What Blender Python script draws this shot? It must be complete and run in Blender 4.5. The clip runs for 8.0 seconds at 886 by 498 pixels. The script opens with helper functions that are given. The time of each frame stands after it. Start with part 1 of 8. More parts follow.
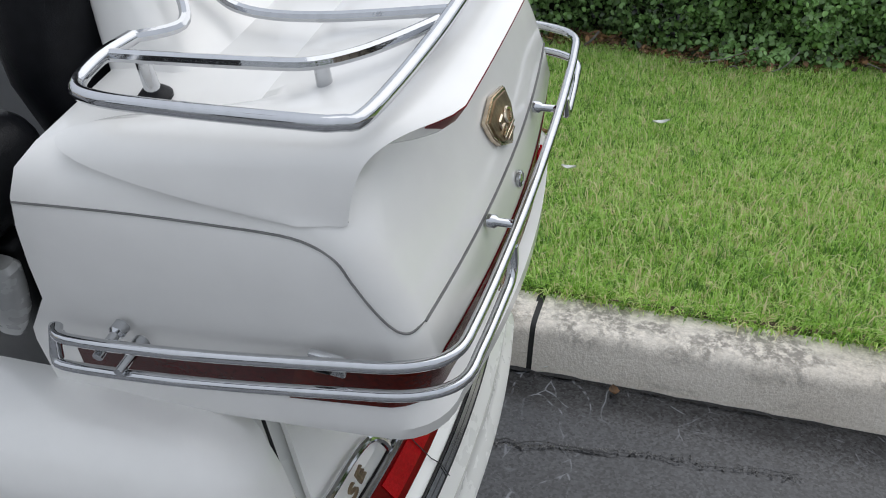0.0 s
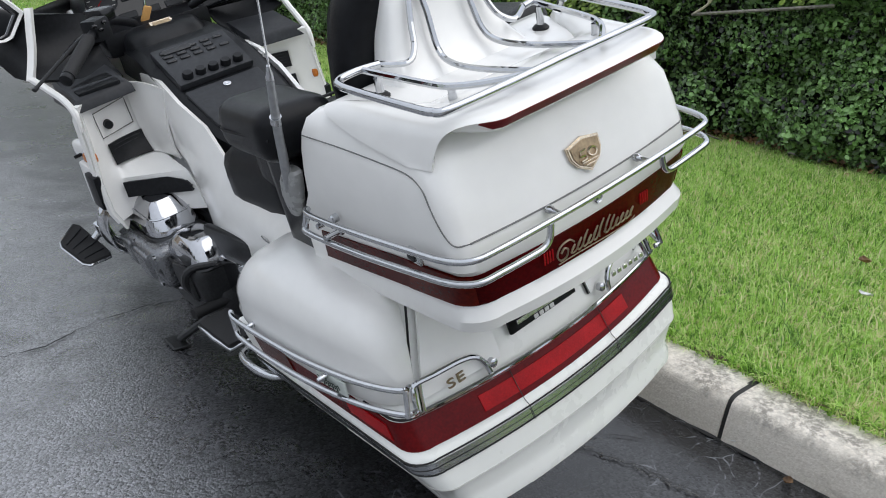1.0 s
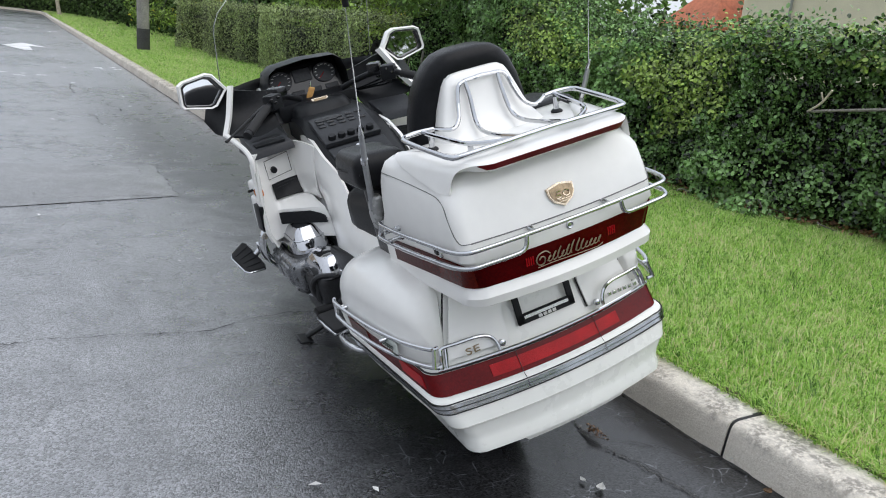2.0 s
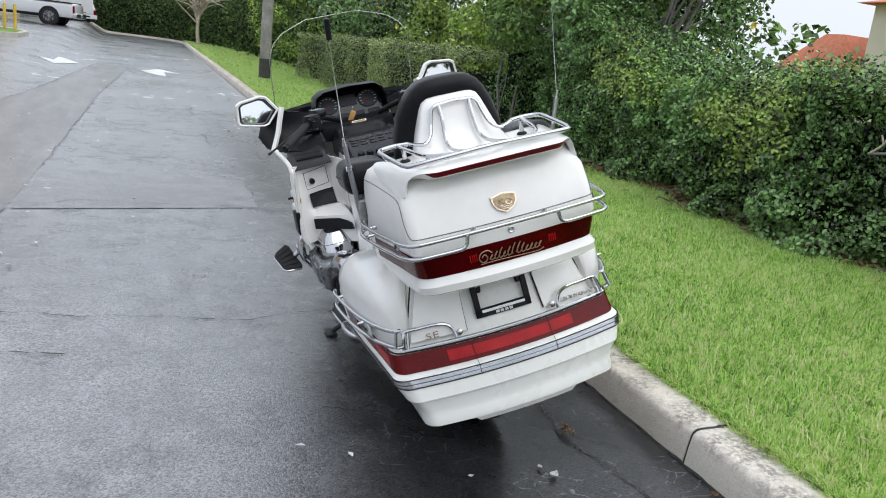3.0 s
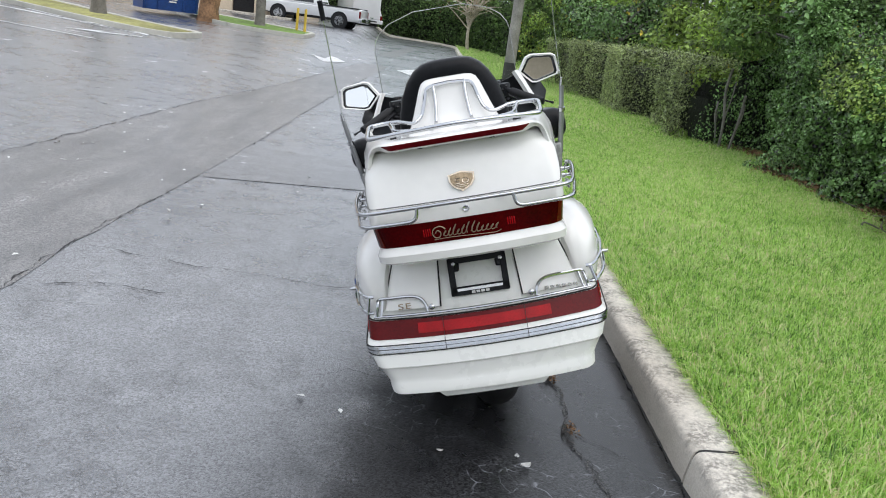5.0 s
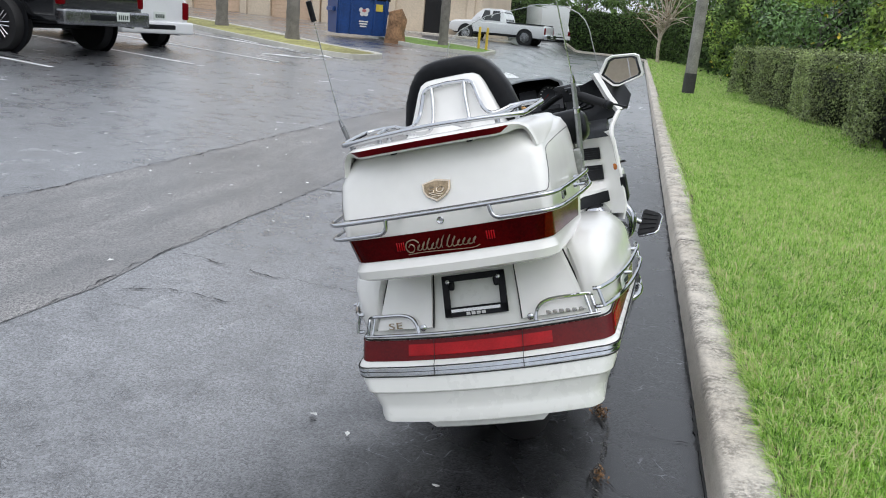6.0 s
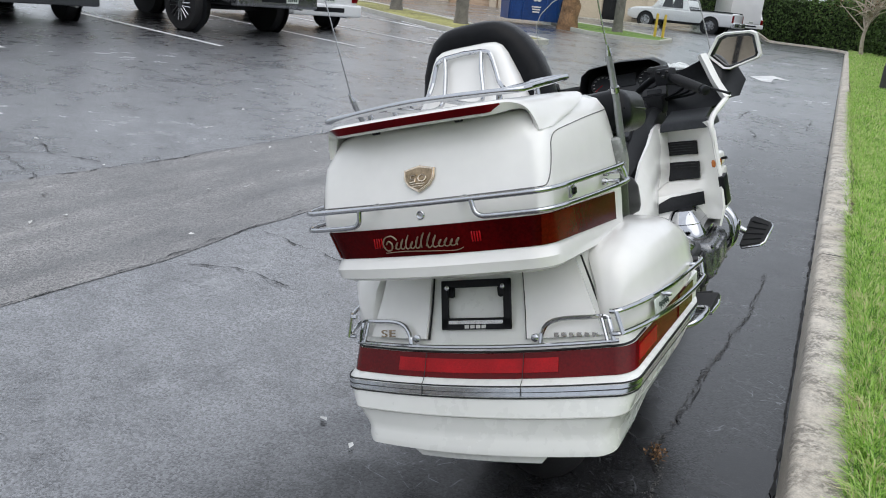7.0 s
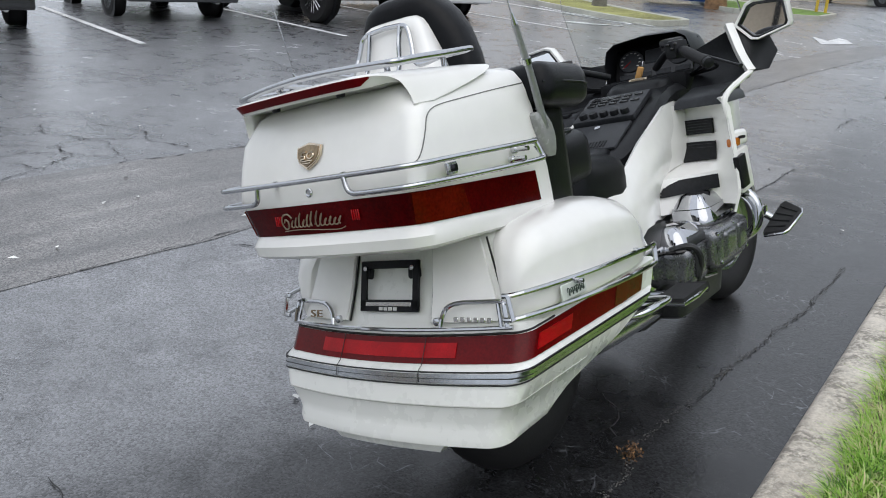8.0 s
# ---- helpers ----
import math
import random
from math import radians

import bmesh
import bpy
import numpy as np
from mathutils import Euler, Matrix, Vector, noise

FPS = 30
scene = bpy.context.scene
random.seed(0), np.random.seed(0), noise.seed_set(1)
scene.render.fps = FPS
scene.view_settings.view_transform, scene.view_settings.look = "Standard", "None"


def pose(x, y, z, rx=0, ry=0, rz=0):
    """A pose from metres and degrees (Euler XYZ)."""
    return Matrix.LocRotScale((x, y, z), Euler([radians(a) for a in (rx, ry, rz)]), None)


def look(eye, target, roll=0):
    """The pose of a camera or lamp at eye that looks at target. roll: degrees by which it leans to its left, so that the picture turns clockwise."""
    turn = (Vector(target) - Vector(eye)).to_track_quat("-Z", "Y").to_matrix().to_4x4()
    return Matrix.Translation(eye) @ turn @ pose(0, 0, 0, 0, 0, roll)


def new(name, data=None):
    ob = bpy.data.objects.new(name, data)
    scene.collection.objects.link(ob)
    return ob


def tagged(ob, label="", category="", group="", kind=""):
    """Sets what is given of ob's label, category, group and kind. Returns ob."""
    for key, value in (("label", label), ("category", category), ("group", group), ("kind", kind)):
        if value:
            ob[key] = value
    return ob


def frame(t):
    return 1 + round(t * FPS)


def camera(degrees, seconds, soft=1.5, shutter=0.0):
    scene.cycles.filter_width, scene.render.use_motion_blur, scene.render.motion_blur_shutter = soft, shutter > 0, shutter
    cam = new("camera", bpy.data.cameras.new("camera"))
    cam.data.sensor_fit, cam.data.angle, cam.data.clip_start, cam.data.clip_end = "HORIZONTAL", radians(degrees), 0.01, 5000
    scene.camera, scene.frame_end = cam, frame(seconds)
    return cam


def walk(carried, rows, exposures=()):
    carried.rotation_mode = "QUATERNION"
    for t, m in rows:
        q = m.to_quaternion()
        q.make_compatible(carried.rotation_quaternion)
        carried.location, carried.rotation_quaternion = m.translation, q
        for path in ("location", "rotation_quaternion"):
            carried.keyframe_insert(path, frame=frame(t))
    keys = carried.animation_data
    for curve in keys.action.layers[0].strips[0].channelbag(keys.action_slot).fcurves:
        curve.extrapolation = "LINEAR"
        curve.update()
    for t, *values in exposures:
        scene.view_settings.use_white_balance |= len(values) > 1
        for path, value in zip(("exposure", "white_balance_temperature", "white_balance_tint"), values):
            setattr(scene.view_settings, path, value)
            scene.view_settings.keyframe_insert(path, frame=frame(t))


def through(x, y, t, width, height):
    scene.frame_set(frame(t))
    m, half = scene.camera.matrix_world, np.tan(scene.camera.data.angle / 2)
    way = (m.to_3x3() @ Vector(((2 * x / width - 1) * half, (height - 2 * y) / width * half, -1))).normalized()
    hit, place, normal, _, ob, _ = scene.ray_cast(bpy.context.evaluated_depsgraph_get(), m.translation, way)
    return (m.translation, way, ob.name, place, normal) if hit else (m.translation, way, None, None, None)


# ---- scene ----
LENS = 58.51
PATH = [
    (0, -1.062, -0.289, 1.144, -75.31, -26.65, 1.1),
    (0.3, -1.076, -0.474, 1.133, -60.4, -24.9, 0),
    (0.5, -1.096, -0.573, 1.139, -54.31, -23.73, 0.06),
    (0.7, -1.157, -0.688, 1.144, -48.86, -22.55, 1.4),
    (1, -1.272, -0.881, 1.172, -43.65, -20.45, 4.31),
    (1.2, -1.29, -1.016, 1.175, -39.46, -18.97, 6.1),
    (1.5, -1.315, -1.249, 1.207, -34.26, -17.35, 6.17),
    (2, -1.433, -1.56, 1.237, -31.04, -15.49, 5.33),
    (2.2, -1.465, -1.684, 1.249, -29.99, -15.05, 5.4),
    (3.3, -1.131, -2.158, 1.267, -20.28, -13.83, 7.7),
    (3.5, -1.097, -2.253, 1.265, -19.15, -14.01, 8.64),
    (4, -0.905, -2.402, 1.293, -14.01, -14.72, 8.5),
    (4.2, -0.795, -2.431, 1.291, -11.62, -14.57, 8.2),
    (5.3, -0.305, -2.202, 1.295, -0.42, -15.93, 6.9),
    (5.5, -0.202, -2.153, 1.295, 2.15, -15.87, 6.12),
    (6, 0.112, -2.034, 1.296, 10.66, -15.97, 5.2),
    (6.3, 0.24, -1.931, 1.282, 16.1, -16.47, 5.2),
    (6.5, 0.297, -1.831, 1.267, 18.66, -16.71, 5.62),
    (7, 0.419, -1.598, 1.268, 23.18, -17.95, 5.52),
    (7.3, 0.568, -1.496, 1.244, 26.27, -18.76, 3.9),
    (7.5, 0.694, -1.442, 1.253, 28.21, -18.76, 3.36),
    (8, 0.863, -1.291, 1.274, 34.54, -19.63, 2.88),
]
cam = camera(LENS, 8.0, soft=1.0)
# seconds, x, y, z, yaw to the left of +y, pitch up, lean
def eye_pose(x, y, z, yaw, pitch, roll):
    return pose(x, y, z, 0, 0, yaw) @ pose(0, 0, 0, 90 + pitch) @ pose(0, 0, 0, 0, 0, roll)


walk(cam, [(t, eye_pose(*row)) for t, *row in PATH], exposures=[(0.0, 0.09), (0.5, 0.16), (1.0, 0.33), (2.0, 0.41), (3.5, 0.51), (5.5, 0.44), (6.5, 0.30), (8.0, 0.20)])

# ---- light ----
SUN_UP, SUN_TURN = 62.0, 140.0
world = bpy.data.worlds.new("overcast_sky")
scene.world = world
world.use_nodes = True
wn, wl = world.node_tree.nodes, world.node_tree.links
sky = wn.new("ShaderNodeTexSky")
sky.sky_type, sky.sun_disc = "NISHITA", False
sky.sun_elevation, sky.sun_rotation = radians(SUN_UP), radians(SUN_TURN)
sky.dust_density, sky.air_density = 3.0, 1.0
cloud = wn.new("ShaderNodeMix")
cloud.data_type = "RGBA"
cloud.inputs["Factor"].default_value = 0.86
cloud.inputs["B"].default_value = (8.45, 9.0, 9.95, 1)
wl.new(sky.outputs["Color"], cloud.inputs["A"])
where = wn.new("ShaderNodeTexCoord")
height = wn.new("ShaderNodeSeparateXYZ")
wl.new(where.outputs["Generated"], height.inputs[0])
grade = wn.new("ShaderNodeMapRange")
grade.inputs["From Min"].default_value, grade.inputs["From Max"].default_value = 0.0, 1.0
grade.inputs["To Min"].default_value, grade.inputs["To Max"].default_value = 0.74, 1.15
wl.new(height.outputs["Z"], grade.inputs["Value"])
shade = wn.new("ShaderNodeVectorMath")
shade.operation = "SCALE"
wl.new(cloud.outputs["Result"], shade.inputs[0])
wl.new(grade.outputs["Result"], shade.inputs["Scale"])
wl.new(shade.outputs["Vector"], wn["Background"].inputs["Color"])
wn["Background"].inputs["Strength"].default_value = 0.105
sun = new("sun", bpy.data.lights.new("sun", "SUN"))
sun.data.energy, sun.data.angle, sun.data.color = 0.9, radians(75), (1.0, 0.97, 0.93)
az = radians(SUN_TURN)
sun.matrix_world = look((0, 0, 0), (-math.sin(az) * math.cos(radians(SUN_UP)), -math.cos(az) * math.cos(radians(SUN_UP)), -math.sin(radians(SUN_UP))))


# ---- materials ----
def surface(name, colour, rough=0.5, metal=0.0, vary=0.15, scales=(2.0, 40.0), bump=0.15, bump_scale=300.0, depth=0.002,
            tint=None, coat=0.0, rand="", spec=0.5, rough_vary=0.1):
    m = bpy.data.materials.new(name)
    m.use_nodes = True
    nt = m.node_tree
    n, l = nt.nodes, nt.links
    b = n["Principled BSDF"]
    tc = n.new("ShaderNodeTexCoord")
    out = None
    for k, sc in enumerate(scales):
        t = n.new("ShaderNodeTexNoise")
        t.inputs["Scale"].default_value, t.inputs["Detail"].default_value = sc, 5.0
        l.new(tc.outputs["Object"], t.inputs["Vector"])
        if out is None:
            out = t.outputs["Fac"]
        else:
            a = n.new("ShaderNodeMath")
            a.operation = "ADD"
            l.new(out, a.inputs[0])
            l.new(t.outputs["Fac"], a.inputs[1])
            h = n.new("ShaderNodeMath")
            h.operation = "MULTIPLY"
            h.inputs[1].default_value = 0.5
            l.new(a.outputs[0], h.inputs[0])
            out = h.outputs[0]
    if rand:
        g = n.new("ShaderNodeObjectInfo") if rand == "object" else n.new("ShaderNodeNewGeometry")
        a = n.new("ShaderNodeMath")
        a.operation = "MULTIPLY_ADD"
        a.inputs[1].default_value, a.inputs[2].default_value = 0.4, -0.2
        l.new(g.outputs["Random" if rand == "object" else "Random Per Island"], a.inputs[0])
        s = n.new("ShaderNodeMath")
        s.operation = "ADD"
        l.new(out, s.inputs[0])
        l.new(a.outputs[0], s.inputs[1])
        out = s.outputs[0]
    ramp = n.new("ShaderNodeValToRGB")
    lo = [max(0.0, c * (1 - vary * 2.2)) for c in colour]
    hi = [c * (1 + vary * 1.6) for c in (tint or colour)]
    ramp.color_ramp.elements[0].position, ramp.color_ramp.elements[1].position = 0.28, 0.72
    ramp.color_ramp.elements[0].color, ramp.color_ramp.elements[1].color = (*lo, 1), (*[min(1, c) for c in hi], 1)
    l.new(out, ramp.inputs["Fac"])
    l.new(ramp.outputs["Color"], b.inputs["Base Color"])
    mr = n.new("ShaderNodeMapRange")
    mr.inputs["To Min"].default_value, mr.inputs["To Max"].default_value = max(0.02, rough - rough_vary), min(1, rough + rough_vary)
    l.new(out, mr.inputs["Value"])
    l.new(mr.outputs["Result"], b.inputs["Roughness"])
    b.inputs["Metallic"].default_value = metal
    b.inputs["Specular IOR Level"].default_value = spec
    b.inputs["Coat Weight"].default_value, b.inputs["Coat Roughness"].default_value = coat, 0.06
    if bump:
        t = n.new("ShaderNodeTexNoise")
        t.inputs["Scale"].default_value, t.inputs["Detail"].default_value = bump_scale, 3.0
        l.new(tc.outputs["Object"], t.inputs["Vector"])
        bp = n.new("ShaderNodeBump")
        bp.inputs["Strength"].default_value, bp.inputs["Distance"].default_value = bump, depth
        l.new(t.outputs["Fac"], bp.inputs["Height"])
        l.new(bp.outputs["Normal"], b.inputs["Normal"])
    return m


def see_through(name, colour, rough=0.02, ior=1.45):
    m = bpy.data.materials.new(name)
    m.use_nodes = True
    b = m.node_tree.nodes["Principled BSDF"]
    b.inputs["Base Color"].default_value = (*colour, 1)
    b.inputs["Roughness"].default_value, b.inputs["Transmission Weight"].default_value, b.inputs["IOR"].default_value = rough, 1.0, ior
    return m


def add_leaf_shine(m, through=0.25):
    b = m.node_tree.nodes["Principled BSDF"]
    b.inputs["Subsurface Weight"].default_value = 0.0
    tr = m.node_tree.nodes.new("ShaderNodeBsdfTranslucent")
    mix = m.node_tree.nodes.new("ShaderNodeMixShader")
    mix.inputs[0].default_value = through
    l = m.node_tree.links
    l.new(b.inputs["Base Color"].links[0].from_socket, tr.inputs["Color"])
    l.new(b.outputs[0], mix.inputs[1])
    l.new(tr.outputs[0], mix.inputs[2])
    l.new(mix.outputs[0], m.node_tree.nodes["Material Output"].inputs["Surface"])
    return m


WHITE = surface("pearl_white_paint", (0.82, 0.812, 0.785), 0.24, vary=0.02, scales=(3, 25), bump=0.03, bump_scale=30, coat=0.6, rough_vary=0.05)
BUMPER = surface("cream_white_bumper_paint", (0.78, 0.785, 0.75), 0.28, vary=0.012, scales=(4, 30), bump=0.03, bump_scale=30, coat=0.4, rough_vary=0.06)
CHROME = surface("chrome", (0.52, 0.53, 0.545), 0.04, 1.0, vary=0.04, scales=(8, 90), bump=0.02, bump_scale=200, rough_vary=0.04)
CHROME_BRIGHT = surface("polished_cover_chrome", (0.50, 0.505, 0.525), 0.06, 1.0, vary=0.04, scales=(8, 90), bump=0.03, bump_scale=40, rough_vary=0.04)
CHROME_DULL = surface("dulled_chrome", (0.62, 0.63, 0.64), 0.24, 1.0, vary=0.12, scales=(10, 120), bump=0.08, bump_scale=200)
STRIPE = surface("grey_chrome_strip", (0.50, 0.52, 0.54), 0.18, 1.0, vary=0.08, scales=(6, 60), bump=0.02)
VINYL = surface("black_seat_vinyl", (0.006, 0.0065, 0.008), 0.32, vary=0.25, scales=(5, 80), bump=0.35, bump_scale=650, depth=0.001, spec=0.18)
PLASTIC = surface("black_textured_plastic", (0.010, 0.0107, 0.0125), 0.40, vary=0.3, scales=(5, 90), bump=0.3, bump_scale=900, depth=0.0006, spec=0.2)
GLOSS_BLACK = surface("gloss_black_plastic", (0.006, 0.006, 0.007), 0.18, vary=0.2, bump=0.02)
DARK_GREY = surface("charcoal_console_plastic", (0.032, 0.034, 0.038), 0.38, vary=0.2, scales=(5, 90), bump=0.2, bump_scale=900, depth=0.0005, spec=0.2)
GREY = surface("grey_plastic", (0.30, 0.305, 0.30), 0.28, vary=0.1, scales=(5, 60), bump=0.1, bump_scale=700, depth=0.0005)
RUBBER = surface("tyre_rubber", (0.007, 0.007, 0.008), 0.72, vary=0.3, scales=(6, 70), bump=0.4, bump_scale=250, depth=0.002)
SEAM = surface("dark_seam_gap", (0.02, 0.02, 0.02), 0.8, vary=0.2, bump=0)
SEAM_SOFT = surface("narrow_panel_gap", (0.16, 0.16, 0.155), 0.7, vary=0.2, bump=0)
RED_BAND = surface("deep_red_trunk_lens", (0.062, 0.0006, 0.0012), 0.2, vary=0.3, scales=(9, 160), bump=0.05, bump_scale=400, coat=0.0, spec=0.07, rough_vary=0.04)
RED_DARK = surface("dark_red_lens", (0.115, 0.0006, 0.0018), 0.26, vary=0.22, scales=(9, 200), bump=0.05, bump_scale=400, coat=0.04, spec=0.18, rough_vary=0.04)
RED_BRIGHT = surface("bright_red_lens", (0.38, 0.0028, 0.006), 0.24, vary=0.2, scales=(20, 260), bump=0.4, bump_scale=420, coat=0.05, spec=0.2, rough_vary=0.05)
RED_STRIP = surface("red_strip_lens", (0.13, 0.0006, 0.003), 0.3, vary=0.2, scales=(12, 200), bump=0.05, coat=0.0, spec=0.1, rough_vary=0.05)
AMBER = surface("amber_brown_lens", (0.085, 0.0095, 0.0012), 0.22, vary=0.2, scales=(12, 200), bump=0.1, bump_scale=400, coat=0.12, spec=0.35, rough_vary=0.05)
AMBER_DEEP = surface("deep_amber_red_lens", (0.100, 0.0046, 0.0008), 0.22, vary=0.3, scales=(12, 160), bump=0.1, bump_scale=400, coat=0.03, spec=0.12, rough_vary=0.05)
AMBER_BRIGHT = surface("amber_lamp_lens", (0.55, 0.16, 0.02), 0.15, vary=0.15, bump=0.2, coat=0.6)
GOLD = surface("polished_gold_metal", (0.70, 0.60, 0.47), 0.24, 1.0, vary=0.15, scales=(30, 200), bump=0.1, bump_scale=300)
GOLD_DARK = surface("recessed_gold_metal", (0.34, 0.26, 0.17), 0.35, 1.0, vary=0.25, scales=(30, 200), bump=0.3, bump_scale=500)
SCRIPT = surface("champagne_gold_script", (0.33, 0.26, 0.18), 0.35, 0.6, vary=0.1, bump=0)
SILVER = surface("silver_badge", (0.62, 0.62, 0.60), 0.25, 1.0, vary=0.1, bump=0)
ENGINE = surface("cast_engine_alloy", (0.20, 0.205, 0.215), 0.27, 0.75, vary=0.12, scales=(12, 150), bump=0.08, bump_scale=350)
ENGINE_DARK = surface("black_engine_casting", (0.03, 0.031, 0.033), 0.42, 0.3, vary=0.3, scales=(12, 150), bump=0.25, bump_scale=350)
MIRROR = surface("mirror_glass", (0.9, 0.91, 0.92), 0.02, 1.0, vary=0.0, bump=0, rough_vary=0.0)
SCREEN = see_through("clear_windshield_acrylic", (0.93, 0.96, 0.94), 0.02, 1.12)
LENS_CLEAR = surface("clear_marker_lens", (0.55, 0.56, 0.55), 0.12, 0.4, vary=0.15, bump=0.3, bump_scale=300)
SLEEVE = surface("satin_aerial_metal", (0.34, 0.35, 0.36), 0.34, 0.55, vary=0.1, scales=(10, 120), bump=0.05)
WOOD_TAG = surface("tan_leather_tag", (0.55, 0.30, 0.10), 0.5, vary=0.2, bump=0.2)
ASPHALT_CRACK = surface("crack_filler_shadow", (0.026, 0.026, 0.027), 0.85, vary=0.5, scales=(20, 120), bump=0.8)
SOIL = surface("lawn_soil", (0.20, 0.285, 0.070), 0.95, vary=0.4, scales=(3, 40), bump=0.8, bump_scale=60, depth=0.02)
LEAF = add_leaf_shine(surface("glossy_hedge_leaf", (0.064, 0.128, 0.054), 0.24, vary=0.55, scales=(0.7, 7), bump=0, tint=(0.16, 0.28, 0.092), rand="island"), 0.2)
LEAF_YOUNG = add_leaf_shine(surface("young_hedge_leaf", (0.16, 0.28, 0.055), 0.36, vary=0.4, scales=(0.7, 7), bump=0, tint=(0.30, 0.42, 0.09), rand="island"), 0.3)
LEAF_OLIVE = add_leaf_shine(surface("olive_clipped_leaf", (0.15, 0.215, 0.075), 0.40, vary=0.5, scales=(0.9, 9), bump=0, tint=(0.30, 0.36, 0.15), rand="island"), 0.2)
LEAF_LIGHT = add_leaf_shine(surface("light_green_leaf", (0.21, 0.37, 0.07), 0.42, vary=0.4, scales=(0.7, 7), bump=0, tint=(0.34, 0.48, 0.10), rand="island"), 0.3)
LEAF_DARK = add_leaf_shine(surface("dark_tree_leaf", (0.06, 0.115, 0.034), 0.6, vary=0.42, scales=(0.4, 4), bump=0, tint=(0.12, 0.20, 0.055), rand="island", spec=0.25), 0.2)
# undergrowth leaf with the wood's shade put into its colour
LEAF_SHADE = surface("shaded_edge_leaf", (0.035, 0.065, 0.022), 0.75, vary=0.45, scales=(0.4, 4), bump=0, tint=(0.07, 0.12, 0.035), rand="island", spec=0.2)
LEAF_DRY = surface("dry_brown_leaf", (0.20, 0.11, 0.05), 0.8, vary=0.4, scales=(3, 30), bump=0.2, rand="island")
# near-black core: the shade between the leaves is put into its colour
SHADE_CORE = surface("leaf_shade_core", (0.012, 0.017, 0.008), 0.95, vary=0.5, scales=(2, 14), bump=0.8, bump_scale=20, depth=0.05)
PETAL = surface("yellow_flower", (0.75, 0.60, 0.06), 0.6, vary=0.15, bump=0)
PALE = surface("pale_petal_litter", (0.62, 0.62, 0.60), 0.7, vary=0.2, bump=0.2, rand="island")
BARK = surface("grey_bark", (0.20, 0.185, 0.165), 0.9, vary=0.3, scales=(4, 40), bump=0.8, bump_scale=60, depth=0.01)
POLE = surface("weathered_wood_pole", (0.30, 0.29, 0.26), 0.85, vary=0.3, scales=(3, 40), bump=0.6, bump_scale=80, depth=0.006)
LINE = surface("worn_white_road_paint", (0.78, 0.79, 0.80), 0.6, vary=0.25, scales=(2, 30), bump=0.4, bump_scale=150, depth=0.002)
STUCCO = surface("beige_stucco", (0.56, 0.47, 0.36), 0.9, vary=0.1, scales=(0.5, 12), bump=0.4, bump_scale=60, depth=0.006)
DOOR_TAN = surface("tan_rollup_door", (0.55, 0.40, 0.28), 0.6, vary=0.1, scales=(0.6, 9), bump=0.1)
TERRACOTTA = surface("terracotta_roof_tile", (0.52, 0.17, 0.09), 0.8, vary=0.2, scales=(1, 9), bump=0.3, bump_scale=20, depth=0.02)
BIN_BLUE = surface("blue_painted_steel", (0.012, 0.06, 0.23), 0.45, vary=0.2, scales=(1.2, 14), bump=0.1)
YELLOW = surface("yellow_bollard_paint", (0.62, 0.42, 0.05), 0.5, vary=0.2, bump=0.1)
MULCH = surface("dry_mulch_grass", (0.36, 0.26, 0.14), 0.95, vary=0.4, scales=(0.7, 9), bump=0.8, bump_scale=40, depth=0.03, tint=(0.34, 0.33, 0.12))
CAR_WHITE = surface("white_car_paint", (0.72, 0.73, 0.74), 0.22, vary=0.03, bump=0, coat=0.8)
CAR_BLACK = surface("black_car_paint", (0.012, 0.013, 0.015), 0.16, vary=0.2, bump=0, coat=0.9)
CAR_GREY = surface("dark_grey_car_paint", (0.05, 0.054, 0.06), 0.2, 0.3, vary=0.1, bump=0, coat=0.8)
CAR_GLASS = surface("tinted_car_glass", (0.01, 0.012, 0.014), 0.05, vary=0.1, bump=0, spec=0.8, rough_vary=0.0)
RIM = surface("alloy_rim", (0.55, 0.56, 0.58), 0.3, 1.0, vary=0.15, bump=0.05)
RIM_DARK = surface("black_milled_rim", (0.05, 0.05, 0.055), 0.3, 0.6, vary=0.3, bump=0.05)
PAPER = surface("plate_face", (0.62, 0.66, 0.62), 0.5, vary=0.08, bump=0.05)
INK = surface("dark_print", (0.03, 0.05, 0.04), 0.6, vary=0.1, bump=0)
OFFWHITE = surface("off_white_print", (0.70, 0.70, 0.68), 0.5, vary=0.06, bump=0)


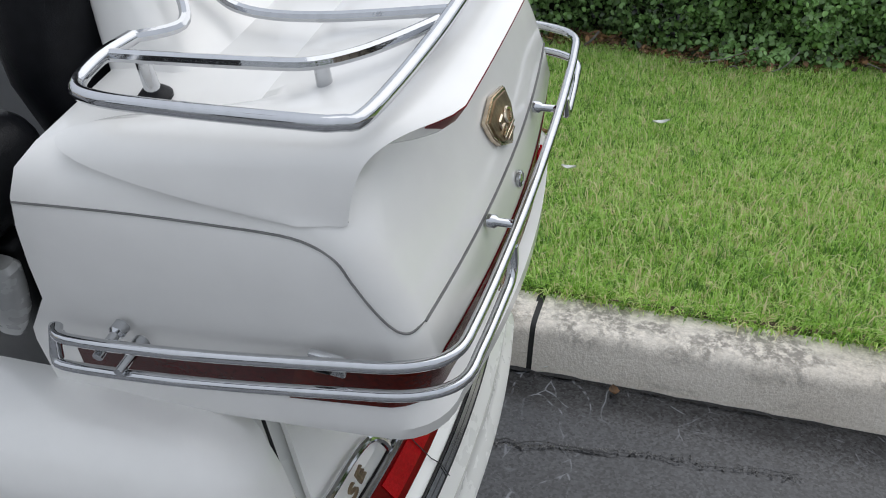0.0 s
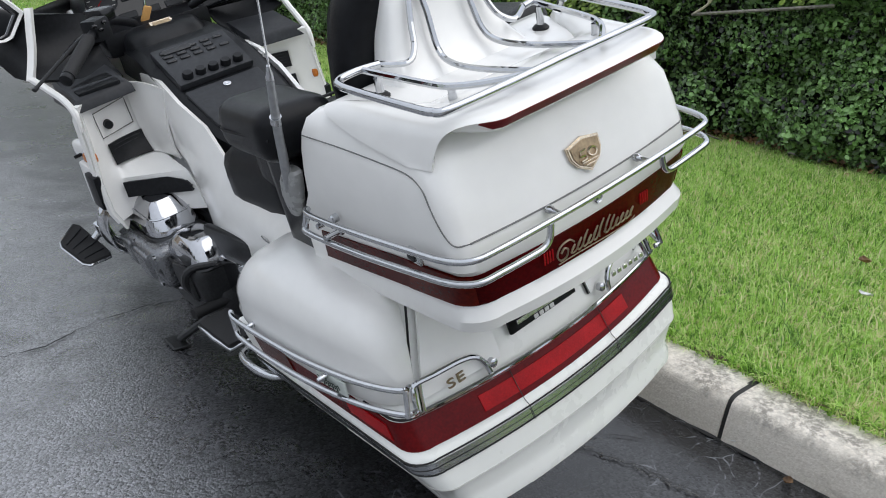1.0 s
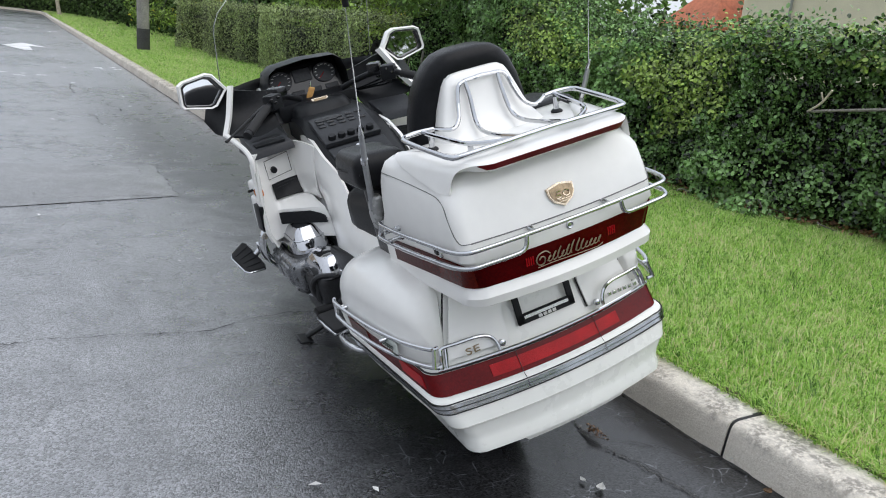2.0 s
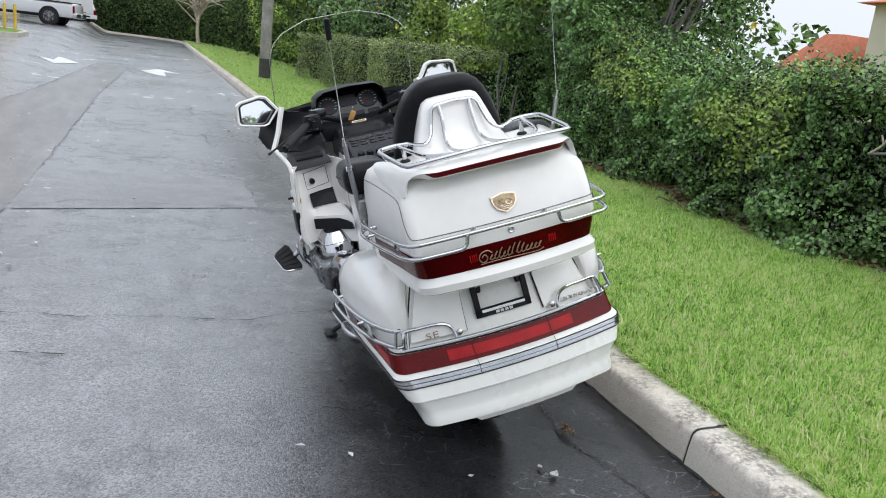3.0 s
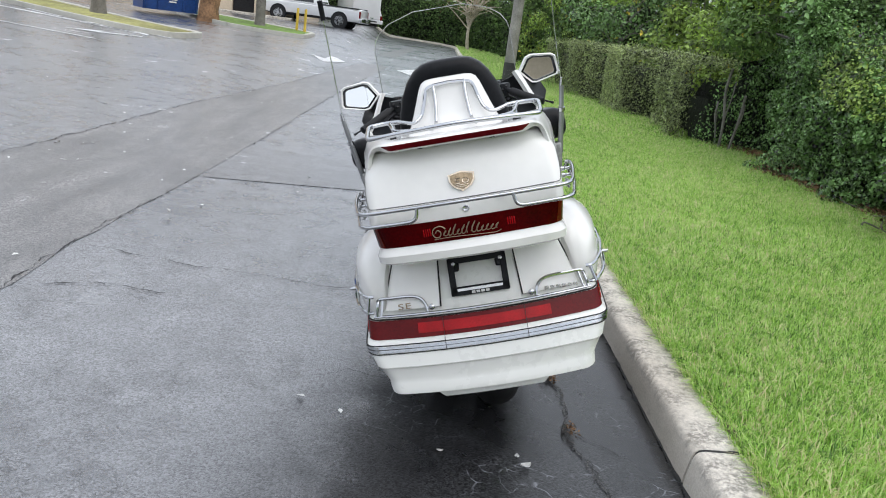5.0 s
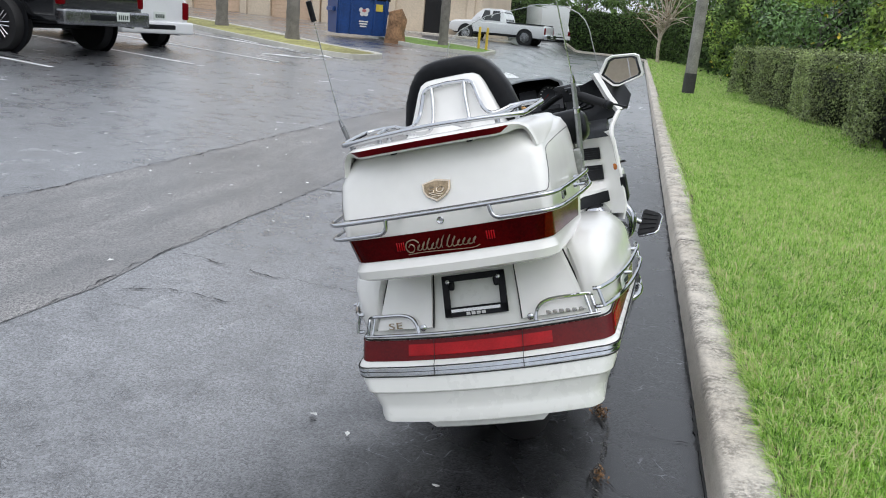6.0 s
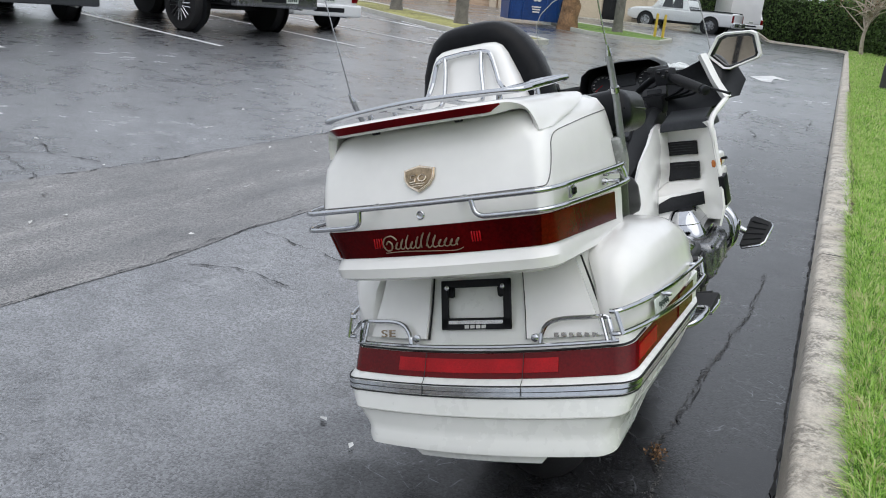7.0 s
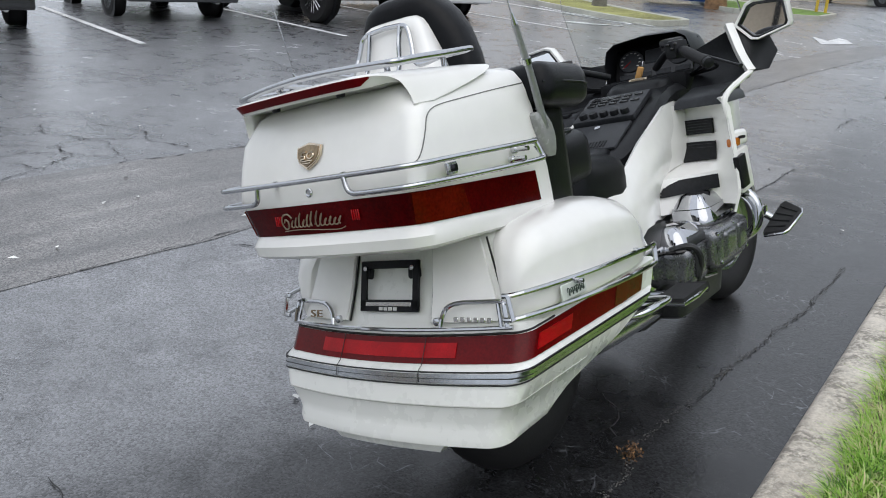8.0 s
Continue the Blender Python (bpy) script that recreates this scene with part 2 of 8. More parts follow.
def node_kit(m):
    """Short hands for building a material's nodes: noise, ramp, mix and sums."""
    n, l = m.node_tree.nodes, m.node_tree.links
    tc = n.new("ShaderNodeTexCoord")

    def wire(node, key, v):
        if isinstance(v, (int, float)):
            node.inputs[key].default_value = v
        else:
            l.new(v, node.inputs[key])

    def noise_at(sc, det=5.0, rough=0.5, stretch=None):
        t = n.new("ShaderNodeTexNoise")
        t.inputs["Scale"].default_value, t.inputs["Detail"].default_value, t.inputs["Roughness"].default_value = sc, det, rough
        src = tc.outputs["Object"]
        if stretch:
            mp = n.new("ShaderNodeMapping")
            mp.inputs["Scale"].default_value = stretch
            l.new(src, mp.inputs["Vector"])
            src = mp.outputs["Vector"]
        l.new(src, t.inputs["Vector"])
        return t.outputs["Fac"]

    def sums(op, a, b):
        t = n.new("ShaderNodeMath")
        t.operation = op
        wire(t, 0, a)
        wire(t, 1, b)
        return t.outputs[0]

    def fade(v, lo, hi, to0=0.0, to1=1.0):
        t = n.new("ShaderNodeMapRange")
        t.inputs["From Min"].default_value, t.inputs["From Max"].default_value = lo, hi
        t.inputs["To Min"].default_value, t.inputs["To Max"].default_value = to0, to1
        l.new(v, t.inputs["Value"])
        return t.outputs["Result"]

    def ramp(v, stops):
        t = n.new("ShaderNodeValToRGB")
        el = t.color_ramp.elements
        while len(el) < len(stops):
            el.new(0.5)
        for e, (p, c) in zip(el, stops):
            e.position, e.color = p, (*c, 1)
        l.new(v, t.inputs["Fac"])
        return t.outputs["Color"]

    def mix(f, a, b):
        t = n.new("ShaderNodeMix")
        t.data_type = "RGBA"
        wire(t, "Factor", f)
        for key, v in (("A", a), ("B", b)):
            if isinstance(v, tuple):
                t.inputs[key].default_value = (*v, 1)
            else:
                l.new(v, t.inputs[key])
        return t.outputs["Result"]

    return n, l, tc, noise_at, sums, fade, ramp, mix


def kerb_concrete():
    """Cast concrete: sandy grain, tyre scuffs low down, black algae blotches on the weathered crown."""
    m = bpy.data.materials.new("weathered_concrete")
    m.use_nodes = True
    n, l, tc, noise_at, sums, fade, ramp, mix = node_kit(m)
    b = n["Principled BSDF"]
    sand, grain, blot, fine = noise_at(2.2), noise_at(160.0, 3.0), noise_at(7.0, 8.0, 0.7), noise_at(48.0, 6.0, 0.7)
    tone = sums("ADD", sums("MULTIPLY", sand, 0.55), sums("MULTIPLY", grain, 0.45))
    base = ramp(tone, ((0.34, (0.46, 0.41, 0.345)), (0.50, (0.60, 0.55, 0.475)), (0.66, (0.71, 0.665, 0.595))))
    xyz = n.new("ShaderNodeSeparateXYZ")
    l.new(tc.outputs["Object"], xyz.inputs[0])
    crown = fade(sums("ADD", xyz.outputs["Z"], sums("MULTIPLY", sums("SUBTRACT", blot, 0.5), 0.10)), 0.070, 0.128)
    algae = sums("MULTIPLY", crown, sums("MULTIPLY", fade(blot, 0.38, 0.56), fade(fine, 0.40, 0.54)))
    c = mix(sums("MULTIPLY", algae, 0.70), base, (0.085, 0.078, 0.066))
    c = mix(sums("MULTIPLY", fade(noise_at(26.0, 5.0, 0.6, (1.0, 0.35, 1.0)), 0.58, 0.72), 0.45), c, (0.24, 0.215, 0.18))
    l.new(c, b.inputs["Base Color"])
    b.inputs["Roughness"].default_value = 0.86
    bp = n.new("ShaderNodeBump")
    bp.inputs["Strength"].default_value, bp.inputs["Distance"].default_value = 0.75, 0.004
    l.new(sums("ADD", sums("MULTIPLY", grain, 0.5), sums("SUBTRACT", fine, sums("MULTIPLY", algae, 0.3))), bp.inputs["Height"])
    l.new(bp.outputs["Normal"], b.inputs["Normal"])
    return m


def lawn_blade():
    """Grass: most blades mid green, some dark, some fresh, a few gone to straw."""
    m = bpy.data.materials.new("lawn_grass")
    m.use_nodes = True
    n, l, tc, noise_at, sums, fade, ramp, mix = node_kit(m)
    b = n["Principled BSDF"]
    g = n.new("ShaderNodeNewGeometry")
    each = sums("ADD", g.outputs["Random Per Island"], sums("ADD", sums("MULTIPLY", sums("SUBTRACT", noise_at(0.9, 4.0), 0.5), 0.5), sums("ADD", sums("MULTIPLY", sums("SUBTRACT", noise_at(7.0, 4.0), 0.5), 0.9), sums("MULTIPLY", sums("SUBTRACT", noise_at(30.0, 3.0), 0.5), 1.7))))
    c = ramp(each, ((0.0, (0.10, 0.22, 0.035)), (0.25, (0.30, 0.53, 0.085)), (0.54, (0.45, 0.70, 0.145)), (0.78, (0.61, 0.80, 0.28)), (0.94, (0.76, 0.69, 0.42))))
    l.new(c, b.inputs["Base Color"])
    b.inputs["Roughness"].default_value, b.inputs["Specular IOR Level"].default_value = 0.40, 0.5
    return add_leaf_shine(m, 0.45)


CONCRETE = kerb_concrete()
GRASS = lawn_blade()


# ---- mesh helpers ----
def part(name, bm, material, parent=None, label="", smooth=True, sharp=40.0):
    me = bpy.data.meshes.new(name)
    bm.normal_update()
    bm.to_mesh(me)
    bm.free()
    me.materials.append(material)
    if smooth:
        me.shade_smooth()
        me.set_sharp_from_angle(angle=radians(sharp))
    ob = new(name, me)
    ob.parent = parent
    return tagged(ob, label)


def loft(rings, cap0=True, cap1=True, bm=None):
    """A skin over rings of equally many points."""
    bm = bm or bmesh.new()
    rows = [[bm.verts.new(p) for p in r] for r in rings]
    n = len(rows[0])
    for a, b in zip(rows, rows[1:]):
        for k in range(n):
            bm.faces.new((a[k], a[(k + 1) % n], b[(k + 1) % n], b[k]))
    if cap0:
        bm.faces.new(rows[0][::-1])
    if cap1:
        bm.faces.new(rows[-1])
    bmesh.ops.recalc_face_normals(bm, faces=bm.faces)
    return bm


def sheet(rows, thick=0.004, bm=None):
    """A skin over open rows of points, given thickness along its normals."""
    bm = bm or bmesh.new()
    v = [[bm.verts.new(p) for p in r] for r in rows]
    fs = [bm.faces.new((a[k], a[k + 1], b[k + 1], b[k])) for a, b in zip(v, v[1:]) for k in range(len(a) - 1)]
    bm.normal_update()
    if thick:
        bmesh.ops.solidify(bm, geom=fs, thickness=thick)
    bmesh.ops.recalc_face_normals(bm, faces=bm.faces)
    return bm


def glide(points, steps=6, closed=False):
    """A smooth line through the points."""
    p = [Vector(q) for q in points]
    n, out = len(p), []
    for k in range(n if closed else n - 1):
        a, b, c, d = (p[(k - 1) % n] if closed or k else p[0], p[k], p[(k + 1) % n], p[(k + 2) % n] if closed or k + 2 < n else p[-1])
        for s in range(steps):
            t = s / steps
            out.append(0.5 * ((2 * b) + (c - a) * t + (2 * a - 5 * b + 4 * c - d) * t * t + (3 * b - a - 3 * c + d) * t**3))
    return out if closed else out + [p[-1]]


def tube(points, r, seg=8, closed=False, bm=None, flat=1.0):
    """A round bar along a line of points; r may be one radius for each point."""
    bm = bm or bmesh.new()
    p = [Vector(q) for q in points]
    n = len(p)
    rows, up = [], None
    for k in range(n):
        a, b = (p[(k - 1) % n], p[(k + 1) % n]) if closed else (p[max(0, k - 1)], p[min(n - 1, k + 1)])
        t = (b - a).normalized()
        if up is None:
            up = t.orthogonal().normalized() if abs(t.z) > 0.9 else Vector((0, 0, 1))
        up = (up - t * up.dot(t)).normalized()
        side = t.cross(up)
        rr = r[k] if isinstance(r, (list, tuple)) else r
        rows.append([bm.verts.new(p[k] + rr * (math.cos(q) * side + flat * math.sin(q) * up)) for q in [2 * math.pi * s / seg for s in range(seg)]])
    for k in range(n if closed else n - 1):
        a, b = rows[k], rows[(k + 1) % n]
        for s in range(seg):
            bm.faces.new((a[s], a[(s + 1) % seg], b[(s + 1) % seg], b[s]))
    if not closed:
        bm.faces.new(rows[0][::-1])
        bm.faces.new(rows[-1])
    bmesh.ops.recalc_face_normals(bm, faces=bm.faces)
    return bm


def rbox(size, centre, bevel=0.006, seg=2, rot=(0, 0, 0), bm=None, taper=None):
    """A block with rounded edges; taper: the top's scale in x and y."""
    tmp = bmesh.new()
    bmesh.ops.create_cube(tmp, size=1)
    for v in tmp.verts:
        if taper and v.co.z > 0:
            v.co.x *= taper[0]
            v.co.y *= taper[1]
        v.co = Vector((v.co.x * size[0], v.co.y * size[1], v.co.z * size[2]))
    if bevel:
        bmesh.ops.bevel(tmp, geom=tmp.edges[:], offset=bevel, segments=seg, affect="EDGES", profile=0.6)
    m = pose(*centre, *rot)
    bmesh.ops.transform(tmp, matrix=m, verts=tmp.verts)
    if bm is None:
        return tmp
    return joined(bm, tmp)


def joined(bm, tmp):
    me = bpy.data.meshes.new("tmp")
    tmp.to_mesh(me)
    tmp.free()
    bm.from_mesh(me)
    bpy.data.meshes.remove(me)
    return bm


def lathe(profile, seg=24, m=None, bm=None, closed=True):
    """A turned shape about z from (radius, z) pairs, moved by m."""
    tmp = bmesh.new()
    rows = [[tmp.verts.new((max(r, 1e-5) * math.cos(a), max(r, 1e-5) * math.sin(a), z)) for a in [2 * math.pi * k / seg for k in range(seg)]] for r, z in profile]
    for a, b in zip(rows, rows[1:]):
        for k in range(seg):
            tmp.faces.new((a[k], a[(k + 1) % seg], b[(k + 1) % seg], b[k]))
    if closed:
        tmp.faces.new(rows[0][::-1])
        tmp.faces.new(rows[-1])
    bmesh.ops.recalc_face_normals(tmp, faces=tmp.faces)
    if m is not None:
        bmesh.ops.transform(tmp, matrix=m, verts=tmp.verts)
    return tmp if bm is None else joined(bm, tmp)


def prism(outline, thick, m=None, bevel=0.002, bm=None):
    """An outline in x, y given thickness in z, moved by m."""
    tmp = bmesh.new()
    f = tmp.faces.new([tmp.verts.new((x, y, 0)) for x, y in outline])
    r = bmesh.ops.extrude_face_region(tmp, geom=[f])
    bmesh.ops.translate(tmp, vec=(0, 0, thick), verts=[v for v in r["geom"] if isinstance(v, bmesh.types.BMVert)])
    bmesh.ops.recalc_face_normals(tmp, faces=tmp.faces)
    if bevel:
        es = [e for e in tmp.edges if all(v.co.z > thick * 0.5 for v in e.verts)]
        bmesh.ops.bevel(tmp, geom=es, offset=bevel, segments=2, affect="EDGES")
    if m is not None:
        bmesh.ops.transform(tmp, matrix=m, verts=tmp.verts)
    return tmp if bm is None else joined(bm, tmp)


def mesh_from(name, verts, faces, material, smooth=False):
    """One mesh from arrays of places and of equally long faces."""
    me = bpy.data.meshes.new(name)
    verts, faces = np.asarray(verts, np.float32), np.asarray(faces, np.int32)
    k = faces.shape[1]
    me.vertices.add(len(verts))
    me.vertices.foreach_set("co", verts.ravel())
    me.loops.add(faces.size)
    me.loops.foreach_set("vertex_index", faces.ravel())
    me.polygons.add(len(faces))
    me.polygons.foreach_set("loop_start", np.arange(0, faces.size, k, dtype=np.int32))
    me.update(calc_edges=True)
    me.materials.append(material)
    if smooth:
        me.shade_smooth()
    return new(name, me)


rng = np.random.default_rng(7)


def leaves(name, places, normals, size, material, spread=0.6, droop=0.3, oval=False):
    """Many small folded leaves at the places, facing roughly along the normals."""
    n = len(places)
    places, nor = np.asarray(places, float), np.asarray(normals, float)
    nor = nor + rng.normal(0, spread, (n, 3))
    nor /= np.linalg.norm(nor, axis=1, keepdims=True)
    along = rng.normal(0, 1, (n, 3)) - [0, 0, droop]
    along -= nor * (along * nor).sum(1, keepdims=True)
    along /= np.linalg.norm(along, axis=1, keepdims=True)
    side = np.cross(nor, along)
    s = (size * rng.uniform(0.6, 1.35, n))[:, None]
    if oval:
        ring = [places + along * s * a + side * s * w + nor * s * abs(w) * 0.3 for a, w in ((-0.5, 0), (-0.22, 0.30), (0.20, 0.31), (0.5, 0), (0.20, -0.31), (-0.22, -0.30))]
        b = np.arange(n)[:, None] * 6
        return mesh_from(name, np.stack(ring, 1).reshape(-1, 3), np.concatenate([b + [0, 1, 2], b + [0, 2, 3], b + [0, 3, 4], b + [0, 4, 5]]), material)
    v = np.stack([places - along * s * 0.5, places + side * s * 0.3 + nor * s * 0.1, places + along * s * 0.5, places - side * s * 0.3 + nor * s * 0.1], 1).reshape(-1, 3)
    b = np.arange(n)[:, None] * 4
    f = np.concatenate([b + [0, 1, 2], b + [0, 2, 3]])
    return mesh_from(name, v, f, material)


def rise(x, y):
    """The ground's height: level along the driveway, climbing gently to the far side of the lot."""
    def soft(v, w):
        return w * np.log1p(np.exp(np.clip(v / w, -50, 50)))
    x, y = np.asarray(x, float), np.asarray(y, float)
    k = np.clip((-x - 2.5) / 1.5, 0, 1)
    return np.minimum(0.016 * soft(-x - 2.5, 0.6), 0.5) + np.minimum(0.012 * soft(y - 6.0, 2.0), 0.6) * k * k * (3 - 2 * k)


def kerb_x(y):
    return 0.560 + 0.0265 * y


# ---- the motorcycle, built upright with its tail at y = 0 and then leaned on its side stand ----
LEAN_LEFT, HEADING = -16.66, -2.35
bike = new("motorcycle")
bike.matrix_world = pose(0, 0, 0, 0, LEAN_LEFT, HEADING)
bike.empty_display_size = 0.3
tagged(bike, "pearl white touring motorcycle leaning on its side stand on asphalt", "motorcycle")


def span(spec, k_side=9, k_corner=7, k_rear=29):
    """Half a plan's outline as one row: left side from the front, round the tail, right side to the front."""
    z, zf, hwr, hwf, yr, yf, rc, bow = spec
    pts = []
    for k in range(k_side):
        t = k / (k_side - 1)
        pts.append((-(hwf + (hwr - hwf) * t), yf + (yr + rc - yf) * t))
    for k in range(1, k_corner):
        a = math.pi + math.pi / 2 * k / k_corner
        pts.append((-hwr + rc + rc * math.cos(a), yr + rc + rc * math.sin(a)))
    w = hwr - rc
    rear = [-w + 2 * w * k / (k_rear - 1) for k in range(k_rear)]
    row = pts + [(x, yr - bow * (1 - (x / w) ** 2)) for x in rear] + [(-x, y) for x, y in pts[::-1]]
    return [(x, y, z + (zf - z) * (y - yr) / max(yf - yr, 1e-6)) for x, y in row]


def between(specs, z):
    """The outline's numbers at a height, between those given."""
    for a, b in zip(specs, specs[1:]):
        if a[0] <= z <= b[0]:
            t = (z - a[0]) / (b[0] - a[0])
            return tuple(p + (q - p) * t for p, q in zip(a, b))
    return specs[0] if z < specs[0][0] else specs[-1]


def strip_on(specs, z0, z1, a, b, out=0.003, thick=0.004, steps=3):
    """A band proud of the outline's skin, from share a to share b of the way round."""
    rows = []
    for s in range(steps + 1):
        line = span(between(specs, z0 + (z1 - z0) * s / steps))
        n = len(line) - 1
        k0, k1 = int(round(a * n)), int(round(b * n))
        row = []
        for k in range(k0, k1 + 1):
            p, q = Vector(line[max(0, k - 1)]), Vector(line[min(n, k + 1)])
            nrm = Vector((-(q - p).y, (q - p).x, 0)).normalized()
            row.append(Vector(line[k]) - nrm * out)
        rows.append(row)
    return sheet(rows, thick)

def rear_at(specs, x, z, out=0.001):
    s = between(specs, z)
    return (x, s[4] - s[7] * (1 - (x / (s[2] - s[6])) ** 2) - out, z)


# trunk: height at the tail, at the front, half widths, tail, front, corner, bow
TRUNK = [
    (0.716, 0.700, 0.235, 0.262, -0.110, 0.27, 0.05, 0.012),
    (0.720, 0.702, 0.262, 0.284, -0.146, 0.28, 0.06, 0.022),
    (0.729, 0.706, 0.272, 0.292, -0.160, 0.285, 0.06, 0.024),
    (0.750, 0.720, 0.274, 0.296, -0.163, 0.285, 0.06, 0.022),
    (0.764, 0.733, 0.266, 0.290, -0.154, 0.285, 0.055, 0.02),
    (0.772, 0.740, 0.262, 0.290, -0.149, 0.285, 0.055, 0.02),
    (0.838, 0.812, 0.268, 0.302, -0.156, 0.262, 0.036, 0.018),
    (0.846, 0.838, 0.276, 0.306, -0.158, 0.250, 0.036, 0.016),
    (0.886, 0.890, 0.277, 0.307, -0.149, 0.242, 0.036, 0.016),
    (0.930, 0.934, 0.276, 0.307, -0.135, 0.234, 0.036, 0.015),
    (0.975, 0.978, 0.272, 0.304, -0.118, 0.226, 0.036, 0.013),
    (1.005, 1.008, 0.262, 0.298, -0.104, 0.220, 0.055, 0.012),
    (1.028, 1.031, 0.247, 0.286, -0.090, 0.212, 0.06, 0.010),
    (1.040, 1.043, 0.226, 0.264, -0.070, 0.200, 0.06, 0.006),
    (1.044, 1.046, 0.190, 0.225, -0.040, 0.175, 0.06, 0.0),
]
trunk = part("trunk", loft([span(s) for s in TRUNK]), WHITE, bike, "pearl white top box with chrome rails")
for v in trunk.data.vertices:
    if v.co.x < 0 and v.co.z > 0.842:
        v.co.y -= 0.030 * min(1.0, max(0.0, (v.co.y - 0.05) / 0.19))
part("lamp_band", strip_on(TRUNK, 0.7725, 0.8355, 0.02, 0.98, 0.002, 0.004), RED_BAND, trunk, "dark red wrap-around lamp band")
for a, b in ((6 / 58, 12 / 58), (46 / 58, 52 / 58)):
    part("turn_lens", strip_on(TRUNK, 0.774, 0.834, a, b, 0.0045, 0.003), AMBER_DEEP, trunk, "amber brown turn signal lens")
for x in (-0.118, 0.118):
    bm = None
    for k in range(4):
        bm = rbox((0.0035, 0.003, 0.022), (x - 0.009 + k * 0.006, rear_at(TRUNK, x, 0.805)[1] - 0.0035, 0.806), 0.001, 1, bm=bm)
    part("lamp_reflector", bm, RED_BRIGHT, trunk, "bright red lamp reflector")

# gold flourish: plain slanted loops, no letters
def on_band(pts):
    return [(p.x, rear_at(TRUNK, p.x, p.z)[1] - 0.0065, p.z) for p in glide([(x, 0, z) for x, z in pts], 6)]


def slant(x0, step, heights, base=0.792, lean=0.35):
    """A row of slanted open loops, each of its own height."""
    out = []
    for k, h in enumerate(heights):
        x = x0 + step * k
        out += [(x, base + 0.1 * h), (x + 0.45 * step + lean * h * 0.5, base + h * 0.8), (x + 0.30 * step + lean * h, base + h), (x + 0.05 * step + lean * h * 0.4, base + h * 0.5), (x + 0.35 * step, base)]
    return out


for pts, r_ in (([(-0.066, 0.812), (-0.078, 0.821), (-0.096, 0.817), (-0.103, 0.803), (-0.096, 0.790), (-0.084, 0.791), (-0.080, 0.803), (-0.088, 0.810), (-0.095, 0.803)], 0.0017),
                (slant(-0.074, 0.0125, (0.014, 0.020, 0.028, 0.014, 0.024, 0.031)), 0.0014),
                (slant(0.004, 0.0135, (0.030, 0.024, 0.014, 0.016, 0.013, 0.015)), 0.0014),
                ([(-0.100, 0.784), (-0.050, 0.786), (0.020, 0.783), (0.070, 0.781), (0.088, 0.786)], 0.0010)):
    part("gold_flourish", tube(on_band(pts), r_, 6), SCRIPT, trunk, "champagne gold flourish")

# lid seam: along the side, down round the corner and across the tail
def round_at(u, z, sg):
    """A place on the trunk's skin, u rows along its outline from the front."""
    line = span(between(TRUNK, z))
    k = min(int(u), len(line) - 2)
    p = Vector(line[k]).lerp(Vector(line[k + 1]), u - k)
    back = 0.030 * min(1.0, max(0.0, (p.y - 0.05) / 0.19)) if sg < 0 else 0.0
    return (p.x * -sg * 1.003, p.y - back - (0.0006 if u > 8 else 0), z)


for sg in (-1, 1):
    pts = [round_at(u, z, sg) for u, z in ((0.0, 1.003), (3.0, 0.998), (5.5, 0.992), (7.2, 0.987), (7.8, 0.980), (8.2, 0.968), (8.6, 0.948), (9.2, 0.924), (10.0, 0.903), (11.0, 0.8915), (12.5, 0.889), (15.5, 0.889))]
    part("lid_seam", tube(glide(pts, 4), 0.0012, 5), SEAM_SOFT, trunk)
line = [p for p in span(between(TRUNK, 0.889))]
part("lid_seam", tube([(x * 1.002, y - 0.0006, z) for x, y, z in line[14:-14]], 0.0016, 5), SEAM_SOFT, trunk)

# spoiler: a thin wing over the lid's rear edge, its ends turned down into feet on the lid's corners
WING = glide([(0.0, 0, 1.069), (0.10, 0, 1.0685), (0.185, 0, 1.067), (0.216, 0, 1.062), (0.235, 0, 1.048), (0.246, 0, 1.024), (0.253, 0, 0.996)], 5)
WING = [Vector((-p.x, 0, p.z)) for p in WING[:0:-1]] + WING


def wing_row(k):
    p, q, o = WING[max(0, k - 1)], WING[min(len(WING) - 1, k + 1)], WING[k]
    t = (q - p).normalized()
    up = Vector((-t.z, 0, t.x))
    a = min(1.0, max(0.0, (abs(o.x) - 0.17) / 0.083))
    e = a * a * (3 - 2 * a)
    foot = min(1.0, max(0.0, (1.056 - o.z) / 0.064))
    rear = -0.176 + 0.006 * (o.x / 0.2) ** 2 + 0.062 * e + 0.010 * foot
    front = 0.02 + 0.165 * e - 0.255 * foot ** 1.25
    c_ = front - rear
    th = 1.0 - 0.45 * e
    prof = [(1.0, -0.026 + 0.032 * e), (0.85, -0.014 + 0.021 * e), (0.60, -0.005 + 0.009 * e), (0.25, 0.0), (0.10, -0.0005), (0.05, -0.002), (0.004, -0.006), (0.066, -0.0235), (0.080, -0.0265), (0.105, -0.028), (0.12, -0.026), (0.35, -0.025), (0.75, -0.036), (1.0, -0.036)]
    flare = math.copysign(e, o.x)
    return [o + Vector((flare * (0.007 + 0.135 * c_ * u), rear + c_ * u, 0)) + up * (d * th) for u, d in prof]


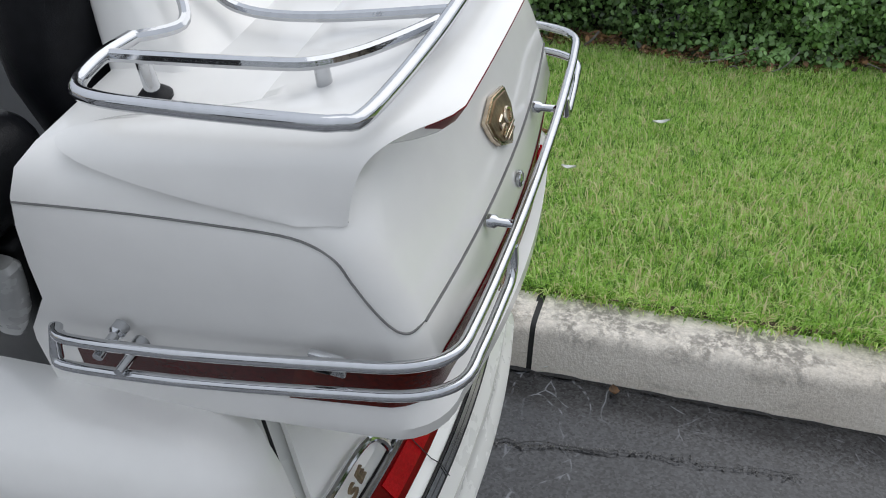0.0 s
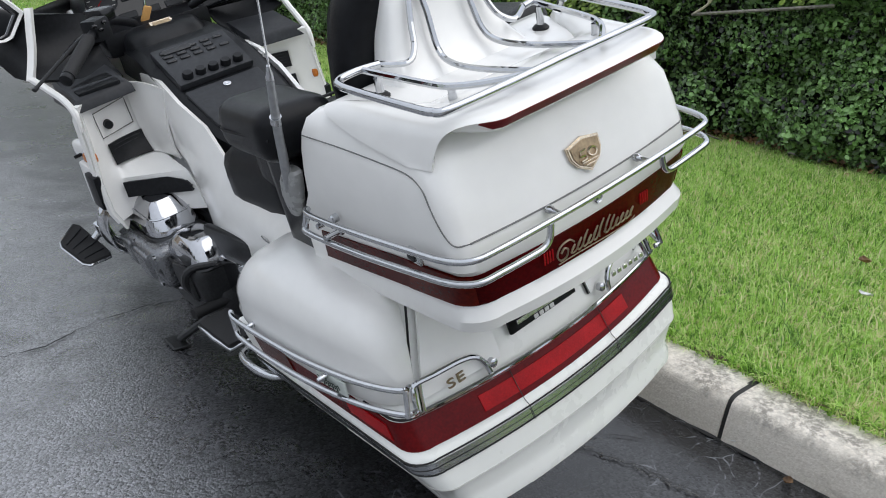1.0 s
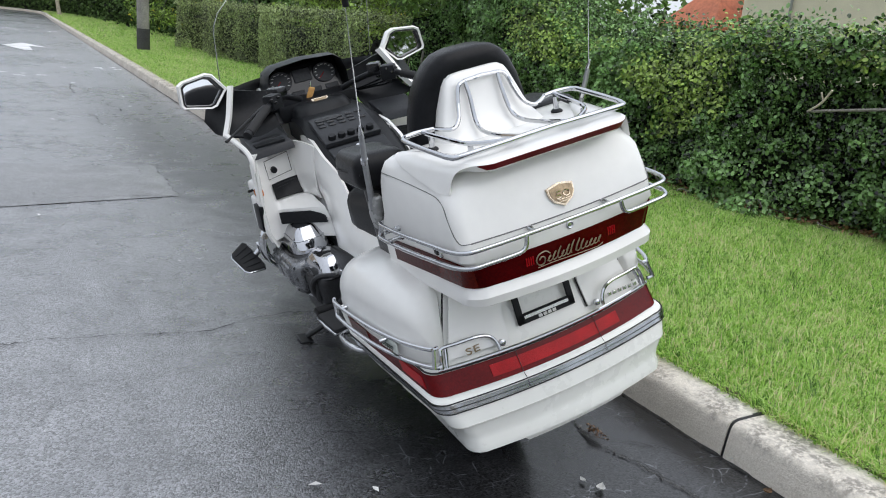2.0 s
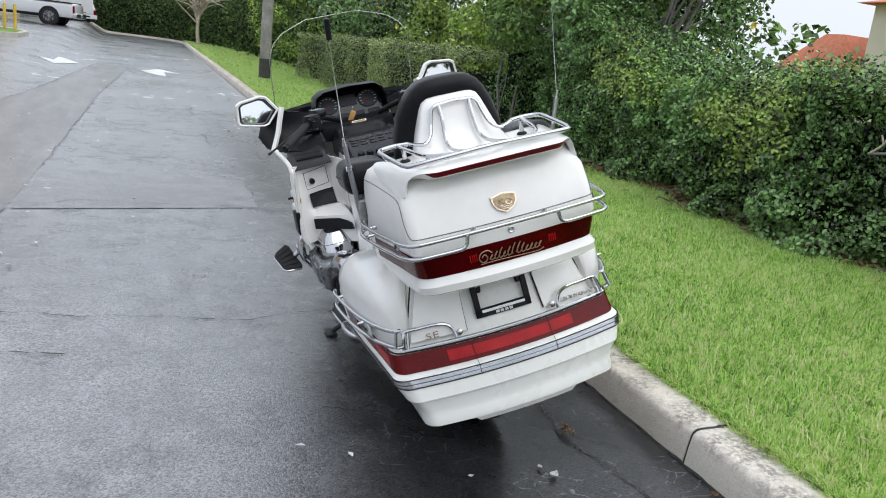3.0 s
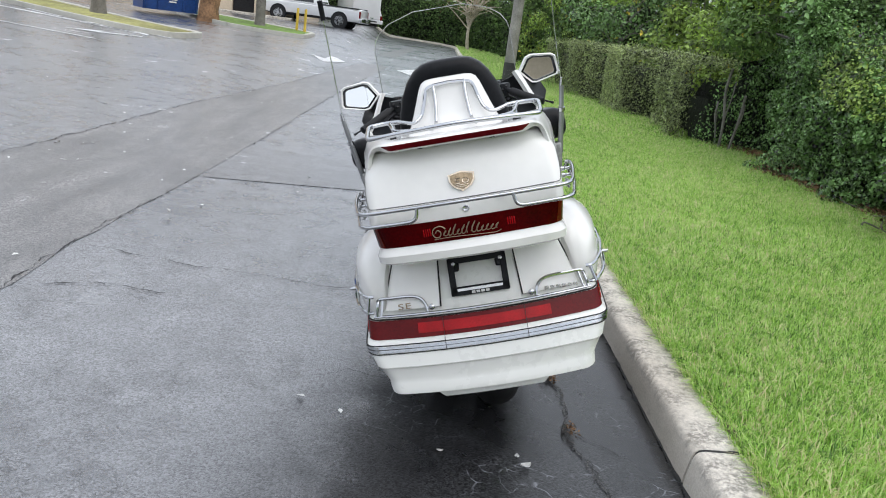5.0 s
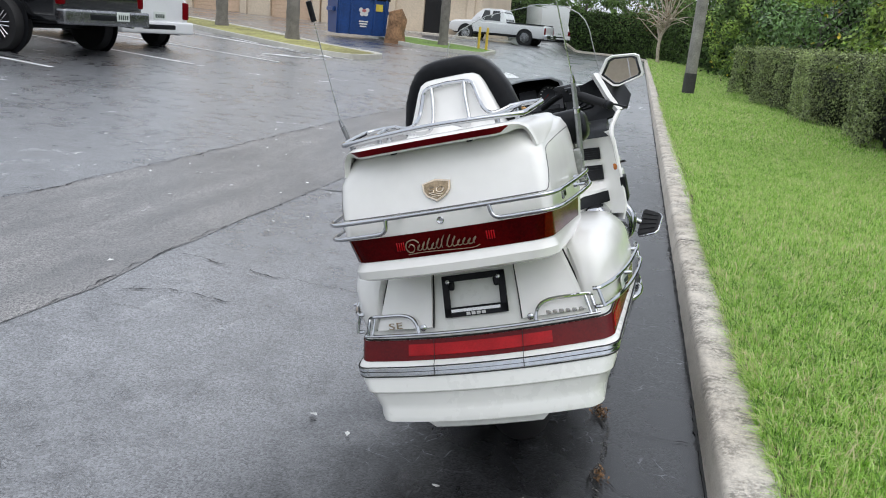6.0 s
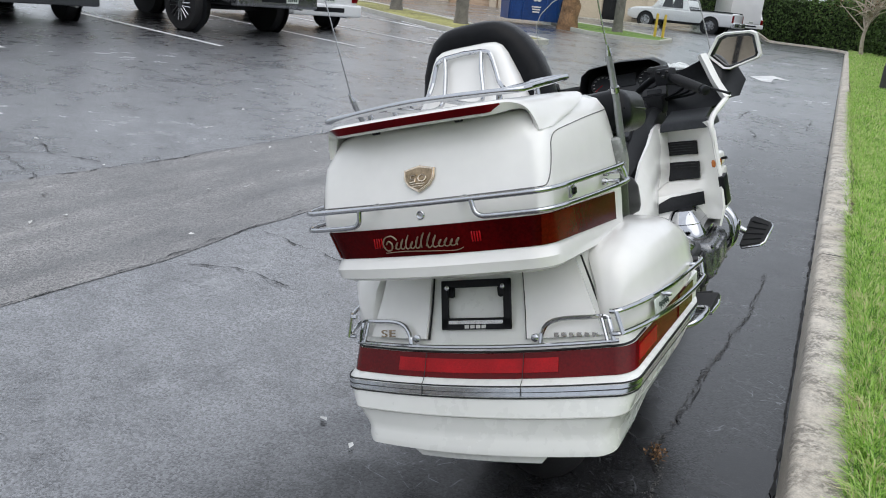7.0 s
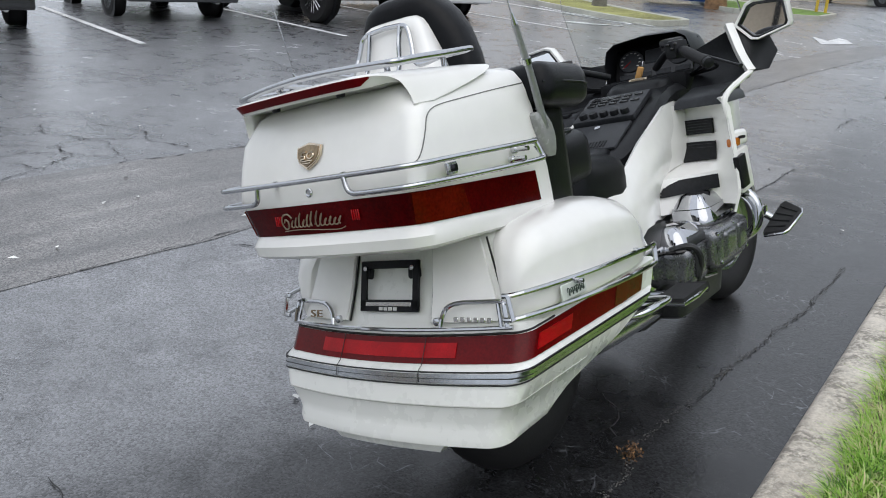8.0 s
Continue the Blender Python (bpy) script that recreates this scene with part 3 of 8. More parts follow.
spoiler = part("spoiler", loft([wing_row(k) for k in range(len(WING))]), WHITE, trunk, "white spoiler wing with a red light strip", sharp=60)
rows = []
for s_ in (0.0, 0.5, 1.0):
    rows.append([])
    for k in range(len(WING)):
        if abs(WING[k].x) <= 0.202:
            r_ = wing_row(k)
            tall = 0.86 * min(1.0, 0.15 + (0.2025 - abs(WING[k].x)) / 0.02)
            rows[-1].append(r_[6].lerp(r_[7], 0.06 + tall * (1 - s_)) + Vector((0, -0.0014, 0)))
part("light_strip", sheet(rows, 0.003), RED_STRIP, trunk, "long red brake light strip")
for x in (-0.10, 0.10):
    part("rubber_stop", rbox((0.016, 0.012, 0.010), (x, -0.128, 1.040), 0.003), PLASTIC, trunk)

# shield badge, drawn plain
def shield(w, h):
    return [(-w, h * 0.72), (-w * 0.5, h * 0.86), (0, h), (w * 0.5, h * 0.86), (w, h * 0.72), (w * 0.96, 0), (w * 0.7, -h * 0.5), (0, -h), (-w * 0.7, -h * 0.5), (-w * 0.96, 0)]


on_lid = pose(0, -0.1505, 0.932, 68, 0, 0)
badge = part("shield_badge", prism(shield(0.037, 0.029), 0.006, on_lid, 0.0015), GOLD, trunk, "gold shield badge")
part("badge_field", prism(shield(0.032, 0.024), 0.002, on_lid @ pose(0, 0, 0.0055), 0.0005), GOLD_DARK, trunk)
bm = tube([(on_lid @ Vector((0.010 + 0.009 * math.cos(a), 0.007 * math.sin(a), 0.0085))) for a in [2 * math.pi * k / 16 for k in range(16)]], 0.002, 5, True)
bm = tube([(on_lid @ Vector((x, y, 0.0085))) for x, y in ((-0.004, 0.008), (-0.016, 0.007), (-0.018, 0.0), (-0.007, -0.001), (-0.006, -0.007), (-0.019, -0.008))], 0.002, 5, bm=bm)
for k in range(2):
    bm = joined(bm, rbox((0.036 - k * 0.012, 0.0025, 0.002), tuple(on_lid @ Vector((0, -0.0115 - k * 0.005, 0.0085))), 0.0005, 1, (68, 0, 0)))
part("badge_relief", bm, GOLD, trunk)
lock = pose(0, -0.1715, 0.860, 84, 0, 0)
part("trunk_lock", lathe([(0.0095, 0), (0.0095, 0.003), (0.008, 0.0045), (0.006, 0.003), (0.001, 0.003)], 18, lock), CHROME_DULL, trunk, "round key lock")

# chrome rails round the trunk
def mirrored(pts):
    return [(-x, y, z) for x, y, z in pts]


half = [(0.327, 0.185, 0.880), (0.338, 0.165, 0.879), (0.330, 0.05, 0.882), (0.312, -0.08, 0.885), (0.300, -0.145, 0.886), (0.278, -0.181, 0.887), (0.235, -0.190, 0.887), (0.12, -0.196, 0.887)]
upper = half + [(0.0, -0.198, 0.887)] + mirrored(half)[::-1]
part("upper_rail", tube(glide(upper, 5), 0.0056, 10), CHROME, trunk, "chrome wrap-around trunk rail")
for sg in (-1, 1):
    low = [(0.325, 0.190, 0.868), (0.336, 0.196, 0.845), (0.340, 0.175, 0.839), (0.330, 0.05, 0.842), (0.312, -0.08, 0.846), (0.300, -0.150, 0.849), (0.276, -0.186, 0.850), (0.235, -0.193, 0.850),
           (0.172, -0.197, 0.850), (0.150, -0.198, 0.852), (0.138, -0.198, 0.862), (0.133, -0.197, 0.884)]
    part("lower_rail", tube(glide([(x * sg, y, z) for x, y, z in low], 5), 0.0056, 10), CHROME, trunk)
    part("rail_end", tube([(0.327 * sg, 0.187, 0.881), (0.333 * sg, 0.192, 0.86), (0.336 * sg, 0.195, 0.842)], 0.0055, 8), CHROME, trunk)
    for y, z, x0, x1 in ((0.135, 0.868, 0.303, 0.335), (0.12, 0.850, 0.303, 0.336)):
        part("rail_bolt", lathe([(0.008, 0), (0.008, 0.01), (0.005, 0.013), (0.005, 0.04)], 12, pose(x0 * sg, y, z, 0, 90 * sg, 0)), CHROME, trunk)
    part("rail_bolt", lathe([(0.007, 0), (0.007, 0.008), (0.0045, 0.011), (0.0045, 0.026)], 12, pose(0.105 * sg, -0.165, 0.886, 90, 0, 0)), CHROME, trunk)
    part("side_marker", rbox((0.008, 0.034, 0.024), (0.296 * sg, -0.070, 0.864), 0.003, 2, (0, 0, 4 * sg)), CHROME_DULL, trunk, "small chrome latch plate")
    part("latch_insert", rbox((0.006, 0.018, 0.014), (0.3005 * sg, -0.066, 0.864), 0.002), GLOSS_BLACK, trunk)

# luggage rack
R = 0.0068
half = [(0.165, 0.128, 1.090), (0.205, 0.134, 1.091), (0.243, 0.128, 1.090), (0.257, 0.104, 1.089), (0.255, 0.04, 1.086), (0.247, -0.06, 1.082), (0.240, -0.095, 1.080), (0.222, -0.112, 1.080)]
outer = half + [(0.12, -0.128, 1.086), (0.0, -0.134, 1.090)] + [(-0.12, -0.128, 1.086)] + mirrored(half)[::-1]
rack = part("luggage_rack", tube(glide(outer, 5), R, 10), CHROME, bike, "chrome tube luggage rack on the trunk lid")
for sg in (-1, 1):
    inner = [(0.196, 0.130, 1.090), (0.190, 0.085, 1.088), (0.178, 0.0, 1.085), (0.168, -0.040, 1.083), (0.146, -0.072, 1.083), (0.115, -0.100, 1.084), (0.085, -0.124, 1.086)]
    part("inner_bar", tube(glide([(x * sg, y, z) for x, y, z in inner], 4), 0.0058, 8), CHROME, rack)
    outerbar = [(0.050, 0.150, 1.180), (0.070, 0.147, 1.170), (0.083, 0.136, 1.13), (0.096, 0.120, 1.098), (0.122, 0.108, 1.082), (0.165, 0.128, 1.090)]
    part("back_bar", tube(glide([(x * sg, y, z) for x, y, z in outerbar], 5), 0.0055, 8), CHROME, rack)
    innerbar = [(0.048, 0.150, 1.180), (0.047, 0.136, 1.140), (0.052, 0.116, 1.085), (0.057, 0.080, 1.066), (0.062, 0.0, 1.068), (0.066, -0.126, 1.086)]
    part("back_bar", tube(glide([(x * sg, y, z) for x, y, z in innerbar], 5), 0.0055, 8), CHROME, rack)
    for x, y, z in ((0.186, 0.108, 1.088), (0.160, -0.045, 1.082)):
        foot = part("rack_foot", lathe([(0.0075, 0), (0.0065, z - 1.052)], 12, pose(x * sg, y, 1.050)), CHROME, rack)
        part("rubber_cup", lathe([(0.015, 0), (0.016, 0.008), (0.011, 0.013), (0.008, 0.014)], 16, pose(x * sg, y, 1.040)), PLASTIC, rack)
part("top_bar", tube([(-0.050, 0.150, 1.180), (0, 0.151, 1.183), (0.050, 0.150, 1.180)], 0.0055, 8), CHROME, rack)

# passenger backrest: white shell and black pad
def gable(z, hw, y0, y1, n=24, e=4.0, shift=0.0):
    yc, hy = (y0 + y1) / 2, (y1 - y0) / 2
    out = []
    for k in range(n):
        a = 2 * math.pi * k / n
        c, s = math.cos(a), math.sin(a)
        out.append((hw * math.copysign(abs(c) ** (2 / e), c) + shift, yc + hy * math.copysign(abs(s) ** (2 / e), s), z))
    return out


shell = [(1.030, 0.158, 0.05, 0.20), (1.047, 0.146, 0.092, 0.205), (1.070, 0.134, 0.124, 0.21), (1.100, 0.122, 0.140, 0.215), (1.140, 0.107, 0.150, 0.222), (1.170, 0.096, 0.158, 0.228), (1.188, 0.086, 0.164, 0.23), (1.197, 0.072, 0.172, 0.23), (1.200, 0.05, 0.182, 0.225)]
backrest = part("backrest", loft([gable(*s, 32, 5.0) for s in shell]), WHITE, bike, "passenger backrest, white shell and black padded cushion")
pad = [(0.98, 0.175, 0.205, 0.30), (1.03, 0.180, 0.20, 0.31), (1.09, 0.172, 0.195, 0.315), (1.15, 0.155, 0.19, 0.315), (1.195, 0.132, 0.185, 0.31), (1.225, 0.108, 0.182, 0.30), (1.243, 0.082, 0.19, 0.29), (1.251, 0.05, 0.205, 0.275)]
part("backrest_pad", loft([gable(*s, 32, 3.2) for s in pad]), VINYL, backrest, "black vinyl back cushion")

# ---- tail body, below the trunk ----
TAIL = [
    (0.288, 0.290, 0.272, 0.268, -0.050, 0.02, 0.04, 0.012),
    (0.290, 0.293, 0.304, 0.302, -0.086, 0.05, 0.045, 0.022),
    (0.297, 0.303, 0.314, 0.316, -0.098, 0.08, 0.05, 0.024),
    (0.312, 0.322, 0.317, 0.324, -0.096, 0.11, 0.05, 0.025),
    (0.328, 0.343, 0.319, 0.334, -0.087, 0.15, 0.05, 0.025),
    (0.345, 0.360, 0.328, 0.347, -0.083, 0.19, 0.05, 0.025),
    (0.382, 0.400, 0.347, 0.378, -0.084, 0.32, 0.05, 0.026),
    (0.384, 0.402, 0.350, 0.380, -0.086, 0.325, 0.05, 0.026),
    (0.425, 0.440, 0.367, 0.398, -0.068, 0.42, 0.05, 0.030),
    (0.447, 0.462, 0.373, 0.405, -0.058, 0.46, 0.05, 0.032),
    (0.455, 0.470, 0.368, 0.402, -0.050, 0.48, 0.05, 0.033),
    (0.459, 0.474, 0.361, 0.398, -0.038, 0.49, 0.045, 0.034),
    (0.511, 0.535, 0.360, 0.405, -0.006, 0.51, 0.045, 0.036),
    (0.515, 0.540, 0.356, 0.400, -0.004, 0.51, 0.045, 0.036),
    (0.530, 0.545, 0.336, 0.360, 0.008, 0.50, 0.045, 0.030),
    (0.60, 0.60, 0.310, 0.320, 0.032, 0.48, 0.04, 0.018),
    (0.70, 0.70, 0.275, 0.275, 0.062, 0.45, 0.04, 0.010),
    (0.73, 0.73, 0.24, 0.24, 0.080, 0.40, 0.04, 0.0),
]
tail = part("tail_body", loft([span(s) for s in TAIL]), BUMPER, bike, "cream white tail fairing and rear bumper")
tab = []
for z, w, dy in ((0.300, 0.172, 0.0), (0.288, 0.166, 0.0), (0.274, 0.152, 0.003), (0.269, 0.147, 0.010), (0.268, 0.140, 0.030)):
    tab.append([(-w + 2 * w * k / 12, -0.109 + 0.022 * (abs(-1 + k / 6) * w / 0.26) ** 2 + dy, z) for k in range(13)] + [(w, 0.0, z), (-w, 0.0, z)])
part("lower_tab", loft(tab), BUMPER, tail)
# greyer line along the bumper's fold: the crease's shade as colour
part("bumper_crease", tube([(x * 1.001, y - 0.0005, z) for x, y, z in span(between(TAIL, 0.383)) if y < 0.2], 0.0018, 5), surface("painted_crease_shade", (0.50, 0.50, 0.46), 0.4, vary=0.05, bump=0), tail)
part("chrome_strip", strip_on(TAIL, 0.428, 0.446, 0.0, 1.0, 0.004, 0.004, 4), STRIPE, tail, "grey chrome trim strip")
for z in (0.4245, 0.4365, 0.4485):
    part("strip_edge", tube([(x * 1.006, y - 0.0025, zz) for x, y, zz in span(between(TAIL, z))], 0.0018, 5), SEAM, tail)
light = part("tail_light", strip_on(TAIL, 0.460, 0.5105, 0.03, 0.97, 0.003, 0.005, 4), RED_DARK, tail, "full-width dark red tail light lens")
for k0, k1 in ((20, 24), (24, 35), (35, 38), (6, 8), (50, 52)):
    part("lit_lens", strip_on(TAIL, 0.472, 0.500, k0 / 58, k1 / 58, 0.0055, 0.003, 2), RED_BRIGHT, light, "bright red reflector window")
for k0, k1 in ((1, 3), (55, 57)):
    part("amber_lens", strip_on(TAIL, 0.463, 0.508, k0 / 58, k1 / 58, 0.0055, 0.003, 2), AMBER, light, "amber brown side marker lens")
for x in (-0.125, 0.125):
    part("lens_joint", tube([(x, rear_at(TAIL, x, z)[1] - 0.006, z) for z in (0.424, 0.45, 0.458, 0.485, 0.512)], 0.0008, 5), SEAM, light)
part("lens_shadow_gap", tube([(x, y - 0.002, z) for x, y, z in span(between(TAIL, 0.513)) if y < 0.1], 0.0028, 5), SEAM, light)

# panels beside the number plate
for sg in (-1, 1):
    rows = []
    for k in range(7):
        z = 0.536 + 0.165 * k / 6
        s = between(TAIL, z)
        x0, x1 = 0.128 - 0.012 * k / 6, s[2] - 0.030 - 0.006
        rows.append([(sg * (x0 + (x1 - x0) * t), s[4] - s[7] * (1 - ((x0 + (x1 - x0) * t) / (s[2] - s[6])) ** 2) - 0.010, z) for t in [j / 8 for j in range(9)]])
    part("rear_panel", sheet(rows, 0.008), WHITE, tail)
    part("panel_gap", tube(glide([(sg * (s[2] - 0.026), s[4] + 0.004, z) for z, s in [(z, between(TAIL, z)) for z in (0.533, 0.57, 0.62, 0.66, 0.70)]], 4), 0.0026, 6), SEAM, tail)
    part("panel_gap", tube(glide([(sg * (0.126 - 0.012 * k / 4), rear_at(TAIL, 0.126, 0.534 + 0.165 * k / 4)[1] - 0.004, 0.534 + 0.165 * k / 4) for k in range(5)], 3), 0.0022, 6), SEAM, tail)

# number plate frame: dark frame, no plate in it
pl = pose(0.002, 0.002, 0.612, 72, 0, 0)
def ring_plate(w, h, t, b, thick, m):
    bm = rbox((2 * w, t, thick), tuple(m @ Vector((0, h - t / 2, 0))), 0.002, 1, (72, 0, 0))
    bm = rbox((2 * w, b, thick), tuple(m @ Vector((0, -h + b / 2, 0))), 0.002, 1, (72, 0, 0), bm)
    for sg in (-1, 1):
        bm = rbox((0.019, 2 * h - 0.004, thick), tuple(m @ Vector((sg * (w - 0.0095), 0, 0))), 0.002, 1, (72, 0, 0), bm)
    return bm


plate = part("plate_frame", ring_plate(0.090, 0.058, 0.018, 0.027, 0.008, pl), PLASTIC, tail, "empty black licence plate frame")
part("frame_print", rbox((0.140, 0.009, 0.002), tuple(pl @ Vector((0, -0.041, 0.0045))), 0.0005, 1, (72, 0, 0)), SILVER, plate)
for k in range(4):
    part("frame_print", rbox((0.011, 0.008, 0.002), tuple(pl @ Vector((-0.022 + k * 0.0145, -0.0515, 0.0045))), 0.0005, 1, (72, 0, 0)), OFFWHITE, plate)
for sg in (-1, 1):
    part("plate_bolt", lathe([(0.006, 0), (0.006, 0.004), (0.003, 0.006)], 10, pl @ pose(sg * 0.072, 0.040, 0.004)), CHROME_DULL, plate)
    part("plate_bracket", rbox((0.030, 0.026, 0.012), tuple(pl @ Vector((sg * 0.070, 0.030, -0.006))), 0.004, 1, (72, 0, 20 * sg)), PLASTIC, plate)

# chrome guard rails on the tail
rail = []
zr = 0.528
rail = [(x, rear_at(TAIL, x, 0.513)[1] - 0.014, zr) for x in (-0.335, -0.25, -0.12, 0, 0.12, 0.25, 0.335)]
part("tail_rail", tube(glide(rail, 5), 0.0048, 8), CHROME, tail, "chrome rail above the tail light")
for sg in (-1, 1):
    pts = [(0.325, -0.010, 0.530), (0.318, 0.000, 0.565), (0.310, 0.006, 0.578), (0.27, -0.002, 0.580), (0.215, -0.010, 0.580), (0.185, -0.016, 0.572), (0.170, -0.022, 0.552), (0.166, -0.030, 0.530)]
    part("guard_loop", tube(glide([(x * sg, y - 0.010, z) for x, y, z in pts], 4), 0.0052, 8), CHROME, tail)
    part("guard_post", tube([(0.300 * sg, -0.004, 0.579), (0.312 * sg, -0.022, 0.53)], 0.0045, 8), CHROME, tail)
    part("guard_bolt", lathe([(0.009, 0), (0.009, 0.01), (0.004, 0.013)], 12, pose(0.152 * sg, -0.025, 0.540, 80, 0, 0)), CHROME, tail)

# badges: letters on one side, a plain bar row on the other
txt = bpy.data.curves.new("badge_letters", "FONT")
txt.body, txt.size, txt.extrude, txt.align_x = "SE", 0.030, 0.002, "CENTER"
txt.space_character = 1.15
tx = new("badge_letters", txt)
tx.parent = tail
tx.matrix_local = pose(-0.235, -0.0275, 0.544, 74, 0, 0) @ Matrix.Diagonal((1.35, 0.85, 1, 1))
txt.materials.append(GOLD_DARK)
tagged(tx, "gold trim letters")
for k in range(6):
    part("badge_bar", rbox((0.012, 0.004, 0.010), (0.200 + k * 0.0175, -0.0245, 0.545), 0.0012, 1, (-12, 0, 0)), SILVER, tail, "plain silver badge blocks" if k == 0 else "")

# ---- panniers ----
def bag_ring(y, xo, xi, zt, zb, r, sg):
    """A cross section of a pannier: outer side upright, rounded shoulder."""
    pts = [(xi, zb), (xo - 0.004, zb)]
    for k in range(4):
        pts.append((xo + 0.004 * math.sin(k / 3 * math.pi), zb + (zt - r - zb) * (k + 1) / 5))
    for k in range(9):
        a = math.pi / 2 * k / 8
        pts.append((xo - r + r * math.cos(a), zt - r + r * math.sin(a)))
    pts += [(xo - r - (xo - r - xi) * 0.35, zt + 0.004), (xo - r - (xo - r - xi) * 0.7, zt + 0.002), (xi, zt - 0.004)]
    return [(x * sg, y, z) for x, z in pts]


for sg in (-1, 1):
    secs = [(0.012, 0.316, 0.300, 0.560, 0.531, 0.008), (0.018, 0.330, 0.294, 0.600, 0.531, 0.02), (0.030, 0.345, 0.285, 0.650, 0.532, 0.035), (0.055, 0.362, 0.270, 0.692, 0.533, 0.055), (0.10, 0.378, 0.25, 0.715, 0.535, 0.070),
            (0.18, 0.392, 0.22, 0.726, 0.537, 0.080), (0.28, 0.402, 0.20, 0.728, 0.539, 0.085), (0.38, 0.408, 0.19, 0.722, 0.541, 0.090), (0.45, 0.406, 0.19, 0.704, 0.543, 0.090), (0.49, 0.396, 0.20, 0.676, 0.545, 0.08), (0.513, 0.375, 0.22, 0.638, 0.547, 0.06), (0.520, 0.35, 0.24, 0.60, 0.55, 0.03)]
    bag = part("pannier", loft([bag_ring(*s, sg) for s in secs]), WHITE, bike, "pearl white side pannier with a rounded top")
    for nm, z0, z1, ins in (("upper_bag_rail", 0.594, 0.577, 0.0), ("lower_bag_rail", 0.548, 0.536, 0.004)):
        pts = [(0.325, -0.018, z0), (0.343, -0.014, z0), (0.366, 0.03, z0 - 0.001), (0.388, 0.10, z0 - 0.003), (0.410, 0.22, z0 - 0.008), (0.424, 0.36, z0 - 0.012), (0.428, 0.46, z1), (0.420, 0.49, z1)]
        part(nm, tube(glide([((x + ins) * sg, y - ins * 3, z) for x, y, z in pts], 4), 0.0056, 8), CHROME, bag, "chrome pannier guard rail")
    part("rail_post", tube([(0.338 * sg, -0.020, 0.594), (0.350 * sg, -0.030, 0.546)], 0.005, 8), CHROME, bag)
    part("rail_post", tube([(0.422 * sg, 0.485, 0.577), (0.426 * sg, 0.475, 0.536)], 0.006, 8), CHROME, bag)
    part("bag_badge", rbox((0.004, 0.085, 0.034), (0.396 * sg, 0.135, 0.566), 0.0015, 1, (0, 0, -7 * sg)), PAPER, bag, "silver pannier plaque")
    w = [((0.3995 + 0.00017 * k) * sg, 0.106 + 0.0015 * k - 0.0035 * math.cos(k * 1.5), 0.566 + 0.0065 * math.sin(k * 1.5) * (1 + 0.5 * math.sin(k * 0.7))) for k in range(40)]
    part("badge_flourish", tube(glide(w, 3), 0.0009, 5), INK, bag)
    for y in (0.14, 0.40):
        part("rail_stud", lathe([(0.006, 0), (0.006, 0.012), (0.004, 0.02)], 10, pose((0.400 if y < 0.3 else 0.408) * sg, y, 0.582, 0, 90 * sg, 0)), CHROME, bag)
    # exhaust tip and crash bar under the pannier
    part("exhaust_pipe", tube(glide([(0.19 * sg, 1.0, 0.28), (0.19 * sg, 0.75, 0.285), (0.195 * sg, 0.55, 0.30), (0.20 * sg, 0.42, 0.32), (0.205 * sg, 0.34, 0.33)], 4), 0.032, 16), CHROME_DULL, bike, "long dull chrome exhaust silencer")
    part("pannier_guard", tube(glide([(0.33 * sg, 0.575, 0.41), (0.385 * sg, 0.57, 0.415), (0.412 * sg, 0.545, 0.42), (0.415 * sg, 0.47, 0.425), (0.395 * sg, 0.42, 0.42), (0.35 * sg, 0.40, 0.415)], 4), 0.009, 10), CHROME, bike, "chrome rear crash bar")


# ---- seats ----
def pad_block(size, centre, bevel, seg=4, rot=(0, 0, 0)):
    return rbox(size, centre, bevel, seg, rot)


seat = part("seat", pad_block((0.40, 0.46, 0.15), (0, 0.46, 0.795), 0.06), VINYL, bike, "black vinyl stepped touring seat")
part("rider_seat", pad_block((0.38, 0.34, 0.19), (0, 0.735, 0.690), 0.075, rot=(-6, 0, 0)), VINYL, seat)
part("rider_bolster", pad_block((0.33, 0.14, 0.13), (0, 0.625, 0.79), 0.055, rot=(-14, 0, 0)), VINYL, seat)
part("seat_nose", pad_block((0.20, 0.20, 0.13), (0, 0.93, 0.715), 0.055, rot=(4, 0, 0)), VINYL, seat)
part("seat_piping", tube(glide([(0.185 * math.copysign(abs(math.cos(a)) ** 0.5, math.cos(a)), 0.46 + 0.215 * math.copysign(abs(math.sin(a)) ** 0.5, math.sin(a)), 0.868) for a in [2 * math.pi * k / 20 for k in range(20)]], 2, True), 0.004, 6, True), PLASTIC, seat)
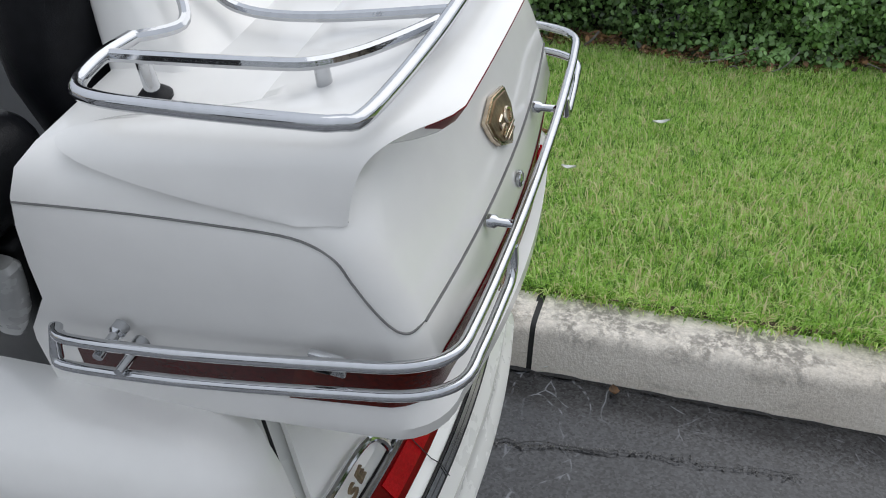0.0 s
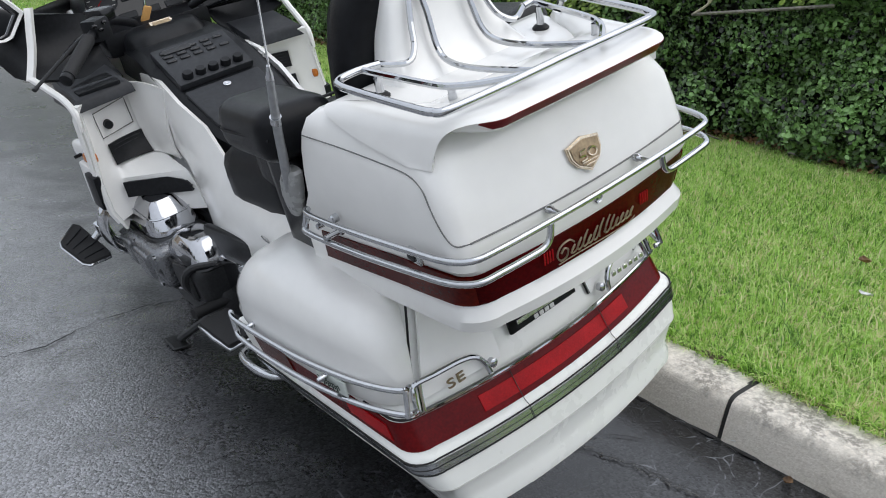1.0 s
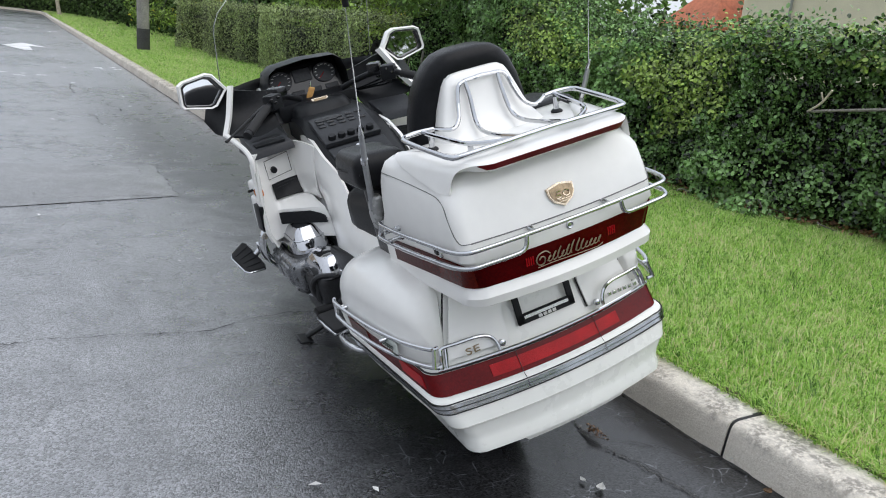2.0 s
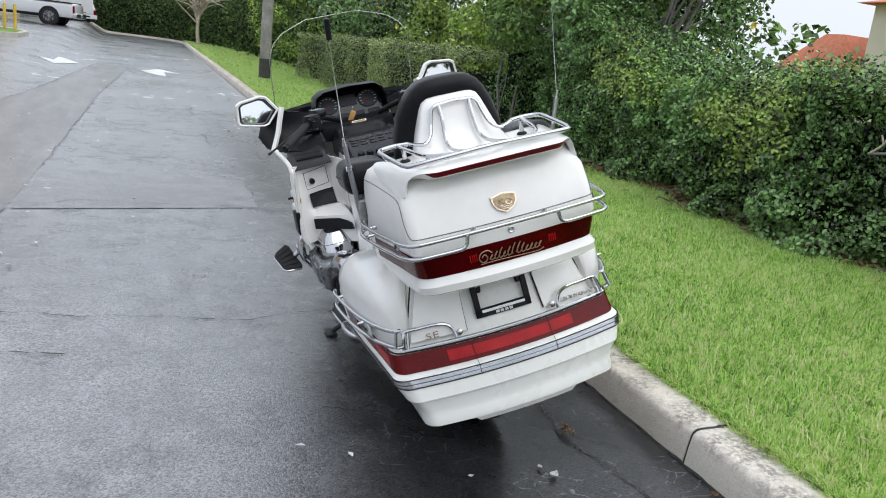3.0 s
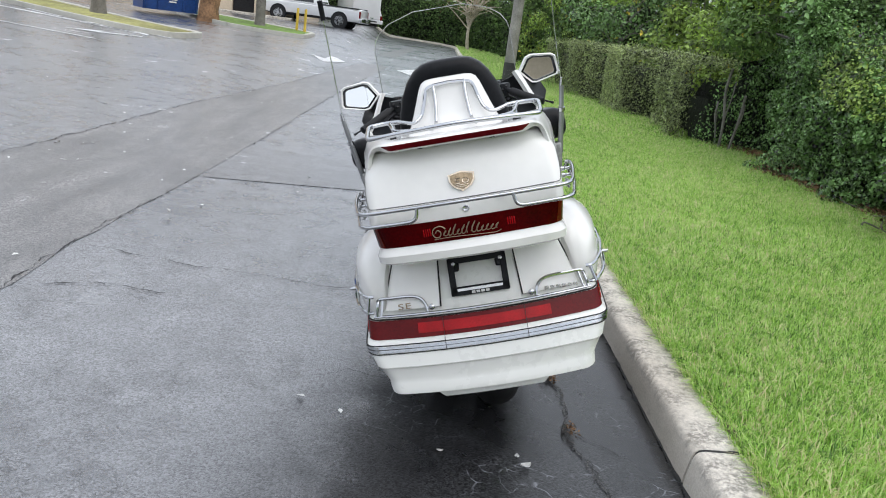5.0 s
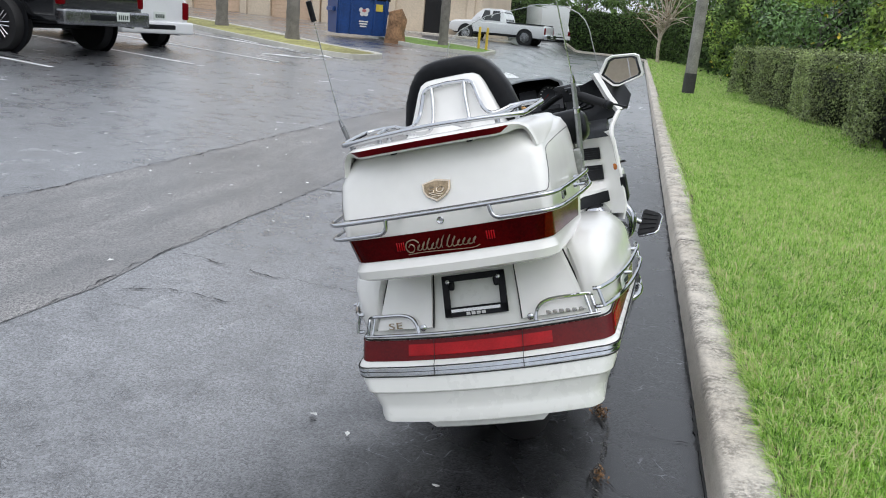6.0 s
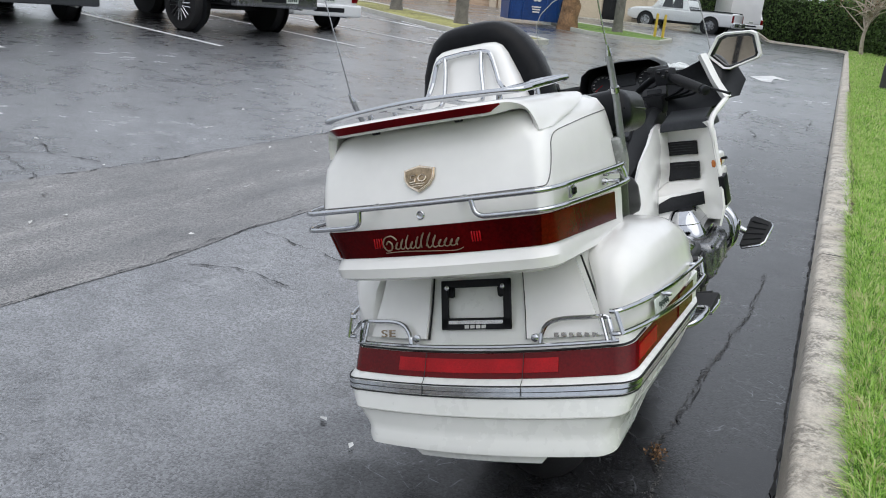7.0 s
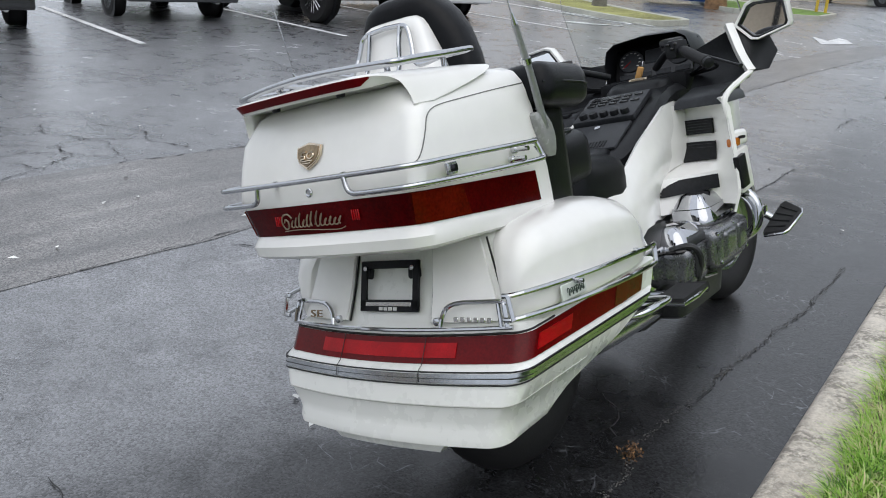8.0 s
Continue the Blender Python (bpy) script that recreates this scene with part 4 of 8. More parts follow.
for sg in (-1, 1):
    arm = part("armrest", pad_block((0.150, 0.225, 0.100), (0.272 * sg, 0.335, 0.986), 0.046, 5, rot=(-5, -3 * sg, 3 * sg)), VINYL, bike, "padded black passenger armrest")
    part("armrest_base", pad_block((0.075, 0.15, 0.27), (0.250 * sg, 0.325, 0.815), 0.030, 3, (8, 6 * sg, 0)), VINYL, arm)
    part("armrest_seam", tube(glide([(0.200 * sg, 0.446, 0.985), (0.272 * sg, 0.450, 0.982), (0.338 * sg, 0.430, 0.980), (0.347 * sg, 0.335, 0.990), (0.340 * sg, 0.235, 0.998)], 5), 0.0028, 6), PLASTIC, arm)
    part("speaker_pod", pad_block((0.05, 0.10, 0.10), (0.240 * sg, 0.355, 0.745), 0.025, 3), GLOSS_BLACK, arm)
    # aerial bracket, sleeve and whip
    br = part("aerial_bracket", loft([gable(z, hw, y0, y1, 20, 3.0, 0.312 * sg) for z, hw, y0, y1 in ((0.835, 0.006, 0.258, 0.284), (0.85, 0.010, 0.246, 0.288), (0.875, 0.0135, 0.232, 0.290), (0.905, 0.0145, 0.222, 0.282), (0.930, 0.0135, 0.216, 0.262), (0.936, 0.010, 0.22, 0.255))]), GREY, bike, "grey aerial bracket on the trunk")
    sleeve = part("aerial_sleeve", tube([(0.320 * sg, 0.250, 0.90), (0.333 * sg, 0.205, 1.02), (0.340 * sg, 0.165, 1.12)], [0.0092, 0.0078, 0.0068], 12), SLEEVE, bike, "chrome aerial sleeve with a thin whip")
    part("aerial_collar", tube([(0.335 * sg, 0.197, 1.038), (0.336 * sg, 0.192, 1.05)], 0.010, 12), CHROME, sleeve)
    part("aerial_ferrule", tube([(0.340 * sg, 0.165, 1.12), (0.342 * sg, 0.155, 1.142)], [0.0075, 0.003], 10), CHROME, sleeve)
    top = 1.50 if sg < 0 else 1.95
    part("whip", tube([(0.340 * sg, 0.160, 1.13), (0.336 * sg, 0.130, 1.30), (0.330 * sg, 0.130 - 0.19 * (top - 1.30), top)], [0.0018, 0.0016, 0.0012], 6), CHROME_DULL, sleeve)
    if sg < 0:
        part("whip_tip", tube([(0.332 * sg, 0.107, 1.42), (0.3305 * sg, 0.096, 1.475)], 0.008, 10), PLASTIC, sleeve, "black aerial coil")

# ---- tank cover, console and dash ----

cover = part("tank_console", loft([[(x + (0.028 * min(1, max(0, (y - 0.9) / 0.15)) if x < -0.05 else 0), y, z) for x, z in ((-w, zt - 0.10), (-w, zt - 0.02), (-w + 0.02, zt), (-0.04, zt + 0.004), (0.04, zt + 0.004), (w - 0.02, zt), (w, zt - 0.02), (w, zt - 0.10))]
                                   for y, w, zt in ((0.90, 0.10, 0.735), (1.00, 0.130, 0.764), (1.12, 0.150, 0.812), (1.24, 0.155, 0.864), (1.33, 0.150, 0.904), (1.42, 0.145, 0.926), (1.58, 0.14, 0.935))]), PLASTIC, bike, "black console over the tank")
tilt = pose(0, 1.255, 0.886, 24, 0, 0)
radio = part("radio", rbox((0.200, 0.175, 0.022), tuple(tilt.translation), 0.006, 2, (24, 0, 0)), DARK_GREY, bike, "charcoal radio panel with rows of buttons")
for r_ in range(3):
    for c_ in range(5):
        if (r_, c_) != (1, 4):
            part("radio_button", rbox((0.026, 0.011, 0.006), tuple(tilt @ Vector((-0.072 + c_ * 0.036, 0.018 + r_ * 0.021, 0.0125))), 0.002, 1, (24, 0, 0)), GLOSS_BLACK, radio)
part("radio_screen", rbox((0.075, 0.020, 0.003), tuple(tilt @ Vector((-0.04, 0.060, 0.0135))), 0.001, 1, (24, 0, 0)), GLOSS_BLACK, radio)
for c_ in range(5):
    part("radio_knob", lathe([(0.0135, 0), (0.013, 0.014), (0.011, 0.018), (0.002, 0.018)], 16, tilt @ pose(-0.068 + c_ * 0.034, -0.064, 0.010)), PLASTIC, radio)
t2 = pose(0, 1.082, 0.806, 24, 0, 0)
door = part("fuel_door", rbox((0.200, 0.165, 0.012), tuple(t2.translation), 0.006, 2, (24, 0, 0)), DARK_GREY, bike, "charcoal fuel lid with a key lock")
part("lid_lock", lathe([(0.010, 0), (0.010, 0.004), (0.006, 0.005), (0.001, 0.003)], 14, t2 @ pose(0.0, 0.055, 0.006)), CHROME, door)
for k in range(9):
    part("lid_rib", rbox((0.005, 0.035, 0.004), tuple(t2 @ Vector((-0.02 + k * 0.010, -0.055, 0.007))), 0.001, 1, (24, 0, 0)), PLASTIC, door)

dash = part("dash_hood", loft([[(x * w, y, z0 + (z1 - z0) * h) for x, h in ((-1, 0), (-1, 0.55), (-0.92, 0.86), (-0.72, 1.0), (0, 1.06), (0.72, 1.0), (0.92, 0.86), (1, 0.55), (1, 0))]
                               for y, w, z0, z1 in ((1.585, 0.150, 0.955, 1.112), (1.63, 0.153, 0.955, 1.118), (1.72, 0.150, 0.955, 1.110), (1.84, 0.13, 0.955, 1.06))], cap0=False), PLASTIC, bike, "black instrument hood with dials")
face = pose(0, 1.665, 1.026, 66, 0, 0)
part("dial_panel", rbox((0.285, 0.135, 0.01), tuple(face.translation), 0.004, 1, (66, 0, 0)), GLOSS_BLACK, dash)
for x, r in ((-0.085, 0.043), (0.085, 0.043)):
    dial = part("dial", lathe([(r, 0), (r, 0.004), (r - 0.003, 0.005), (r - 0.004, 0.003), (0.001, 0.003)], 28, face @ pose(x, 0.012, 0.006)), DARK_GREY, dash)
    bm = None
    for k in range(11):
        a = radians(220 - 26 * k)
        bm = rbox((0.008, 0.002, 0.001), tuple(face @ Vector((x + (r - 0.010) * math.cos(a), 0.012 + (r - 0.010) * math.sin(a), 0.0105))), 0, 1, (66, 0, 0), bm)
    part("dial_marks", bm, OFFWHITE, dash)
    part("needle", tube([face @ Vector((x, 0.012, 0.011)), face @ Vector((x - 0.026, -0.012, 0.011))], 0.0012, 5), RED_BRIGHT, dash)
part("warning_panel", rbox((0.07, 0.055, 0.006), tuple(face @ Vector((0, 0.02, 0.006))), 0.003, 1, (66, 0, 0)), DARK_GREY, dash)
for k in range(4):
    part("small_gauge", rbox((0.050, 0.020, 0.004), tuple(face @ Vector((-0.10 + k * 0.066, -0.050, 0.006))), 0.002, 1, (66, 0, 0)), DARK_GREY, dash)
part("dash_lower", rbox((0.30, 0.22, 0.075), (0, 1.62, 0.935), 0.02, 2), PLASTIC, dash)
# ignition cover with key
ign = part("ignition_cover", loft([gable(z, hw, y0, y1, 20, 4.0) for z, hw, y0, y1 in ((0.91, 0.11, 1.40, 1.64), (0.938, 0.105, 1.42, 1.64), (0.958, 0.095, 1.45, 1.64), (0.966, 0.075, 1.48, 1.62))]), PLASTIC, bike, "black steering head cover with ignition key")
part("gold_plaque", rbox((0.062, 0.034, 0.003), (0.0, 1.482, 0.964), 0.001, 1, (30, 0, 0)), GOLD, ign, "small gold plaque")
part("plaque_field", rbox((0.046, 0.020, 0.002), (0.0, 1.481, 0.9665), 0.0005, 1, (30, 0, 0)), GOLD_DARK, ign)
part("key_tag", rbox((0.022, 0.012, 0.048), (-0.014, 1.545, 0.990), 0.005, 2, (10, 26, 0)), WOOD_TAG, ign, "tan key tag hanging from the lock")
part("key", rbox((0.004, 0.012, 0.04), (-0.006, 1.56, 1.012), 0.001, 1, (0, 12, 0)), CHROME, ign)

# ---- fairing ----
fairing = part("fairing_nose", loft([[(x * w, y, z0 + (z1 - z0) * h) for x, h in ((-0.8, 0), (-1, 0.3), (-1, 0.7), (-0.78, 1), (0, 1.05), (0.78, 1), (1, 0.7), (1, 0.3), (0.8, 0))]
                                     for y, w, z0, z1 in ((1.70, 0.195, 0.62, 1.00), (1.78, 0.190, 0.60, 1.02), (1.95, 0.17, 0.62, 0.99), (2.07, 0.13, 0.68, 0.92), (2.11, 0.07, 0.74, 0.86))]), WHITE, bike, "white front fairing")
for sg in (-1, 1):
    # rear-facing leg shield with its vents
    rows = []
    for z, xi, yi, xo, yo, bow in ((0.865, 0.160, 1.385, 0.338, 1.285, 0.022), (0.83, 0.160, 1.390, 0.352, 1.290, 0.022), (0.76, 0.162, 1.380, 0.356, 1.288, 0.022), (0.70, 0.163, 1.36, 0.360, 1.285, 0.024), (0.665, 0.160, 1.31, 0.362, 1.282, 0.030),
                                   (0.635, 0.152, 1.17, 0.363, 1.280, 0.062), (0.60, 0.150, 1.145, 0.364, 1.276, 0.070), (0.56, 0.150, 1.13, 0.364, 1.268, 0.075), (0.525, 0.15, 1.12, 0.352, 1.262, 0.075)):
        row = []
        for t in [k / 14 for k in range(15)]:
            y = yi + (yo - yi) * t + bow * math.sin(math.pi * t)
            if bow > 0.05:
                y = yi + (1.295 - yi) * t / 0.68 if t < 0.68 else 1.295 - (1.295 - yo) * ((t - 0.68) / 0.32) ** 1.6
            row.append(((xi + (xo - xi) * t) * sg, y, z))
        rows.append(row)
    leg = part("leg_shield", sheet(rows, -0.012 * sg), WHITE, bike, "white fairing leg shield with black vents")

    def on_leg(x, z, out=0.006):
        for a, b in zip(rows, rows[1:]):
            if b[0][2] <= z <= a[0][2]:
                s = (a[0][2] - z) / (a[0][2] - b[0][2])
                for k in range(14):
                    p0, p1 = Vector(a[k]).lerp(Vector(b[k]), s), Vector(a[k + 1]).lerp(Vector(b[k + 1]), s)
                    if min(p0.x, p1.x) <= x <= max(p0.x, p1.x):
                        return p0.lerp(p1, (x - p0.x) / (p1.x - p0.x)) - Vector((0, out, 0))
        return Vector((x, 1.33, z))

    boxes = [(0.178, 0.287, 0.802, 0.753), (0.180, 0.290, 0.728, 0.668)] if sg > 0 else [(0.180, 0.290, 0.728, 0.668)]
    for x0, x1, z1, z0 in boxes:
        grid = [[on_leg((x0 + (x1 - x0) * i / 4) * sg, z0 + (z1 - z0) * j / 3, 0.005) for i in range(5)] for j in range(4)]
        vent = part("vent", sheet(grid, -0.008 * sg), PLASTIC, leg, "black slatted vent")
        for j in range(5):
            z = z0 + (z1 - z0) * (j + 0.7) / 5.4
            part("vent_slat", tube([on_leg((x0 + 0.008 + (x1 - x0 - 0.016) * i / 4) * sg, z, 0.011) for i in range(5)], 0.0032, 6), DARK_GREY, vent)
    low = [[on_leg((x0 + (x1 - x0) * i / 6) * sg, z, 0.006) for i in range(7)] for x0, x1, z in ((0.160, 0.298, 0.580), (0.160, 0.298, 0.592), (0.160, 0.298, 0.604), (0.172, 0.298, 0.614), (0.200, 0.298, 0.625))]
    vent = part("vent", sheet(low, -0.008 * sg), PLASTIC, leg, "black slatted lower vent")
    for x0, z in ((0.160, 0.586), (0.160, 0.597), (0.165, 0.608), (0.196, 0.619)):
        part("vent_slat", tube([on_leg((x0 + (0.292 - x0) * i / 4) * sg, z, 0.012) for i in range(5)], 0.003, 6), DARK_GREY, vent)
    if sg < 0:
        part("panel_outline", tube([on_leg(x * sg, z, 0.003) for x, z in ((0.19, 0.752), (0.295, 0.748), (0.297, 0.80), (0.297, 0.822), (0.19, 0.826), (0.19, 0.80), (0.19, 0.752))], 0.0012, 5), SEAM, leg)
        part("height_knob", lathe([(0.013, 0), (0.012, 0.016), (0.009, 0.019), (0.001, 0.019)], 18, Matrix.Translation(on_leg(-0.265, 0.778, 0.002)) @ pose(0, 0, 0, 90, 0, 0)), PLASTIC, leg, "black round knob")
    part("shield_edge", tube(glide([(0.352 * sg, 1.283, 0.80), (0.348 * sg, 1.288, 0.850), (0.352 * sg, 1.33, 0.880), (0.366 * sg, 1.40, 0.905), (0.382 * sg, 1.468, 0.928)], 5), [0.005 + 0.005 * min(1, k / 5) for k in range(21)], 8), WHITE, leg, "rolled white shield edge")
    # inner tank-side panel
    srows = []
    for y, pts in ((1.40, ((0.150, 0.868), (0.150, 0.80), (0.145, 0.70), (0.120, 0.60), (0.120, 0.50))), (1.33, ((0.150, 0.876), (0.156, 0.80), (0.150, 0.70), (0.122, 0.60), (0.122, 0.50))),
                   (1.25, ((0.152, 0.866), (0.162, 0.79), (0.158, 0.70), (0.128, 0.60), (0.125, 0.50))), (1.15, ((0.154, 0.825), (0.168, 0.76), (0.168, 0.68), (0.142, 0.59), (0.140, 0.49))),
                   (1.05, ((0.146, 0.775), (0.166, 0.72), (0.180, 0.66), (0.180, 0.58), (0.175, 0.48))), (0.93, ((0.150, 0.715), (0.175, 0.68), (0.196, 0.62), (0.210, 0.56), (0.220, 0.47))),
                   (0.82, ((0.165, 0.665), (0.190, 0.64), (0.208, 0.60), (0.220, 0.54), (0.224, 0.46))), (0.68, ((0.18, 0.655), (0.21, 0.63), (0.228, 0.58), (0.235, 0.52), (0.235, 0.46))), (0.53, ((0.19, 0.67), (0.23, 0.65), (0.250, 0.60), (0.255, 0.54), (0.25, 0.48)))):
        li = 0.028 * min(1, max(0, (y - 0.9) / 0.15)) if sg < 0 else 0.0
        srows.append([((x - li * q) * sg, y, z) for (x, z), q in zip(pts, (1.0, 0.9, 0.6, 0.2, 0.0))])
    shelter = part("side_panel", sheet(srows, 0.010), WHITE, bike, "white tank side panel")
    # hollow white fillet from the leg shield round to the tank side
    bend = []
    for k, bx in ((0, 0.156), (1, 0.160), (2, 0.169), (3, 0.167), (4, 0.156)):
        a = Vector(rows[k][1]) - Vector((0, 0.003, 0))
        c = Vector(((bx - 0.008 - (0.026 * (1.0 - 0.16 * k) if sg < 0 else 0)) * sg, 1.225, a.z - 0.014))
        b_ = Vector(((bx + 0.004 - (0.024 * (1.0 - 0.16 * k) if sg < 0 else 0)) * sg, a.y - 0.016, a.z))
        bend.append([a * (1 - t) ** 2 + b_ * (2 * t * (1 - t)) + c * t * t for t in [j / 8 for j in range(9)]])
    part("shield_fillet", sheet(bend, -0.006 * sg), WHITE, leg)
    part("panel_badge", rbox((0.004, 0.03, 0.018), (0.232 * sg, 0.66, 0.60), 0.0015, 1, (0, 20 * sg, 0)), SILVER, shelter)
    # fairing flank, outside
    flank = []
    for z, pts in ((0.85, ((0.344, 1.292), (0.288, 1.42), (0.21, 1.60), (0.13, 1.86))), (0.75, ((0.350, 1.288), (0.292, 1.42), (0.21, 1.60), (0.12, 1.86))),
                   (0.65, ((0.361, 1.282), (0.300, 1.40), (0.22, 1.58), (0.12, 1.82))), (0.56, ((0.364, 1.268), (0.310, 1.38), (0.23, 1.54), (0.13, 1.74))), (0.50, ((0.345, 1.262), (0.29, 1.38), (0.22, 1.52), (0.13, 1.66)))):
        flank.append([(p[0] * sg, p[1], z) for p in glide([(x, y, 0) for x, y in pts], 4)])
    side = part("fairing_side", sheet(flank, 0.008), WHITE, bike, "white fairing flank")
    part("turn_signal", rbox((0.026, 0.05, 0.030), (0.350 * sg, 1.318, 0.716), 0.010, 2, (0, 0, -10 * sg)), AMBER_BRIGHT, side, "amber fairing turn signal")
    part("signal_shroud", rbox((0.036, 0.11, 0.052), (0.340 * sg, 1.372, 0.724), 0.018, 3, (0, 0, -8 * sg)), WHITE, side)
    part("side_scoop", rbox((0.024, 0.09, 0.140), (0.357 * sg, 1.350, 0.622), 0.008, 2, (8, 0, -6 * sg)), WHITE, side)
    part("scoop_grille", rbox((0.020, 0.055, 0.105), (0.368 * sg, 1.310, 0.622), 0.004, 2, (8, 0, -6 * sg)), PLASTIC, side)
    part("signal_stalk", tube([(0.365 * sg, 1.335, 0.728), (0.384 * sg, 1.325, 0.730)], 0.005, 8), PLASTIC, side)
    # black inner fairing, glove box, stripe
    inner = []
    for t in [k / 6 for k in range(7)]:
        a, b = Vector((0.150, 1.60, 1.03)).lerp(Vector((0.300, 1.56, 1.078)), t), Vector((0.165, 1.40, 0.870)).lerp(Vector((0.375, 1.47, 0.915)), t)
        inner.append([tuple(Vector((p.x * sg, p.y, p.z))) for p in [a.lerp(b, s / 5) + Vector((0, 0.05 * math.sin(math.pi * s / 5), -0.02 * math.sin(math.pi * s / 5))) for s in range(6)]])
    well = part("inner_fairing", sheet(inner, 0.008), PLASTIC, bike, "black inner fairing panel")
    st = [(0.296, 1.560, 1.090), (0.318, 1.530, 1.045), (0.345, 1.500, 0.985), (0.382, 1.465, 0.925)]
    ribbon = []
    for x, y, z in glide(st, 4):
        ribbon.append([((x - 0.010) * sg, y + 0.004, z), (x * sg, y - 0.010, z + 0.004), ((x + 0.014) * sg, y + 0.006, z + 0.004)])
    part("white_edge", sheet(ribbon, 0.006), WHITE, well, "white edge strip")
    wing = []
    for s, a, b in ((0, (0.306, 1.572, 1.078), (0.345, 1.64, 1.060)), (1, (0.330, 1.540, 1.038), (0.402, 1.622, 1.028)), (2, (0.356, 1.505, 0.985), (0.428, 1.60, 0.975)), (3, (0.390, 1.470, 0.925), (0.405, 1.56, 0.925))):
        a, b = Vector(a), Vector(b)
        wing.append([tuple(Vector((p.x * sg, p.y, p.z))) for p in [a.lerp(b, k / 4) for k in range(5)]])
    part("mirror_mount", sheet(wing, 0.012), PLASTIC, well, "black mirror mount panel")
    part("glove_box", loft([[(x * sg, y, z) for x, y in ((xi, y1), (xo, y1 - 0.02), (xo, y0), (xi, y0 + 0.03))] for z, xi, xo, y0, y1 in ((0.845, 0.165, 0.345, 1.295, 1.52), (0.868, 0.168, 0.340, 1.30, 1.52), (0.878, 0.175, 0.330, 1.312, 1.52), (0.905, 0.18, 0.33, 1.45, 1.54))]), DARK_GREY, bike, "black glove box lid with chrome lock")
    if sg > 0:
        part("box_lock", lathe([(0.010, 0), (0.010, 0.003), (0.006, 0.004), (0.001, 0.002)], 14, pose(0.253 * sg, 1.40, 0.884, 10, 0, 0)), CHROME, well)
    else:
        for k in range(2):
            part("tape_slot", rbox((0.12, 0.035, 0.012), (0.255 * sg, 1.345 + k * 0.06, 0.884 + k * 0.004), 0.004, 2, (6, 0, 4)), PLASTIC, well)

# windshield
rows = []
for k in range(13):
    v = k / 12
    z = 0.98 + 0.46 * v
    hw = 0.315 - 0.02 * v if v < 0.6 else (0.303 * math.sqrt(max(0.02, 1 - ((v - 0.6) / 0.42) ** 2.6)))
    row = []
    for j in range(17):
        u = -1 + 2 * j / 16
        row.append((hw * u, 1.90 - 0.52 * (z - 0.98) - 0.16 * (hw * u / 0.3) ** 2 * 0.9, z))
    rows.append(row)
screen = part("windshield", sheet(rows, 0.004), SCREEN, bike, "clear curved acrylic windshield")
edge = [r[0] for r in rows[2:]] + rows[-1][1:-1] + [r[-1] for r in rows[2:]][::-1]
part("screen_edge", tube(edge, 0.0015, 6), LENS_CLEAR, screen)
part("screen_base", tube([(x, y - 0.01, z + 0.01) for x, y, z in rows[1]], 0.012, 8, flat=2.0), PLASTIC, screen)

# mirrors
for sg in (-1, 1):
    o = [(0.362, 1.474, 1.104), (0.398, 1.476, 1.158), (0.420, 1.475, 1.166), (0.500, 1.466, 1.158), (0.516, 1.464, 1.148), (0.524, 1.460, 1.085), (0.518, 1.460, 1.074), (0.428, 1.467, 1.052), (0.408, 1.469, 1.056)]
    c = Vector((0.452, 1.468, 1.106))
    o = [Vector(p) + Vector((-0.033, 0.100, -0.018)) for p in o]
    c += Vector((-0.033, 0.100, -0.018))
    o = [c + (p - c) * 1.05 for p in o]
    def scaled(k, dy):
        return [((c.x + (p.x - c.x) * k) * sg, c.y + (p.y - c.y) * k + dy, c.z + (p.z - c.z) * k) for p in o]
    mir = part("mirror", loft([scaled(0.97, -0.006), scaled(0.985, -0.016), scaled(1.09, -0.019), scaled(1.145, -0.010), scaled(1.16, 0.006), scaled(1.10, 0.026), scaled(0.90, 0.052), scaled(0.56, 0.078)], cap0=False), WHITE, bike, "white wing mirror with black rim")
    part("mirror_rim", loft([scaled(0.84, 0.010), scaled(0.855, -0.010), scaled(0.89, -0.0145), scaled(0.985, -0.013), scaled(0.975, 0.004)], False, False), GLOSS_BLACK, mir)
    flat = [(x, c.y - (0.022 if sg > 0 else 0.09) * (abs(x) - c.x) + (0.055 if sg > 0 else 0.125) * (z - c.z) + 0.001, z) for x, y, z in scaled(0.87, 0.0)]
    part("mirror_glass", loft([flat, [(x, y + 0.004, z) for x, y, z in flat]]), MIRROR, mir, "mirror glass", smooth=False)
    part("mirror_arm", tube(glide([(0.36 * sg, 1.60, 1.0), (0.37 * sg, 1.62, 1.05), (0.40 * sg, 1.64, 1.08)], 4), 0.022, 10), PLASTIC, mir)

